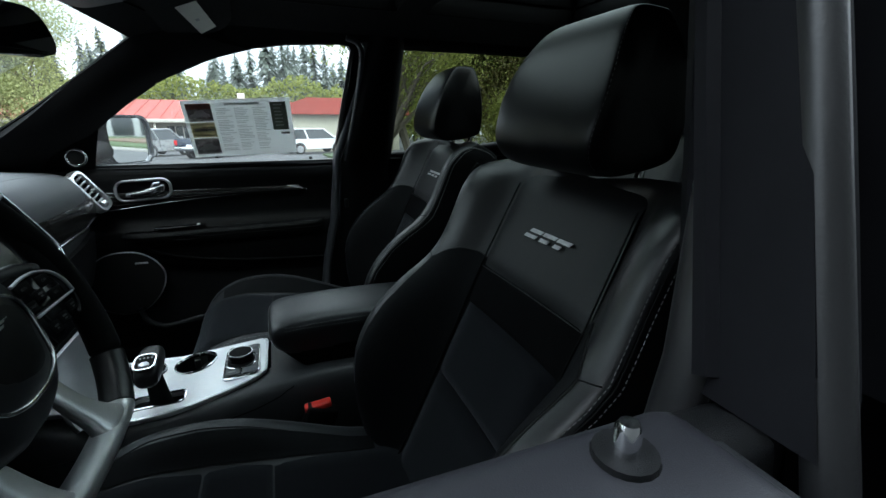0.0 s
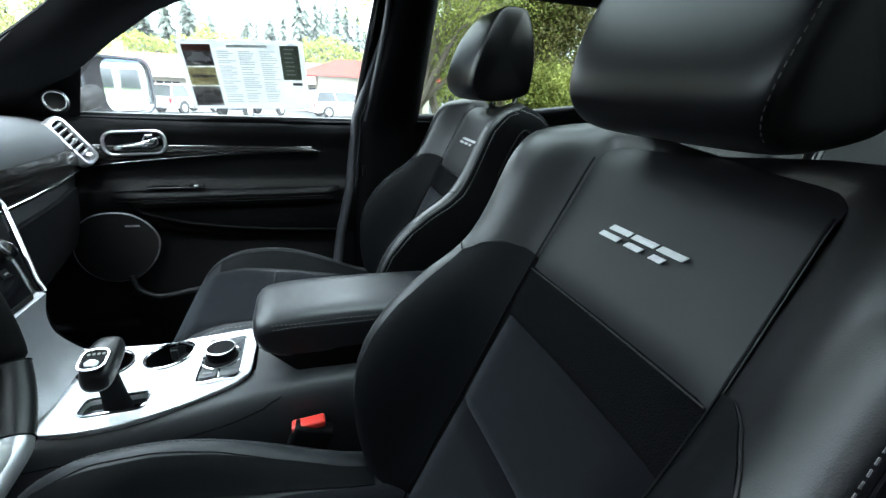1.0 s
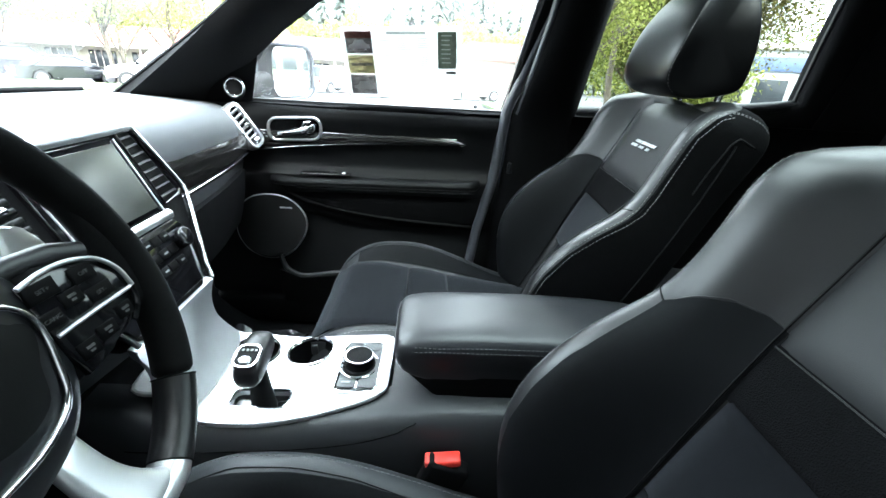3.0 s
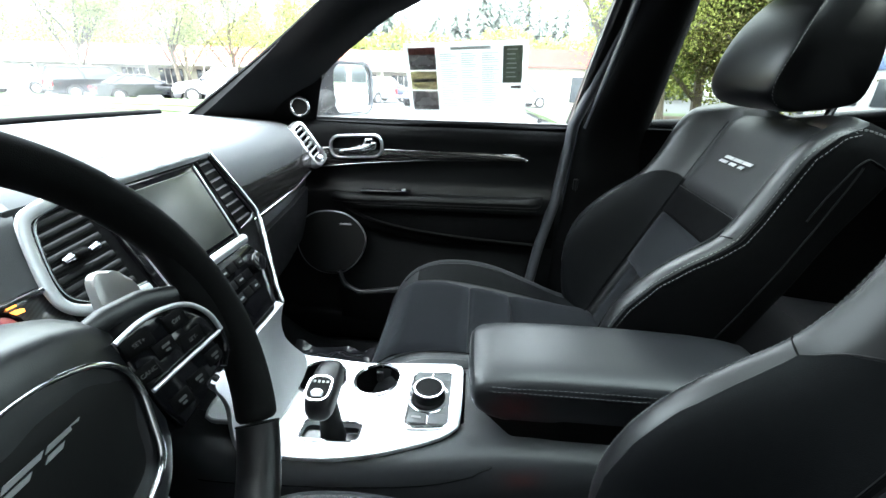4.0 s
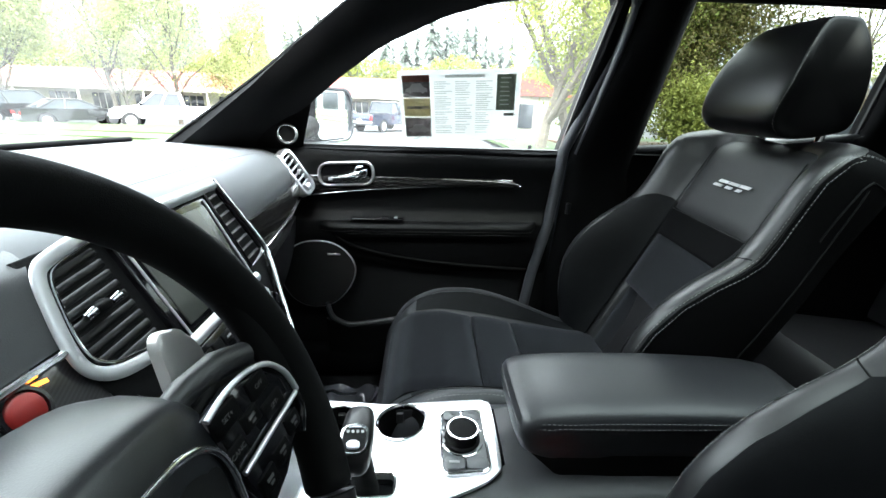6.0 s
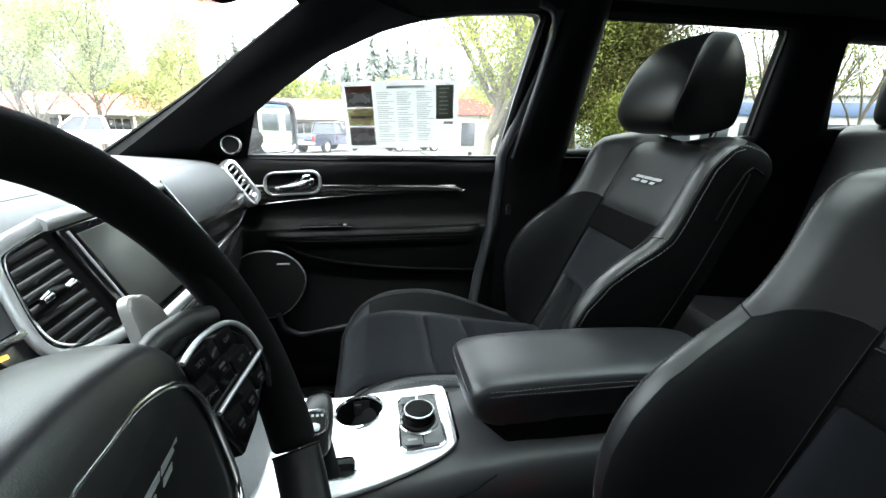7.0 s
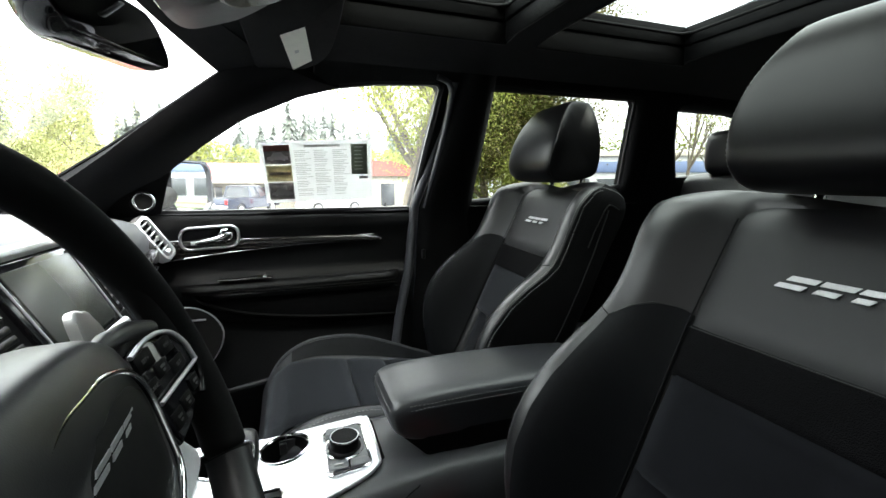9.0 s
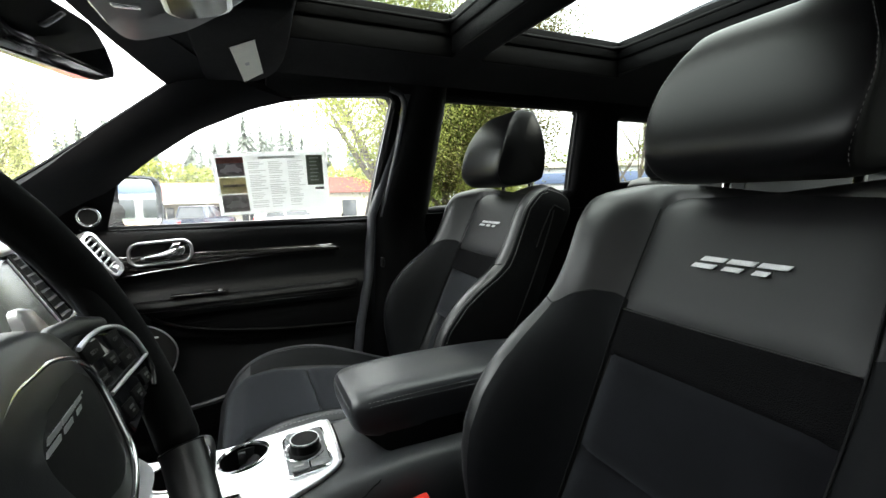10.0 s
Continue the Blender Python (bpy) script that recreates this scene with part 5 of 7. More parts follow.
part("badge_ring", tube([hub(y, z, -0.0085 - 0.027 * z) for y, z in badge], 0.0026, 8, True), CHROME, wheel, "chrome ring on the airbag cover")
part("badge_plate", loft([[hub(0.019 + (y - 0.019) * k, z * k, x) for y, z in badge] for k, x in ((0.985, -0.0160), (0.985, -0.0112), (0.8, -0.0072), (0.5, -0.0042), (0.03, -0.0036))]), HUB_PLATE, wheel, "matte black badge plate")
for mark in emblem_marks():
    part("emblem", prism([(u * 0.66 + 0.014, v * 0.40 + 0.017) for u, v in mark], lambda u, v, w: hub(u, v, -0.0040 - 0.002 * (abs(u) / 0.06) ** 2 + w), 0.001), SATIN, wheel, "silver badge bar", smooth=False)


def lettering(word, size, place):
    """A word in the built-in font, centred, as raised flat letters."""
    cu = bpy.data.curves.new("word", "FONT")
    cu.body, cu.size, cu.align_x, cu.align_y, cu.extrude = word, size, "CENTER", "CENTER", 0.00015
    ob = bpy.data.objects.new("word", cu)
    me = ob.to_mesh()
    bm = bmesh.new()
    bm.from_mesh(me)
    ob.to_mesh_clear()
    bpy.data.objects.remove(ob)
    bpy.data.curves.remove(cu)
    for v in bm.verts:
        v.co = place(v.co.x, v.co.y, v.co.z)
    return bm


WORDS = {(1, 0.108): "SET+", (1, 0.138): "OFF", (1, 0.103): "CANC", (1, 0.142): "SET-"}
# the two side spokes with button pods
for q in (1, -1):
    ph = lambda u, v, w: wp(u + q * 0.003, v - 0.004, -0.026 + w + 0.20 * (abs(u) - 0.09))
    pod = [(q * y, z) for y, z in ((0.096, 0.043), (0.122, 0.046), (0.148, 0.037), (0.162, 0.020), (0.163, 0.002), (0.153, -0.018), (0.128, -0.032), (0.104, -0.038), (0.098, -0.010))]
    part("spoke_back", prism([(q * y, z) for y, z in ((0.10, 0.040), (0.125, 0.050), (0.165, 0.048), (0.194, 0.030), (0.192, -0.026), (0.162, -0.038), (0.12, -0.040), (0.09, -0.046))], lambda u, v, w: wp(u, v, -0.046 + w), 0.024, 0.008, 3), PLASTIC_DARK, wheel)
    pd = part("button_pod", prism(pod, ph, 0.008, 0.003), GLOSS, wheel, "gloss black button pod")
    part("pod_trim", tube([ph(q * p.x, p.y, 0.009) for p in spline([(0.096, 0.042, 0), (0.114, 0.0455, 0), (0.134, 0.0445, 0), (0.152, 0.037, 0), (0.163, 0.022, 0), (0.166, 0.004, 0)], 30)], 0.0020, 8), SATIN, wheel, "satin silver button surround")
    part("pod_trim", tube([ph(q * p.x, p.y, 0.009) for p in spline([(0.164, 0.004, 0), (0.162, -0.010, 0), (0.152, -0.022, 0)], 10)], 0.0030, 8), GLOSS, wheel)
    part("pod_bar", tube([ph(q * 0.163, 0.004, 0.010), ph(q * 0.130, 0.003, 0.011), ph(q * 0.098, 0.001, 0.011)], 0.0018, 8), SATIN, wheel, "satin silver dividing bar")
    for y, z, w2, h2 in ((0.108, 0.034, 0.011, 0.007), (0.138, 0.032, 0.009, 0.007), (0.122, 0.020, 0.008, 0.006), (0.103, 0.013, 0.008, 0.006), (0.142, 0.013, 0.010, 0.006), (0.150, -0.010, 0.007, 0.006), (0.130, -0.016, 0.008, 0.006), (0.112, -0.020, 0.008, 0.007)):
        part("button", prism([(q * y + a * w2, z + b * h2) for a, b in ((-1, -1), (1, -1), (1, 1), (-1, 1))], lambda u, v, w: ph(u, v, 0.0065 + w), 0.003, 0.0012), PLASTIC_DARK, pd)
        if (q, y) in WORDS:
            part("button_word", lettering(WORDS[(q, y)], 0.0044, lambda u, v, w: ph(q * y + u, z + v, 0.0098 + w)), DIM_ICON, pd, smooth=False)
            continue
        part("icon", prism([(q * y + a * 0.0032, z + b * 0.0011) for a, b in ((-1, -1), (1, -1), (1, 1), (-1, 1))], lambda u, v, w: ph(u, v + 0.0015, 0.0097 + w), 0.0003), DIM_ICON, pd)
        part("icon", prism([(q * y + a * 0.0018, z + b * 0.0009) for a, b in ((-1, -1), (1, -1), (1, 1), (-1, 1))], lambda u, v, w: ph(u, v - 0.002, 0.0097 + w), 0.0003), DIM_ICON, pd)
    part("thumb_grip", tube([wp(q * 0.092, 0.049, -0.036), wp(q * 0.115, 0.051, -0.032), wp(q * 0.142, 0.048, -0.027), wp(q * 0.164, 0.040, -0.021)], [0.006, 0.0085, 0.0095, 0.0085], 14), PERFORATED, wheel, "perforated leather thumb rest")
    # the padded web that joins the spoke to the rim
    web = []
    for a, out in ((33, 0.004), (26, 0.010), (18, 0.016), (9, 0.020), (0, 0.021), (-8, 0.017), (-15, 0.008)):
        c0 = rim_pt(radians(a) if q > 0 else math.pi - radians(a))
        to = Vector((0, 0.0187 - c0.y, 0.0098 - c0.z)).normalized()
        web.append([c0 + to * (out * k0 + 0.002) + Vector((x0, 0, 0)) for k0, x0 in ((-0.2, 0.012), (0.5, 0.010), (1.0, 0.003), (1.1, -0.006), (0.7, -0.014), (-0.2, -0.014))])
    part("spoke_web", loft(web), RIM_SUEDE, wheel, "suede web between spoke and rim", sub=1)
    part("paddle", prism([(q * p.x, p.y) for p in spline([(0.134, 0.030, 0), (0.138, 0.060, 0), (0.144, 0.076, 0), (0.156, 0.076, 0), (0.171, 0.062, 0), (0.174, 0.044, 0), (0.162, 0.030, 0)], 24, True)], lambda u, v, w: wp(u, v, -0.060 + w), 0.008, 0.0035, 3), PADDLE, wheel, "pale satin shift paddle")
    rings = []
    for y, z, x, w, h in ((0.064, -0.058, -0.032, 0.015, 0.006), (0.062, -0.085, -0.025, 0.0145, 0.0075), (0.063, -0.108, -0.019, 0.016, 0.009), (0.066, -0.126, -0.013, 0.020, 0.0105), (0.069, -0.140, -0.008, 0.029, 0.012), (0.071, -0.152, -0.004, 0.042, 0.013)):
        rings.append([wp(q * (y + w * math.copysign(abs(math.cos(t)) ** 0.6, math.cos(t))), z + 0.10 * w * math.cos(t), x + h * math.copysign(abs(math.sin(t)) ** 0.8, math.sin(t))) for t in [2 * math.pi * k / 20 for k in range(20)]])
    part("lower_spoke", loft(rings), SATIN, wheel, "silver painted lower spoke", sub=1)
part("column_shroud", tube([(-0.20, 0, -0.02), (-0.10, 0, -0.01), (-0.03, 0, 0)], [0.075, 0.068, 0.06], 20), PLASTIC_DARK, wheel)
part("stalk", tube([(-0.06, -0.05, 0.02), (-0.065, -0.16, 0.045)], [0.009, 0.007], 10), PLASTIC_DARK, wheel)

# ---- centre console ----
console = thing("centre_console", "silver and black centre console with cup holders between the seats", "console")


def tray_z(x):
    return lerp((-0.74, -0.66, -0.55, -0.40, -0.30), (0.805, 0.782, 0.780, 0.797, 0.82), x)


def con_ring(x):
    """The console's section: a shallow channel under the silver panel, its lips following the panel's outline."""
    w = lerp((-0.78, -0.66, -0.5, -0.38, -0.30, 0.1, 0.30), (0.112, 0.118, 0.113, 0.108, 0.104, 0.100, 0.098), x)
    t = tray_z(x) - 0.006 if x < -0.38 else lerp((-0.38, -0.33, -0.28, 0.30), (0.795, 0.797, 0.80, 0.80), x)
    c = 0.032
    lo = lerp((-0.80, -0.745, -0.70, -0.66, -0.62, -0.54, -0.47, -0.415, -0.395), (-0.026, -0.026, -0.034, -0.058, -0.070, -0.066, -0.053, -0.034, -0.010), x)
    hi = lerp((-0.80, -0.66, -0.53, -0.408, -0.395), (0.126, 0.134, 0.126, 0.119, 0.108), x)
    deep = 0.09 if x < -0.394 else 0.0
    side = [(w, 0.46), (w, 0.60), (w + 0.002, t - 0.09), (w + 0.004, t - 0.065), (w + 0.003, t - 0.045), (w, t - 0.030), (w - 0.004, t - 0.019), (w - 0.010, t - 0.010), (w - 0.018, t - 0.004)]
    near = [(c - y, z) for y, z in side] + [(min(lo - 0.003, c - w + 0.050), t - 0.001), (lo + 0.002, t), (lo + 0.004, t - deep)]
    far = [(c + y, z) for y, z in side] + [(hi + 0.003, t - 0.001), (hi - 0.002, t), (hi - 0.004, t - deep)]
    return [(x, y, z) for y, z in near] + [(x, c, t - deep)] + [(x, y, z) for y, z in far[::-1]]


body = part("console_body", loft([con_ring(-0.80 + 1.10 * k / 36) for k in range(37)]), CONSOLE_SKIN, console, "black console sides")
part("side_line", tube(snap(body, spline([(-0.74, -0.10, 0.733), (-0.656, -0.09, 0.736), (-0.539, -0.09, 0.740), (-0.428, -0.09, 0.752), (-0.364, -0.09, 0.771), (-0.332, -0.09, 0.797)], 24), 0.0), 0.0012, 6), PLASTIC_DARK, console)
# the silver top panel
TRAY = [(-0.745, -0.030), (-0.700, -0.038), (-0.66, -0.062), (-0.62, -0.074), (-0.54, -0.070), (-0.47, -0.058), (-0.415, -0.040), (-0.388, -0.024), (-0.381, -0.004), (-0.380, 0.100), (-0.388, 0.116), (-0.408, 0.124), (-0.53, 0.130), (-0.66, 0.138), (-0.735, 0.130)]
CUPS = [(-0.617, 0.085, 0.041), (-0.521, 0.088, 0.039)]
SLOT = (-0.566, -0.028)


def panel_with_holes():
    """The top panel, cut from a fine sheet around the cup wells and the lever slot."""
    bm = bmesh.new()
    outer = spline([(x, y, 0) for x, y in TRAY], 96, True)
    loops = [[(p.x, p.y) for p in outer]] + [[(x + r * math.cos(2 * math.pi * k / 32), y + r * math.sin(2 * math.pi * k / 32)) for k in range(32)] for x, y, r in CUPS]
    loops.append([(SLOT[0] + u, SLOT[1] + v) for u, v in rounded(0.085, 0.036, 0.010)])
    edges = []
    for lp in loops:
        vs = [bm.verts.new((x, y, 0)) for x, y in lp]
        edges += [bm.edges.new((a, b)) for a, b in zip(vs, vs[1:] + vs[:1])]
    bmesh.ops.triangle_fill(bm, use_beauty=True, use_dissolve=False, edges=edges, normal=(0, 0, 1))
    for v in bm.verts:
        v.co.z = tray_z(v.co.x)
    ret = bmesh.ops.extrude_face_region(bm, geom=bm.faces[:])
    for v in [g for g in ret["geom"] if isinstance(g, bmesh.types.BMVert)]:
        v.co.z -= 0.010
    return bm


part("top_panel", panel_with_holes(), SILVER, console, "satin silver console panel")
part("panel_edge", tube([(p.x, p.y, tray_z(p.x) - 0.002) for p in spline([(x, y, 0) for x, y in TRAY], 90, True)], 0.0032, 6, True), SATIN, console)
for x, y, r in CUPS:
    cup = part("cup_holder", loft([[(x + rr * math.cos(a), y + rr * math.sin(a), z) for a in [2 * math.pi * k / 32 for k in range(32)]] for rr, z in ((r, tray_z(x) - 0.001), (r * 0.97, tray_z(x) - 0.012), (r * 0.90, tray_z(x) - 0.065), (r * 0.5, tray_z(x) - 0.066), (r * 0.02, tray_z(x) - 0.066))], True, False), PLASTIC_DARK, console, "deep black cup well")
    part("cup_rim", tube([(x + r * math.cos(a), y + r * math.sin(a), tray_z(x + r * math.cos(a)) + 0.001) for a in [2 * math.pi * k / 32 for k in range(32)]], 0.0026, 6, True), CHROME, cup, "bright cup rim")
    part("cup_tab", box((x + 0.006, y - r * 0.88, tray_z(x) - 0.02), (0.006, 0.008, 0.02), 0.002), RUBBER, cup)
    part("cup_tab", box((x - 0.004, y + r * 0.88, tray_z(x) - 0.02), (0.012, 0.008, 0.02), 0.002), RUBBER, cup)
# selector
sel = part("selector_boot", prism(rounded(0.085, 0.036, 0.010), lambda u, v, w: (SLOT[0] + u, SLOT[1] + v, tray_z(SLOT[0]) - 0.012 + w), 0.004), GLOSS, console, "gloss black selector slot")
part("slot_trim", tube([(SLOT[0] + u, SLOT[1] + v, tray_z(SLOT[0] + u) + 0.001) for u, v in rounded(0.087, 0.038, 0.011)], 0.0022, 6, True), CHROME, sel)
part("lever_stem", loft([[(SLOT[0] + 0.004 + dx + a * math.cos(t), SLOT[1] + dy + b * math.sin(t), z) for t in [2 * math.pi * k / 16 for k in range(16)]] for a, b, dx, dy, z in ((0.019, 0.015, 0, 0, 0.772), (0.016, 0.013, -0.002, 0, 0.80), (0.014, 0.012, -0.006, 0.002, 0.835))]), PLASTIC_DARK, sel)
knob = part("lever_knob", loft([[(SLOT[0] - 0.006 + a * math.copysign(abs(math.cos(t)) ** 0.7, math.cos(t)), SLOT[1] + yy, z + b * math.copysign(abs(math.sin(t)) ** 0.7, math.sin(t))) for t in [2 * math.pi * k / 20 for k in range(20)]] for a, b, yy, z in ((0.010, 0.010, -0.030, 0.838), (0.019, 0.016, -0.026, 0.840), (0.0215, 0.020, -0.010, 0.846), (0.0215, 0.021, 0.015, 0.853), (0.020, 0.019, 0.040, 0.856), (0.016, 0.014, 0.052, 0.855), (0.006, 0.006, 0.056, 0.854))]), LEATHER, sel, "black leather selector knob", sub=1)
kf = lambda u, v, w: Vector((SLOT[0] - 0.006 + u, SLOT[1] - 0.010 + v * 0.94 - w * 0.2, 0.867 + v * 0.22 + w))
part("knob_trim", tube([kf(u, v, 0.001) for u, v in rounded(0.032, 0.040, 0.012)], 0.0024, 6, True), CHROME, knob, "bright trim on the knob")
part("knob_face", prism(rounded(0.030, 0.038, 0.011), lambda u, v, w: kf(u, v, -0.002 + w), 0.003), PLASTIC_DARK, knob)
part("knob_button", prism(rounded(0.016, 0.010, 0.004), lambda u, v, w: kf(u, v - 0.009, w), 0.005, 0.002), SATIN, knob)
for k in range(4):
    part("marking", prism(rounded(0.0035, 0.004, 0.001), lambda u, v, w: kf(u - 0.009 + 0.006 * k, v + 0.011, 0.0012 + w), 0.0005), ICON, knob)
# drive-mode dial
kx, ky = -0.427, 0.036
key = part("dial_plate", prism(rounded(0.062, 0.116, 0.010), lambda u, v, w: (kx + u, ky + v, tray_z(kx + u) + 0.0005 + w), 0.004, 0.001), PLATE_GREY, console, "grey dial and button plate")
part("plate_trim", tube([(kx + u, ky + v, tray_z(kx + u) + 0.003) for u, v in rounded(0.064, 0.118, 0.011)], 0.0026, 6, True), CHROME, key, "bright plate surround")
part("dial", loft([[(kx - 0.002 + r * math.cos(a), ky + r * math.sin(a), 0.797 + z) for a in [2 * math.pi * k / 32 for k in range(32)]] for r, z in ((0.027, 0.0), (0.0265, 0.004), (0.0230, 0.006), (0.0225, 0.020), (0.0205, 0.0235), (0.002, 0.0240))]), PLASTIC_DARK, key, "round selector dial")
part("dial_ring", tube([(kx - 0.002 + 0.022 * math.cos(a), ky + 0.022 * math.sin(a), 0.8185) for a in [2 * math.pi * k / 32 for k in range(32)]], 0.0018, 6, True), CHROME, key, "bright dial ring")
for sg in (1, -1):
    part("arc_trim", tube([(kx - 0.002 + 0.031 * math.cos(a), ky + sg * 0.034 * math.sin(a), 0.8005) for a in [math.pi * (0.12 + 0.76 * k / 14) for k in range(15)]], 0.0014, 5), CHROME, key)
    part("divider", tube([(kx, ky + sg * 0.036, 0.8005), (kx, ky + sg * 0.055, 0.8005)], 0.0014, 5), CHROME, key)
    for a in (-1, 1):
        part("key", prism(rounded(0.026, 0.020, 0.004), lambda u, v, w: (kx + a * 0.015 + u, ky + sg * 0.046 + v, 0.8005 + w), 0.002, 0.0008), PLATE_GREY, key)
part("marking", box((kx - 0.016, ky - 0.046, 0.8035), (0.014, 0.004, 0.0006), 0), ICON, key)
for k in range(4):
    part("marking", box((kx - 0.029, ky - 0.02 + 0.013 * k, 0.8025), (0.003, 0.006, 0.0006), 0), ICON, key)
# armrest lid
arm = thing("armrest", "padded black leather armrest lid with twin pale stitching on the console", "armrest")


def arm_ring(y):
    t = (y - 0.036) / 0.079
    k = (1 - abs(t) ** 8) ** 0.36 if abs(t) < 1 else 0.0
    top = 0.868 + 0.040 * k
    low = 0.840 - 0.012 * k
    x0 = -0.350 - 0.022 * k
    pts = [(0.06, low), (-0.20, low - 0.012), (-0.30, low - 0.010), (x0 + 0.030, low), (x0 + 0.008, low + 0.014), (x0, (top + low) / 2 + 0.008), (x0 + 0.006, top - 0.010), (x0 + 0.028, top - 0.001), (-0.25, top + 0.003), (-0.1, top + 0.002), (0.03, top - 0.006), (0.07, top - 0.02)]
    return [(x, 0.036 + (y - 0.036) * lerp((0.826, 0.850, 0.886), (0.84, 0.94, 1.0), z), z) for x, z in pts]


lid = part("lid", loft([arm_ring(0.036 + 0.079 * t) for t in (-1, -0.99, -0.965, -0.92, -0.85, -0.6, -0.3, 0, 0.3, 0.6, 0.85, 0.92, 0.965, 0.99, 1)]), LIT_ARM_LEATHER, arm, "black leather lid", sub=1)
for dz in (0.898, 0.888):
    way = [(x, 0.036 - 0.09, dz) for x in [0.03 - 0.37 * k / 30 for k in range(31)]] + [(-0.39, 0.036 + y, dz) for y in [-0.068 + 0.136 * k / 20 for k in range(21)]] + [(x, 0.036 + 0.09, dz) for x in [-0.34 + 0.37 * k / 30 for k in range(31)]]
    part("stitching", dashes(snap(lid, way, 0.0004), 0.0040, 0.0026, 0.0005), THREAD, arm, "pale twin stitching")
part("lid_base", loft([[(x, 0.036 + y, z) for y, z in ((-0.070, 0.842), (0.070, 0.842), (0.062, zz), (-0.062, zz))] for x, zz in ((-0.345, 0.835), (-0.31, 0.80), (-0.24, 0.77), (0.06, 0.77))]), PLASTIC_DARK, arm)
# belt buckle
buckle = thing("belt_buckle", "red-buttoned black seat belt buckle beside the console", "belt buckle")
part("buckle_body", box((-0.292, -0.104, 0.722), (0.062, 0.026, 0.055), 0.006, 2, pose(0, 0, 0, 0, 20, 0)), PLASTIC_DARK, buckle)
part("button", box((-0.293, -0.102, 0.751), (0.050, 0.020, 0.012), 0.003, 2, pose(0, 0, 0, 0, -6, 0)), RED, buckle, "red release button")
part("stalk", tube([(-0.28, -0.104, 0.70), (-0.22, -0.105, 0.58)], 0.011, 8), PLASTIC_DARK, buckle)
buckle_p = copy_thing(buckle, pose(0.10, 0.29, 0.0))
tagged(buckle_p, "red-buttoned black seat belt buckle between seat and console")

# ---- overhead ----
visor = thing("sun_visor", "folded black cloth sun visor with a pale label", "sun visor")


def on_visor(x, y, w=0.0):
    """The underside of the folded visor, which slopes down to the door."""
    return Vector((x, y, 1.522 - 0.13 * (y - 0.33) + 0.10 * (x + 0.47) - w))


vo = [(p.x, p.y) for p in spline([(-0.565, 0.23, 0), (-0.560, 0.40, 0), (-0.550, 0.53, 0), (-0.520, 0.565, 0), (-0.44, 0.535, 0), (-0.398, 0.475, 0), (-0.385, 0.38, 0), (-0.385, 0.22, 0), (-0.41, 0.205, 0), (-0.54, 0.21, 0)], 60, True)]
vcx, vcy = -0.475, 0.38
part("visor_panel", loft([[on_visor(x, y, -0.016) for x, y in vo], [on_visor(x, y, -0.002) for x, y in vo], [on_visor(vcx + (x - vcx) * 0.96, vcy + (y - vcy) * 0.97, 0.003) for x, y in vo], [on_visor(vcx + (x - vcx) * 0.5, vcy + (y - vcy) * 0.5, 0.004) for x, y in vo]]), HEADLINER_MAT, visor)
lab = [(-0.496, 0.348), (-0.449, 0.312), (-0.429, 0.476), (-0.470, 0.530)]
part("label", prism(lab, lambda x, y, w: on_visor(x, y, 0.0052 + w), 0.0008), LABEL_PAPER, visor, "pale paper warning label", smooth=False)
part("label_print", prism([(-0.468, 0.42), (-0.460, 0.414), (-0.458, 0.428), (-0.466, 0.434)], lambda x, y, w: on_visor(x, y, 0.0062 + w), 0.0003), PAPER_GREY, visor, smooth=False)
part("visor_clip", tube([(-0.565, 0.19, 1.528), (-0.555, 0.20, 1.508), (-0.53, 0.215, 1.512)], 0.005, 8), CHROME, visor, "chrome visor hinge")

ohc = thing("overhead_console", "curved silver-edged overhead console with map lamps", "overhead console")
oc_half = [(-0.675, 0.0), (-0.672, 0.15), (-0.668, 0.25), (-0.648, 0.292), (-0.605, 0.268), (-0.555, 0.230), (-0.49, 0.165), (-0.445, 0.09), (-0.43, 0.0)]
oc = [(p.x, p.y) for p in spline([(x, y, 0) for x, y in oc_half] + [(x, -y, 0) for x, y in oc_half[-2:0:-1]], 64, True)]
ocz = lambda x: lerp((-0.70, -0.62, -0.55, -0.42), (1.507, 1.510, 1.516, 1.548), x)
part("housing", loft([[(x, y, ocz(x) + 0.06) for x, y in oc], [(x, y, ocz(x) - 0.012) for x, y in oc], [(-0.58 + (x + 0.58) * 0.9, y * 0.9, ocz(x) - 0.028) for x, y in oc], [(-0.58 + (x + 0.58) * 0.5, y * 0.5, ocz(x) - 0.032) for x, y in oc]]), GREY_PLASTIC, ohc)
part("bright_rim", tube([(x, y, ocz(x) - 0.010) for x, y in oc], 0.004, 8, True), CHROME, ohc, "bright rim")
part("lamp_lens", prism(rounded(0.09, 0.11, 0.03), lambda u, v, w: (-0.53 + u, 0.085 + v, ocz(-0.53 + u) - 0.033 + w), 0.004), CHROME, ohc, "bright map lamp surround")
part("lamp_cover", prism(rounded(0.075, 0.095, 0.025), lambda u, v, w: (-0.53 + u, 0.085 + v, ocz(-0.53 + u) - 0.036 + w), 0.003), GLOSS, ohc)
part("switch", box((-0.62, 0.10, ocz(-0.62) - 0.032), (0.035, 0.012, 0.008), 0.002), CHROME, ohc)
mirror = thing("rear_view_mirror", "black frameless rear-view mirror on the windscreen", "mirror")
mo = rounded(0.072, 0.246, 0.030)
mm = Matrix.Translation((-0.676, -0.004, 1.402)) @ pose(0, 0, 0, 0, -15, -10) @ pose(0, 0, 0, 4, 0, 0)
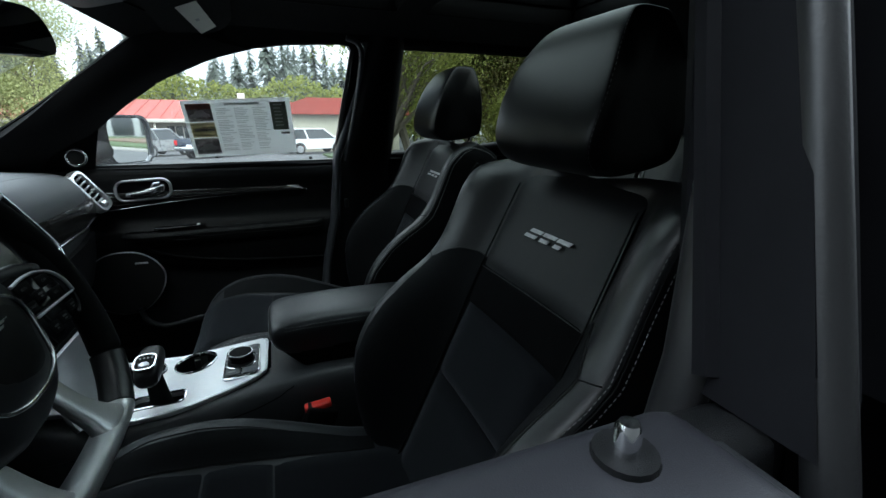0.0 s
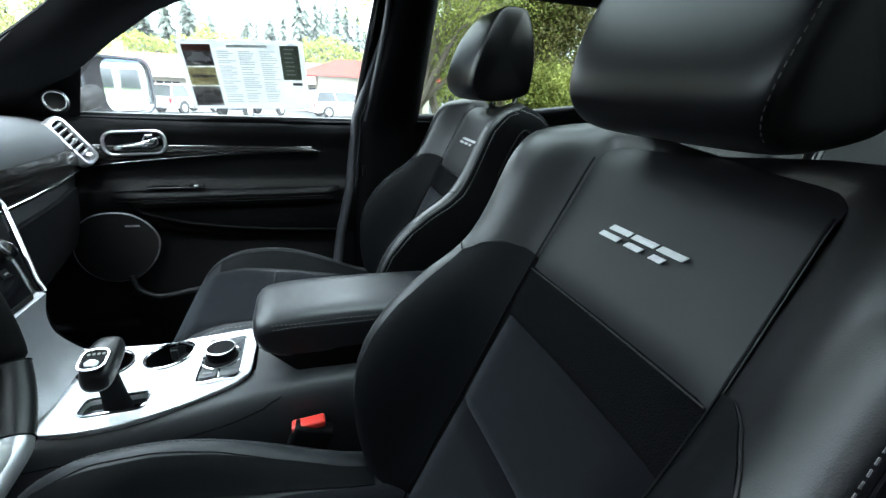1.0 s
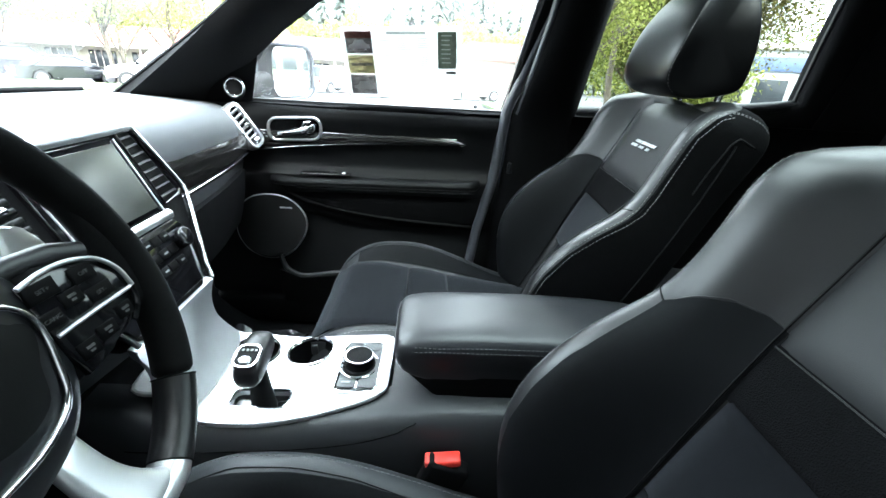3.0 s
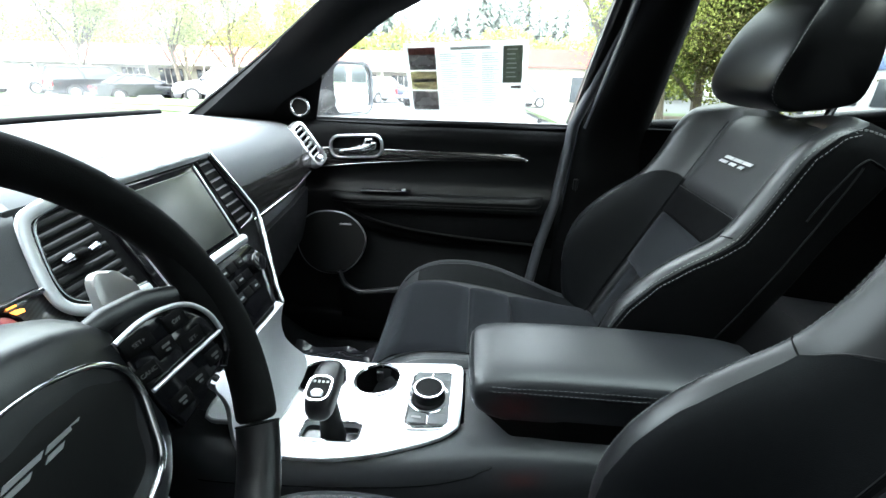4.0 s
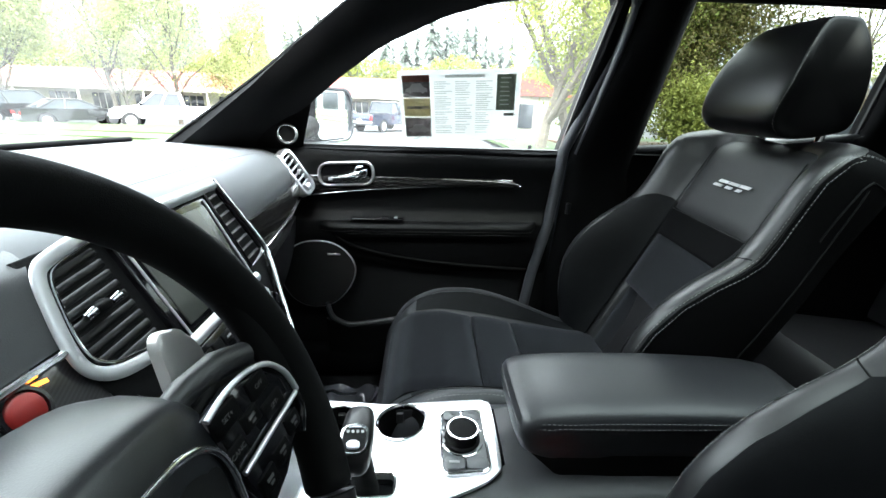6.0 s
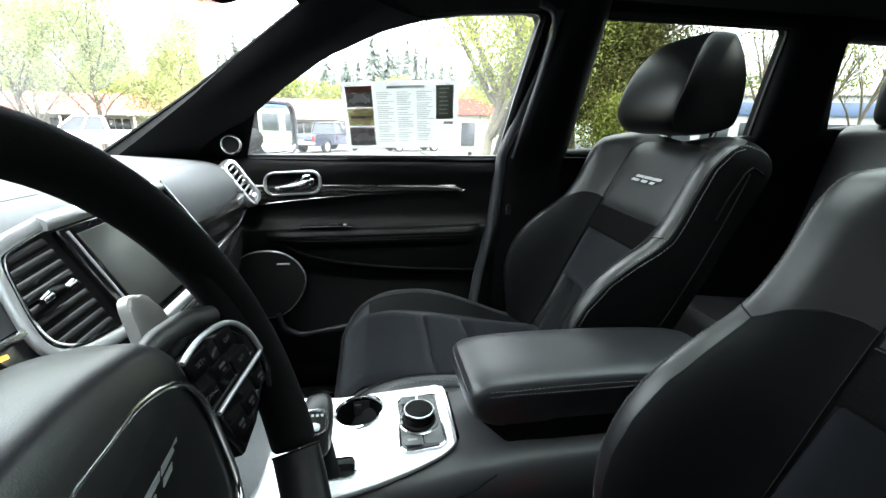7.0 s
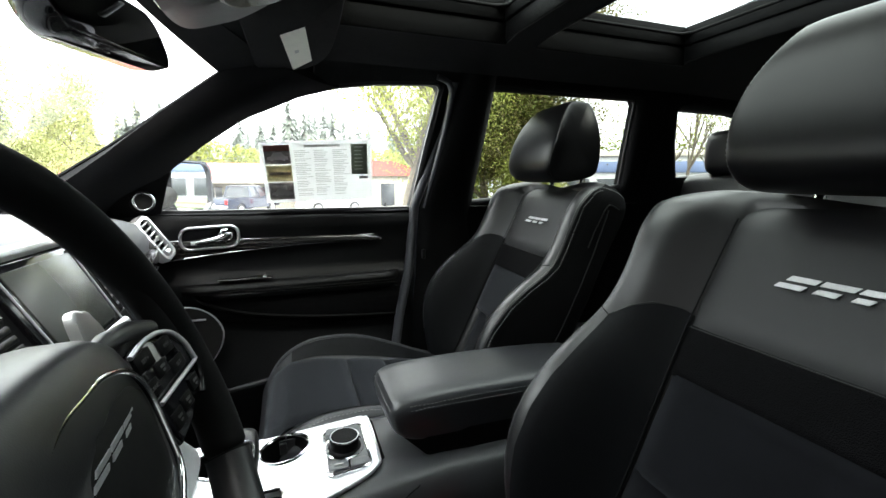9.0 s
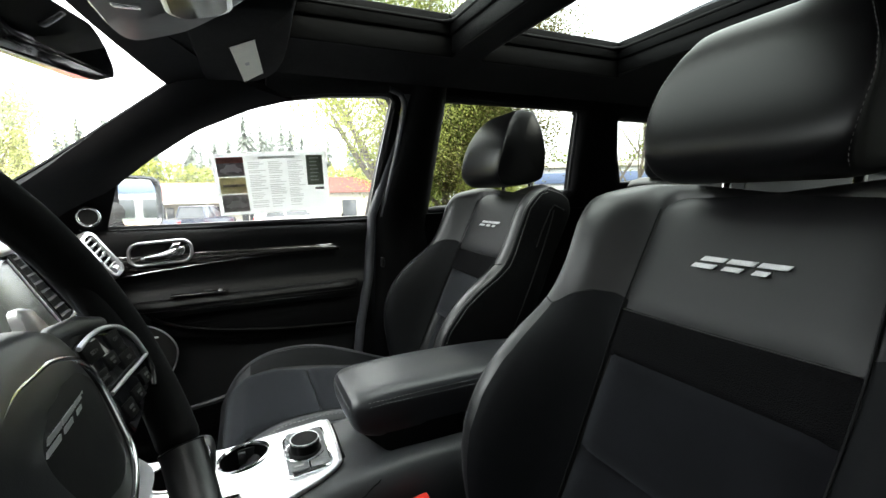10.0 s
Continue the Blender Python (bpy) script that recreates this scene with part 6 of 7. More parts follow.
part("mirror_case", loft([[mm @ Vector((x, v * k, u * k)) for u, v in mo] for x, k in ((-0.040, 0.55), (-0.030, 0.88), (-0.010, 1.0), (0.008, 1.0))]), GLOSS, mirror, "gloss black mirror housing")
part("mirror_glass", prism(rounded(0.064, 0.236, 0.027), lambda u, v, w: mm @ Vector((0.0085 + w, v, u)), 0.001), DARK_MIRROR, mirror, "mirror glass", smooth=False)
part("mirror_stem", tube([mm @ Vector((-0.03, 0.0, 0.02)), (-0.735, 0.0, 1.43), (-0.775, 0.0, 1.475)], [0.014, 0.018, 0.022], 12), PLASTIC_DARK, mirror)
part("sensor_cover", box((-0.80, 0.0, 1.475), (0.11, 0.09, 0.05), 0.015, 3, pose(0, 0, 0, 0, -34, 0)), PLASTIC_DARK, mirror)
grab = thing("grab_handle", "black folding grab handle on the roof rail", "grab handle")
part("grip", tube(spline([(-0.33, 0.505, 1.553), (-0.325, 0.500, 1.532), (-0.30, 0.498, 1.526), (-0.20, 0.498, 1.532), (-0.175, 0.500, 1.540), (-0.17, 0.505, 1.558)], 20), 0.009, 8), PLASTIC_DARK, grab)
for x in (-0.335, -0.165):
    part("mount", box((x, 0.508, 1.556), (0.03, 0.02, 0.018), 0.005), PLASTIC_DARK, grab)
cap = thing("lamp_cap", "small round grey cap in the headliner", "cap")
part("disc", loft([[(-0.262 + r * math.cos(a), 0.445 + r * 0.8 * math.sin(a), 1.555 + z) for a in [2 * math.pi * k / 20 for k in range(20)]] for r, z in ((0.018, 0.006), (0.018, -0.002), (0.014, -0.005))]), SATIN, cap)

# ---- the paper on the glass ----
paper = thing("window_sticker", "white printed price sheet fixed inside the side glass", "price sheet")


def on_paper(u, v, w=0.0):
    x = lerp((0, 1), (-0.566, -0.263), u) + 0.012 * v
    z = lerp((0, 1), (1.328, 1.345), u) - v * lerp((0, 1), (0.165, 0.172), u)
    return Vector((x, glass_y(z) - 0.008 - 0.010 * (1 - v) * math.sin(u * 3.0) - w, z))


def print_rect(name, u0, u1, v0, v1, material, w=0.0008, label=""):
    return part(name, sheet(lambda a, b: on_paper(u0 + (u1 - u0) * a, v0 + (v1 - v0) * b, w), 8, 4, 0.0004), material, paper, label)


print_rect("sheet", 0, 1, 0, 1, SHEET_PAPER, 0.0, "white paper sheet")
print_rect("photo", 0.035, 0.255, 0.06, 0.36, PAPER_DARK, label="small dark printed photograph")
print_rect("photo", 0.035, 0.255, 0.66, 0.95, PAPER_DARK, label="small dark printed photograph")
print_rect("tan_field", 0.035, 0.255, 0.38, 0.64, PAPER_TAN, label="tan printed block")
print_rect("green_field", 0.80, 0.955, 0.07, 0.56, PAPER_GREEN, label="dark green printed block")
print_rect("small_mark", 0.87, 0.955, 0.60, 0.64, PAPER_DARK)
print_rect("heading", 0.38, 0.70, 0.065, 0.105, PAPER_GREY, 0.0012)
CAR = [(0.0, 0.80), (0.02, 0.52), (0.20, 0.42), (0.32, 0.08), (0.70, 0.05), (0.84, 0.40), (0.98, 0.48), (1.0, 0.80), (0.86, 0.82), (0.80, 0.98), (0.70, 0.82), (0.30, 0.82), (0.22, 0.98), (0.13, 0.82)]
for v0, v1, tone in ((0.16, 0.32, PAPER_PALE), (0.75, 0.90, PAPER_GREY)):
    part("car_picture", prism([(0.055 + 0.18 * a, v0 + (v1 - v0) * c) for a, c in CAR], lambda u, v, w: on_paper(u, v, 0.0016 + w), 0.0002), tone, paper, "small printed picture of a car", smooth=False)
print_rect("photo_sky", 0.035, 0.255, 0.06, 0.15, PAPER_RED, 0.0012)
rng = random.Random(4)
for c0, c1 in ((0.29, 0.44), (0.46, 0.61), (0.63, 0.78)):
    v = 0.15
    while v < 0.90:
        print_rect("line_of_print", c0, c0 + (c1 - c0) * rng.uniform(0.55, 1.0), v, v + 0.012, PAPER_GREY, 0.0012)
        v += rng.choice((0.028, 0.03, 0.045))
for k in range(7):
    print_rect("line_of_print", 0.83, 0.83 + 0.10 * rng.uniform(0.6, 1), 0.11 + 0.06 * k, 0.125 + 0.06 * k, PAPER, 0.0014)
print_rect("line_of_print", 0.06, 0.24, 0.49, 0.53, PAPER_DARK, 0.0014)

# ---- outside mirror ----
om = thing("door_mirror", "dark door mirror with a large rounded glass outside the window", "mirror")
mo2 = rounded(0.172, 0.262, 0.045)
mm2 = Matrix.Translation((-0.818, 1.005, 1.205)) @ pose(0, 0, 0, 0, 0, -26)
part("case", loft([[mm2 @ Vector((x, v * k, u * k)) for u, v in mo2] for x, k in ((-0.11, 0.45), (-0.09, 0.75), (-0.05, 0.93), (0.0, 1.0), (0.012, 1.0), (0.012, 0.93), (0.0, 0.91))], True, False), PAINT, om, "dark painted mirror case")
part("glass", prism([(u * 0.88, v * 0.68 + 0.034) for u, v in mo2], lambda u, v, w: mm2 @ Vector((w, v, u)), 0.003), MIRROR, om, "mirror glass", smooth=False)
part("inner_case", prism([(u * 0.93, v * 0.93) for u, v in mo2], lambda u, v, w: mm2 @ Vector((-0.004 + w, v, u)), 0.003), FRAME_BLACK, om, "dark recess round the glass", smooth=False)
part("arm", tube([(-0.86, 0.72, 1.16), (-0.85, 0.80, 1.165), (-0.84, 0.88, 1.18)], [0.03, 0.028, 0.03], 12), PLASTIC_DARK, om)

# folded plastic in the footwell
bag = thing("floor_mat_wrapper", "crumpled clear plastic wrapper on the black footwell mat", "wrapper")
bm = sheet(lambda u, v: (-0.86 + 0.34 * u, 0.20 + 0.32 * v, 0.50 + 0.035 * noise.noise((u * 7, v * 7, 0.3)) + 0.03), 34, 30, 0.001)
part("film", bm, node_mat("crumpled_film", (0.03, 0.03, 0.035), 0.12, var=0.2, vscale=20), bag, smooth=True)


# ---- outside ----
ASPHALT = node_mat("asphalt", (0.050, 0.050, 0.053), 0.9, var=0.25, vscale=3, bump=0.4, bscale=80)
GRASS_MAT = node_mat("spring_grass", (0.024, 0.050, 0.007), 0.9, var=0.35, vscale=4, second=(0.036, 0.064, 0.010), bump=0.6, bscale=60)
CONCRETE = node_mat("kerb_concrete", (0.32, 0.31, 0.29), 0.9, var=0.2, vscale=8, bump=0.3, bscale=60)
MULCH = node_mat("brown_mulch", (0.10, 0.06, 0.035), 0.95, var=0.5, vscale=12, bump=0.6, bscale=40)
BARK = node_mat("grey_bark", (0.11, 0.095, 0.075), 0.95, var=0.4, vscale=14, bump=0.8, bscale=30)
ROOF_RED = node_mat("faded_red_roof", (0.26, 0.048, 0.036), 0.8, var=0.2, vscale=2)
WALL_BEIGE = node_mat("beige_siding", (0.36, 0.35, 0.28), 0.8, var=0.12, vscale=3)
FASCIA = node_mat("white_fascia", (0.52, 0.49, 0.44), 0.6, var=0.06, vscale=3)
DARK_GLASS = node_mat("dark_window", (0.03, 0.035, 0.04), 0.1, var=0.3, vscale=2)
BLUE_BAND = node_mat("blue_sign_band", (0.10, 0.14, 0.25), 0.5, var=0.1, vscale=2)
GREY_WALL = node_mat("grey_panel_wall", (0.40, 0.41, 0.42), 0.7, var=0.1, vscale=2)
TYRE = node_mat("tyre_rubber", (0.02, 0.02, 0.02), 0.85, var=0.2, vscale=20)
ALLOY = node_mat("alloy_rim", (0.5, 0.5, 0.52), 0.3, 0.8, var=0.1)
WHITE_PAINT = node_mat("white_car_paint", (0.72, 0.73, 0.74), 0.25, var=0.03, coat=0.6)
BLUE_PAINT = node_mat("blue_car_paint", (0.010, 0.018, 0.045), 0.25, 0.3, var=0.08, coat=0.8)
BLACK_PAINT = node_mat("black_car_paint", (0.012, 0.013, 0.015), 0.2, var=0.1, coat=0.8)
SILVER_PAINT = node_mat("silver_car_paint", (0.45, 0.46, 0.48), 0.28, 0.5, var=0.05, coat=0.6)
TAIL_RED = node_mat("red_lamp_lens", (0.45, 0.01, 0.01), 0.2, var=0.1)
HEAD_LENS = node_mat("clear_lamp_lens", (0.7, 0.72, 0.74), 0.15, var=0.1)


def leaf_mat(name, a, b):
    m = node_mat(name, a, 0.7, var=0.3, vscale=3, second=b, spec=0.3)
    n, l = m.node_tree.nodes, m.node_tree.links
    g = n.new("ShaderNodeNewGeometry")
    r = n.new("ShaderNodeValToRGB")
    r.color_ramp.elements[0].color, r.color_ramp.elements[1].color = (*[c * 0.7 for c in a], 1), (*[c * 1.25 for c in b], 1)
    # whole boughs differ in hue as well as single leaves
    tc, bough, lift, mul = n.new("ShaderNodeTexCoord"), n.new("ShaderNodeTexNoise"), n.new("ShaderNodeMapRange"), n.new("ShaderNodeMath")
    bough.inputs["Scale"].default_value = 0.9
    lift.inputs["From Min"].default_value, lift.inputs["From Max"].default_value, lift.inputs["To Max"].default_value = 0.36, 0.66, 0.6
    mul.operation, mul.inputs[1].default_value = "MULTIPLY_ADD", 0.42
    l.new(tc.outputs["Object"], bough.inputs["Vector"])
    l.new(bough.outputs[0], lift.inputs["Value"])
    l.new(g.outputs["Random Per Island"], mul.inputs[0])
    l.new(lift.outputs[0], mul.inputs[2])
    l.new(mul.outputs[0], r.inputs[0])
    l.new(r.outputs[0], n["Principled BSDF"].inputs["Base Color"])
    n["Principled BSDF"].inputs["Subsurface Weight"].default_value = 0.0
    t = n.new("ShaderNodeBsdfTranslucent")
    l.new(r.outputs[0], t.inputs["Color"])
    mix = n.new("ShaderNodeMixShader")
    mix.inputs[0].default_value = 0.4
    l.new(n["Principled BSDF"].outputs[0], mix.inputs[1])
    l.new(t.outputs[0], mix.inputs[2])
    l.new(mix.outputs[0], n["Material Output"].inputs["Surface"])
    return m


LEAF_LIGHT = leaf_mat("young_leaves", (0.14, 0.17, 0.036), (0.24, 0.255, 0.065))
LEAF_MID = leaf_mat("green_leaves", (0.055, 0.092, 0.017), (0.14, 0.165, 0.031))
LEAF_DARK = leaf_mat("dark_leaves", (0.052, 0.060, 0.017), (0.115, 0.100, 0.032))
# Fir needles lightened so that distance haze sits in their colour.
HAZED_NEEDLE = leaf_mat("hazed_conifer_needles", (0.13, 0.155, 0.135), (0.20, 0.225, 0.195))
# Opening leaves, paled beyond their own green for the haze over them.
LEAF_PALE = leaf_mat("haze_paled_opening_leaves", (0.24, 0.27, 0.12), (0.38, 0.40, 0.18))

SLOPE = 0.033


def ground_z(y):
    """The car park falls away gently on the passenger's side."""
    return -SLOPE * y


def pydata(name, verts, faces, material, parent=None, label="", smooth=False):
    me = bpy.data.meshes.new(name)
    me.from_pydata(verts, [], faces)
    me.materials.append(material)
    if smooth:
        for f in me.polygons:
            f.use_smooth = True
    ob = new(name, me)
    if parent is not None:
        ob.parent = parent
    if label:
        tagged(ob, label)
    return ob


ground = pydata("ground", [(-900, -900, ground_z(-900) * 0.02 - 0.0), (900, -900, ground_z(-900) * 0.02), (900, -1, 0.033), (-900, -1, 0.033), (900, 900, ground_z(900)), (-900, 900, ground_z(900))],
                [(0, 1, 2, 3), (3, 2, 4, 5)], ASPHALT)
tagged(ground, "grey asphalt car park", "ground", kind="structure")


def strip(name, label, x0, x1, y0, y1, h, material, nx=30, ny=6, wob=0.3):
    ob = part(name, sheet(lambda u, v: (x0 + (x1 - x0) * u, y0 + (y1 - y0) * v + wob * noise.noise((u * 9, v, 1)), ground_z(y0 + (y1 - y0) * v) + h + 0.05 * noise.noise((u * 20, v * 5, 2))), nx, ny, 0.12), material)
    tagged(ob, label, "ground", kind="structure")
    return ob


strip("ground_lawn", "bright green grass strip beside the car park", -75, 1.5, 13.9, 16.6, 0.10, GRASS_MAT)
strip("ground_lawn_corner", "bright green grass at the corner of the car park", -75, -7.2, 9.6, 13.6, 0.09, GRASS_MAT)
strip("ground_lawn_far", "bright green grass bank under the trees", 2.4, 60, 12.5, 26, 0.12, GRASS_MAT)
strip("ground_bed", "brown mulch bed under the trees", 5, 40, 15.2, 20.5, 0.20, MULCH)
strip("ground_lawn_wide", "broad bright green lawn before the parked cars", -75, -9.5, 17.0, 23.2, 0.10, GRASS_MAT, ny=12)
for nm, x0, x1, y in (("kerb", -7.0, 1.5, 13.7), ("kerb", -75, -7.0, 9.4), ("kerb", -9.3, 1.5, 16.8), ("kerb", 2.2, 60, 12.3)):
    k = part(nm, box(((x0 + x1) / 2, y, ground_z(y) + 0.05), (x1 - x0, 0.18, 0.20), 0.03), CONCRETE)
    tagged(k, "pale concrete kerb edging the grass", "kerb", kind="structure")


# trees
def tree(name, label, x, y, height, spread, seed, leaf, leaves, size, trunk=0.16, lean=(0, 0), start=0.28, limbs=7, clump=0.5):
    r = random.Random(seed)
    base = Vector((x, y, ground_z(y) - 0.05))
    t = thing(name, label, "tree")
    bm = bmesh.new()
    tips = []

    def grow(p, d, length, rad, depth):
        pts, rads = [p.copy()], [rad]
        n = 5
        for k in range(n):
            d = (d + Vector((r.uniform(-1, 1), r.uniform(-1, 1), r.uniform(-0.3, 0.6))) * 0.16).normalized()
            p = p + d * (length / n)
            pts.append(p.copy())
            rads.append(rad * (1 - 0.6 * (k + 1) / n))
        tube(pts, rads, 6 if depth < 2 else 4, bm=bm)
        if depth >= 2:
            tips.extend(pts[2:])
        if depth < 3:
            for _ in range(limbs if depth == 0 else 4):
                k = r.randint(2, n) if depth else r.randint(max(1, int(start * n)), n)
                a = r.uniform(0, 2 * math.pi)
                out = Vector((math.cos(a) * spread, math.sin(a) * spread, r.uniform(0.25, 0.9) * height * 0.5)).normalized()
                grow(pts[k], (d * 0.4 + out).normalized(), length * r.uniform(0.42, 0.62), rads[k] * 0.62, depth + 1)
    grow(base, Vector((lean[0], lean[1], 1)).normalized(), height * 0.62, trunk, 0)
    part("trunk", bm, BARK, t, "grey bark trunk and limbs")
    verts, faces = [], []
    for _ in range(leaves):
        c = r.choice(tips) + Vector((r.gauss(0, 1), r.gauss(0, 1), r.gauss(0, 0.8))) * clump
        u = Vector((r.gauss(0, 1), r.gauss(0, 1), r.gauss(0, 1))).normalized()
        v = u.cross(Vector((r.gauss(0, 1), r.gauss(0, 1), r.gauss(0, 1)))).normalized()
        s = size * r.uniform(0.6, 1.4)
        i = len(verts)
        verts += [c - u * s, c + v * s * 0.5, c + u * s, c - v * s * 0.5]
        faces.append((i, i + 1, i + 2, i + 3))
    pydata("crown", verts, faces, leaf, t, "loose crown of small leaves")
    return t


def conifer(name, label, x, y, height, radius, seed):
    r = random.Random(seed)
    b = Vector((x, y, ground_z(y)))
    t = thing(name, label, "tree", "distant conifers")
    part("trunk", tube([b, b + Vector((0, 0, height))], [0.22, 0.02], 6), HAZED_NEEDLE, t)
    verts, faces = [], []
    n = 640
    for k in range(n):
        f = 0.10 + 0.90 * (k / n) ** 0.85
        z = height * f
        rr = radius * (1 - f) ** 0.75 * r.uniform(0.45, 1.25) + 0.15
        a = r.uniform(0, 2 * math.pi)
        d, q = Vector((math.cos(a), math.sin(a), 0)), Vector((-math.sin(a), math.cos(a), 0))
        droop = r.uniform(-0.1, 0.6)
        for sg in range(2):
            w = rr * r.uniform(0.13, 0.25)
            p0 = b + Vector((0, 0, z)) + d * rr * sg / 2
            p1 = b + Vector((0, 0, z - rr * droop * (sg + 1) / 2)) + d * rr * (sg + 1) / 2
            i = len(verts)
            verts += [p0 - q * w * (1 - sg * 0.3), p0 + q * w * (1 - sg * 0.3), p1 + q * w * 0.5, p1 - q * w * 0.5]
            faces.append((i, i + 1, i + 2, i + 3))
    pydata("crown", verts, faces, HAZED_NEEDLE, t)
    return t


tree("young_tree", "slender tree with pale yellow-green spring leaves by the lot", 4.6, 15.0, 12.0, 3.2, 3, LEAF_LIGHT, 15000, 0.05, 0.17, (-0.18, 0.05), 0.35, 8, 0.45)
tree("young_tree", "second slender tree with pale spring leaves", 6.6, 17.0, 13.5, 2.7, 8, LEAF_LIGHT, 11000, 0.05, 0.14, (0.02, 0.0), 0.4, 8, 0.45)
for i, (x, y, h) in enumerate(((10.0, 18.0, 9.2), (9.2, 19.8, 8.0))):
    tree("broadleaf_tree", "large dense dark green tree behind the parked car", x, y, h, 3.6, 20 + i, LEAF_MID if i else LEAF_DARK, 85000, 0.062, 0.24, (0, 0), 0.05, 16, 0.85)
tree("shrub", "low bright green shrub at the edge of the bed", 9.2, 15.5, 2.6, 2.2, 31, LEAF_LIGHT, 12000, 0.065, 0.06, (0, 0), 0.0, 10, 0.4)
for i, (x, y, h) in enumerate(((20.5, 20.0, 10.0), (24.0, 21.0, 11.0), (28.0, 22.0, 10.0), (34.0, 22.0, 11.0))):
    tree("bare_tree", "tall thin tree with sparse opening buds", x, y, h, 1.8, 40 + i, LEAF_LIGHT, 2500, 0.07, 0.13, (0, 0), 0.2, 12, 0.4)
for i, (x, y, h, n) in enumerate(((-27.0, 29.0, 12.0, 15000), (-21.0, 30.0, 12.0, 7000), (-17.5, 31.0, 11.0, 7000), (-33.0, 27.0, 10.0, 12000), (-13.5, 33.0, 8.5, 10000), (-38.0, 33.0, 13.0, 12000), (-46.0, 30.0, 13.0, 12000), (-24.0, 36.0, 13.0, 9000), (-56.0, 30.0, 12.0, 10000))):
    tree("roadside_tree", "spring tree with pale green leaves behind parked cars", x, y, h, 4.2, 60 + i, LEAF_PALE, int(n * 2.6), 0.075, 0.15, (0, 0), 0.22, 9, 0.85)
tree("young_tree", "spreading tree with a stout trunk beside the lawn", 3.5, 15.0, 9.0, 3.9, 77, LEAF_LIGHT, 30000, 0.050, 0.20, (0.03, 0.02), 0.15, 14, 0.6)
rr = random.Random(9)
for i in range(74):
    x = -92 + 1.9 * i + rr.uniform(-1.3, 1.3)
    tall = 0.5 + 0.5 * math.sin(x * 0.16 + 0.6) * math.cos(x * 0.05)
    conifer("conifer", "distant fir tree on the hill with haze in its colour", x, 104 + rr.uniform(-8, 14), 15 + 10 * tall + rr.uniform(-3, 3), rr.uniform(3.2, 5.2), 100 + i)


def woods(name, label, x0, x1, y, h0, h1, leaf, n, seed):
    """A far belt of trees: many loose clumps of leaves over an uneven outline."""
    r = random.Random(seed)
    verts, faces = [], []
    for _ in range(n):
        x = r.uniform(x0, x1)
        top = h0 + (h1 - h0) * (0.5 + 0.5 * noise.noise((x * 0.12, seed, 0))) + 1.5 * noise.noise((x * 0.6, seed, 4))
        c = Vector((x, y + r.uniform(-3, 3), ground_z(y) + top * r.random() ** 0.6))
        u = Vector((r.gauss(0, 1), r.gauss(0, 1), r.gauss(0, 1))).normalized()
        v = u.cross(Vector((r.gauss(0, 1), r.gauss(0, 1), r.gauss(0, 1)))).normalized()
        s = r.uniform(0.14, 0.36)
        i = len(verts)
        verts += [c - u * s, c + v * s * 0.6, c + u * s, c - v * s * 0.6]
        faces.append((i, i + 1, i + 2, i + 3))
    ob = pydata(name, verts, faces, leaf)
    return tagged(ob, label, "woods", kind="stuff")


woods("woods", "far belt of fresh green trees behind the building", -150, 40, 80, 6.5, 12.5, LEAF_LIGHT, 56000, 5)
woods("woods", "far dark wooded hill", -150, 60, 120, 9.0, 15.0, LEAF_DARK, 26000, 6)
woods("woods", "far trees beyond the grey building", 25, 150, 60, 7.0, 13.0, LEAF_MID, 16000, 7)


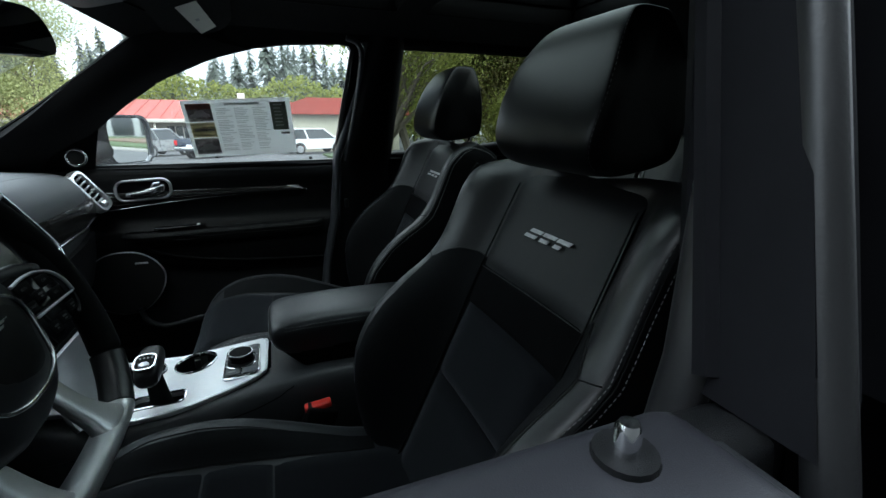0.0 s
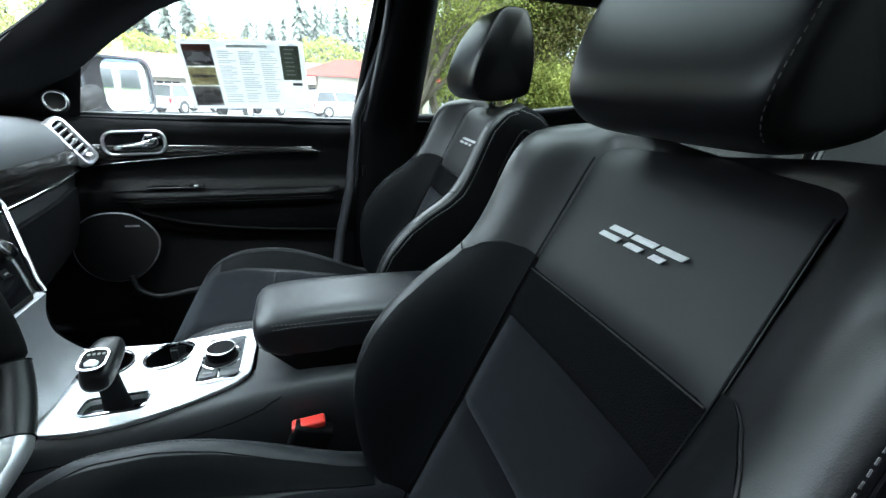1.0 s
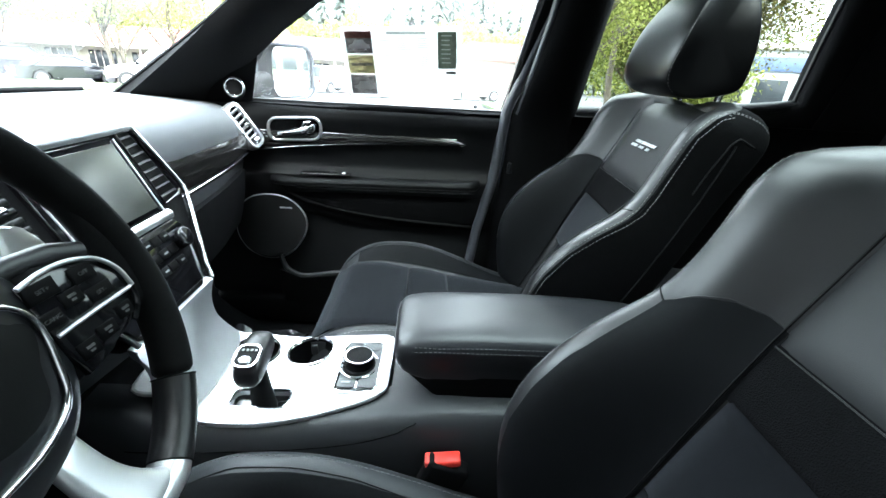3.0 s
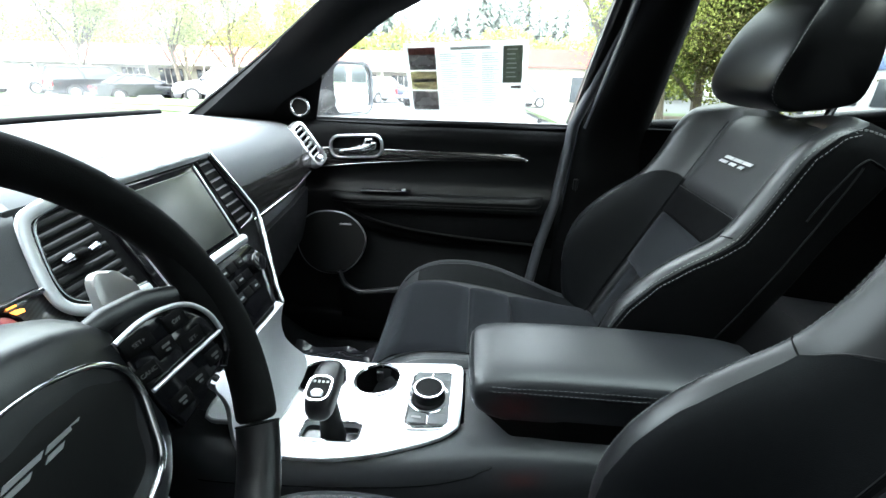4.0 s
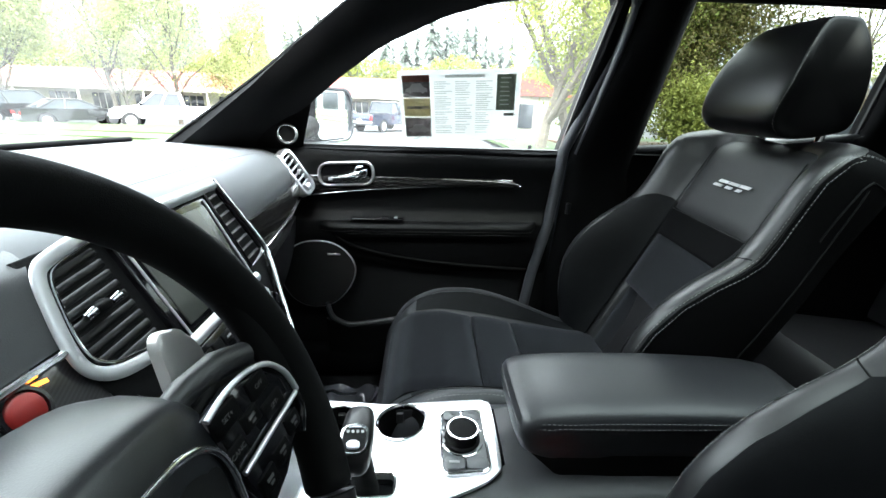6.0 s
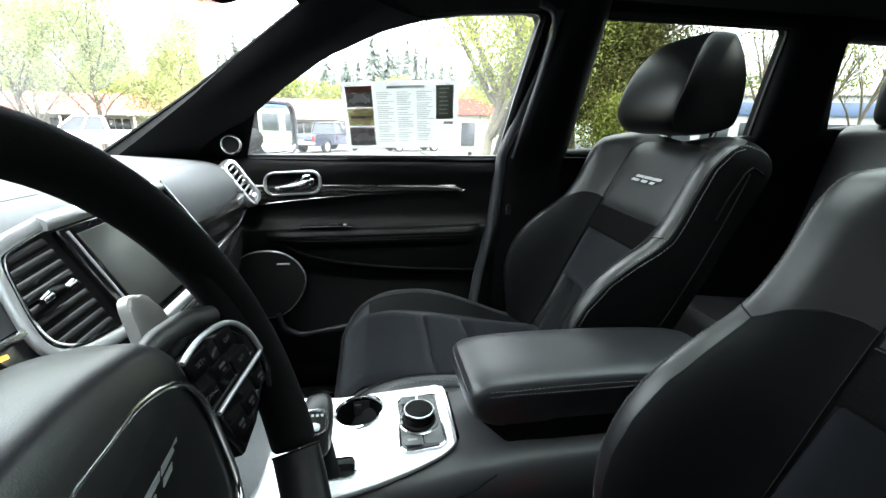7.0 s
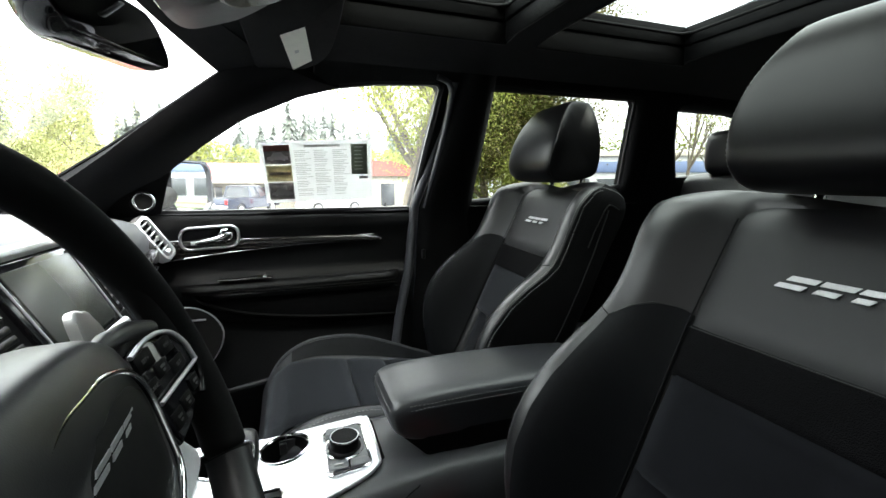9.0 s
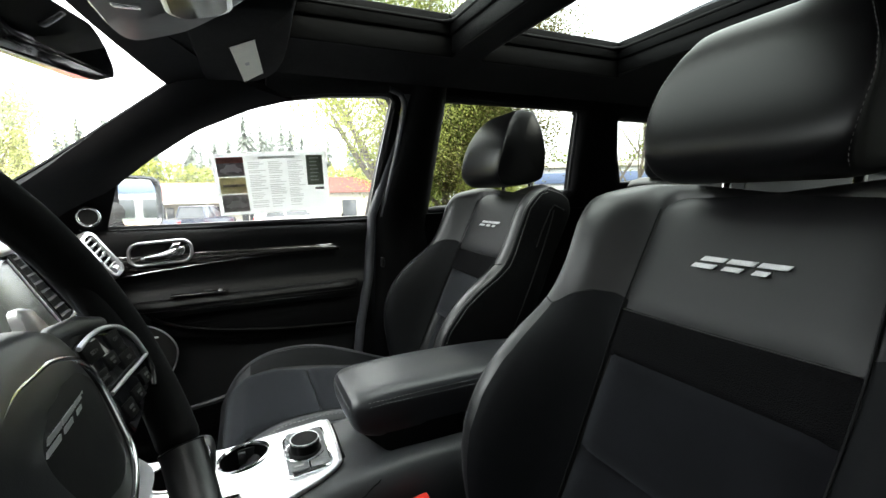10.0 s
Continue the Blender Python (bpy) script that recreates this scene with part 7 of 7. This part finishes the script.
# buildings
def long_building():
    b = thing("long_building", "long low beige building with a faded red metal roof", "building")
    x0, x1, y0, y1 = -75.0, 9.0, 47.0, 60.0
    g = ground_z(y0)
    part("wall", box(((x0 + x1) / 2, (y0 + y1) / 2, g + 1.35), (x1 - x0, y1 - y0, 2.8), 0.02), WALL_BEIGE, b)
    part("fascia", box(((x0 + x1) / 2, y0 - 1.55, g + 2.70), (x1 - x0 + 3.2, 0.12, 0.30), 0.02), FASCIA, b, "pale fascia board")
    e, rz, ez = 1.6, g + 4.75, g + 2.84
    vs = [(x0 - e, y0 - e, ez), (x1 + e, y0 - e, ez), (x1 + e, y1 + e, ez), (x0 - e, y1 + e, ez), (x0 + 6, (y0 + y1) / 2, rz), (x1 - 6, (y0 + y1) / 2, rz)]
    pydata("roof", vs, [(0, 1, 5, 4), (1, 2, 5), (2, 3, 4, 5), (3, 0, 4), (3, 2, 1, 0)], ROOF_RED, b, "faded red roof")
    for k in range(70):
        xx = x0 + 5 + k * 1.1
        if xx < x1 - 5:
            part("roof_seam", tube([(xx, y0 - e, ez + 0.02), (xx, (y0 + y1) / 2, rz + 0.02)], 0.05, 4), ROOF_RED, b)
    for k in range(20):
        w = part("window", box((x0 + 4 + k * 4.2, y0 - 0.03, g + 1.45), (2.6, 0.10, 1.5), 0.02), DARK_GLASS, b)
        for d in (-0.65, 0, 0.65):
            part("mullion", box((x0 + 4 + k * 4.2 + d, y0 - 0.10, g + 1.45), (0.07, 0.06, 1.5), 0), FASCIA, w)
    for k in range(14):
        part("post", box((x0 + 3 + k * 6.2, y0 - 1.4, g + 1.35), (0.16, 0.16, 2.6), 0.01), FASCIA, b)
    for k in range(2):
        part("vent_stack", box((-17 + 14 * k, y0 + 5.4, rz + 0.1), (0.7, 0.7, 1.3), 0.03), FASCIA, b)
    part("wing_roof", prism([(-2.0, 0), (10.5, 0), (7.0, 1.25), (1.5, 1.25)], lambda u, v, w: (u + 1.0, 36.0 + w, ground_z(36) + 2.9 + v), 8.0), ROOF_RED, b, "faded red wing roof")
    part("wing_wall", box((5.5, 40.0, ground_z(36) + 1.4), (9.0, 7.0, 3.0), 0.02), WALL_BEIGE, b)
    part("wing_window", box((7.6, 36.42, ground_z(36) + 1.3), (1.2, 0.1, 1.9), 0.02), DARK_GLASS, b)
    return b


long_building()
gb = thing("grey_building", "grey panelled building with a blue band under its roof", "building")
gm = Matrix.Translation((46, 34, ground_z(34))) @ pose(0, 0, 0, 0, 0, -32)
part("wall", box((0, 0, 2.4), (46, 12, 5.2), 0.05), GREY_WALL, gb).matrix_basis = gm
part("band", box((0, -6.1, 3.9), (46.2, 0.2, 1.1), 0.02), BLUE_BAND, gb, "blue band").matrix_basis = gm
part("parapet", box((0, 0, 5.25), (46.6, 12.6, 0.5), 0.03), FASCIA, gb).matrix_basis = gm
for k in range(14):
    part("window", box((-20 + 3 * k, -6.05, 1.7), (2.2, 0.12, 2.0), 0.02), DARK_GLASS, gb).matrix_basis = gm


# vehicles
def vehicle(name, label, kind, paint, at):
    """x forward, wheels on the ground; kind gives the outline."""
    v = thing(name, label, "vehicle", at=at)
    L, W, H = {"pickup": (5.8, 2.0, 1.92), "suv": (4.8, 1.9, 1.78), "sedan": (4.75, 1.86, 1.40)}[kind]
    belt = {"pickup": 1.20, "suv": 1.08, "sedan": 0.92}[kind]
    low = {"pickup": 0.52, "suv": 0.35, "sedan": 0.25}[kind]
    hood = {"pickup": 1.15, "suv": 1.0, "sedan": 0.82}[kind]
    R = {"pickup": 0.42, "suv": 0.38, "sedan": 0.34}[kind]
    front, rear = L * 0.5 - 0.95, -L * 0.5 + (1.25 if kind == "pickup" else 0.95)

    def arch(cx):
        return [(cx + (R + 0.07) * math.cos(a), R + (R + 0.07) * math.sin(a)) for a in [math.pi * (1 - k / 8) for k in range(9)]]
    out = [(-L / 2, low + 0.15), (-L / 2 + 0.05, low)] + [(x, max(low, z)) for x, z in arch(rear)] + [(x, max(low, z)) for x, z in arch(front)] + \
          [(L / 2 - 0.05, low), (L / 2, low + 0.2), (L / 2 - 0.04, hood - 0.22), (L / 2 - 0.25, hood - 0.05), (L / 2 - 1.25, belt), (-L / 2 + 0.06, belt if kind != "sedan" else belt - 0.03), (-L / 2, belt - 0.15)]
    body = part("body", prism(out, lambda a, b, w: (a, -W / 2 + w, b), W, 0.05, 3), paint, v)
    c0, c1 = {"pickup": (-0.55, 1.55), "suv": (-L / 2 + 0.05, 1.35), "sedan": (-L / 2 + 0.65, 1.0)}[kind]
    r0, r1 = {"pickup": (-0.40, 0.75), "suv": (-L / 2 + 0.35, 0.55), "sedan": (-0.95, 0.15)}[kind]
    part("cabin_glass", loft([[(c0, -W / 2 + 0.06, belt), (c1, -W / 2 + 0.06, belt), (c1, W / 2 - 0.06, belt), (c0, W / 2 - 0.06, belt)], [(r0, -W / 2 + 0.24, H - 0.06), (r1, -W / 2 + 0.24, H - 0.06), (r1, W / 2 - 0.24, H - 0.06), (r0, W / 2 - 0.24, H - 0.06)]]), DARK_GLASS, v, "dark cabin windows", smooth=False)
    part("roof", box(((r0 + r1) / 2, 0, H - 0.03), (r1 - r0 + 0.12, W - 0.42, 0.07), 0.03, 3), paint, v)
    for sg in (1, -1):
        yb, yt = sg * (W / 2 - 0.055), sg * (W / 2 - 0.235)
        for f in ((0.0, 0.42, 1.0) if kind != "pickup" else (0.0, 0.5, 1.0)):
            part("pillar", tube([(c0 + (c1 - c0) * f, yb, belt), (r0 + (r1 - r0) * f, yt, H - 0.05)], 0.05, 6), paint, v)
        for cx in (front, rear):
            wheel2 = part("tyre", loft([[(cx + r * math.cos(a), sg * yy, R + r * math.sin(a)) for a in [2 * math.pi * k / 24 for k in range(24)]] for r, yy in ((R * 0.9, W / 2 - 0.25), (R, W / 2 - 0.2), (R, W / 2 - 0.03), (R * 0.88, W / 2))]), TYRE, v)
            part("rim", loft([[(cx + r * math.cos(a), sg * yy, R + r * math.sin(a)) for a in [2 * math.pi * k / 20 for k in range(20)]] for r, yy in ((R * 0.66, W / 2 + 0.002), (R * 0.5, W / 2 + 0.008), (R * 0.15, W / 2 + 0.012))]), ALLOY, wheel2)
        part("tail_lamp", box((-L / 2 + 0.02, sg * (W / 2 - 0.14), belt - 0.22), (0.10, 0.18, 0.28 if kind != "sedan" else 0.16), 0.02), TAIL_RED, v)
        part("headlamp", box((L / 2 - 0.10, sg * (W / 2 - 0.22), hood - 0.26), (0.14, 0.34, 0.16), 0.03), HEAD_LENS, v)
        part("wing_mirror", box((c1 - 0.15, sg * (W / 2 + 0.08), belt + 0.08), (0.12, 0.2, 0.16), 0.04), PLASTIC_DARK if kind == "pickup" else paint, v)
    part("front_bumper", box((L / 2 - 0.02, 0, low + 0.16), (0.16, W - 0.06, 0.22), 0.05, 3), CHROME if kind == "pickup" else paint, v)
    part("grille", box((L / 2 - 0.01, 0, hood - 0.30), (0.08, W * 0.55, 0.26), 0.03), PLASTIC_DARK, v)
    part("rear_bumper", box((-L / 2 - 0.01, 0, low + 0.14), (0.16, W - 0.06, 0.20), 0.05, 3), CHROME if kind == "pickup" else paint, v)
    part("number_plate", box((-L / 2 - 0.075, 0, low + 0.30), (0.03, 0.32, 0.15), 0.005), PAPER, v)
    if kind == "pickup":
        part("bed_floor", box((-L / 2 + 1.15, 0, belt + 0.002), (2.0, W - 0.35, 0.02), 0), PLASTIC_DARK, v)
    return v


def park(x, y, turn):
    return Matrix.Translation((x, y, ground_z(y))) @ pose(0, 0, 0, 0, 0, turn)


vehicle("pickup_truck", "dark blue pickup truck parked with its tailgate out", "pickup", BLUE_PAINT, park(-3.4, 30.5, 62))
vehicle("pickup_truck", "white pickup truck parked nose out", "pickup", WHITE_PAINT, park(-15.0, 25.8, 205))
vehicle("parked_suv", "silver sport utility car parked beside the building", "suv", SILVER_PAINT, park(-7.6, 33.5, 62))
vehicle("parked_suv", "black sport utility car parked in a row", "suv", BLACK_PAINT, park(-23.6, 26.0, 60))
vehicle("parked_car", "black coupe parked in a row", "sedan", BLACK_PAINT, park(-19.6, 24.6, 52))
vehicle("parked_suv", "white sport utility car parked in a row", "suv", WHITE_PAINT, park(-30.5, 27.5, 20))
vehicle("parked_suv", "white sport utility car parked near the wing", "suv", WHITE_PAINT, park(2.5, 33.0, 20))
vehicle("parked_car", "dark grey car parked under the trees", "sedan", BLACK_PAINT, park(19.5, 33.0, 170))

# the wheels that carry the car itself
own = thing("road_wheels", "black wheels under the car's own body", "wheel")
for x in (-1.45, 1.45):
    for s in (1, -1):
        part("tyre", loft([[(x + r * math.cos(a), s * yy, 0.38 + ground_z(0) + r * math.sin(a)) for a in [2 * math.pi * k / 28 for k in range(28)]] for r, yy in ((0.34, 0.62), (0.38, 0.66), (0.38, 0.86), (0.33, 0.89))]), TYRE, own)

# plain unseen wall added to close the driver's side and block its light
close = part("wall_light_block", box((-1.0, -2.15, 2.1), (30.0, 0.3, 4.6), 0.02), node_mat("unseen_dark_wall", (0.10, 0.10, 0.095), 0.9, var=0.25, vscale=2, bump=0.3, bscale=20))
tagged(close, "plain dark wall added unseen to shade the driver's side", "wall", kind="structure")
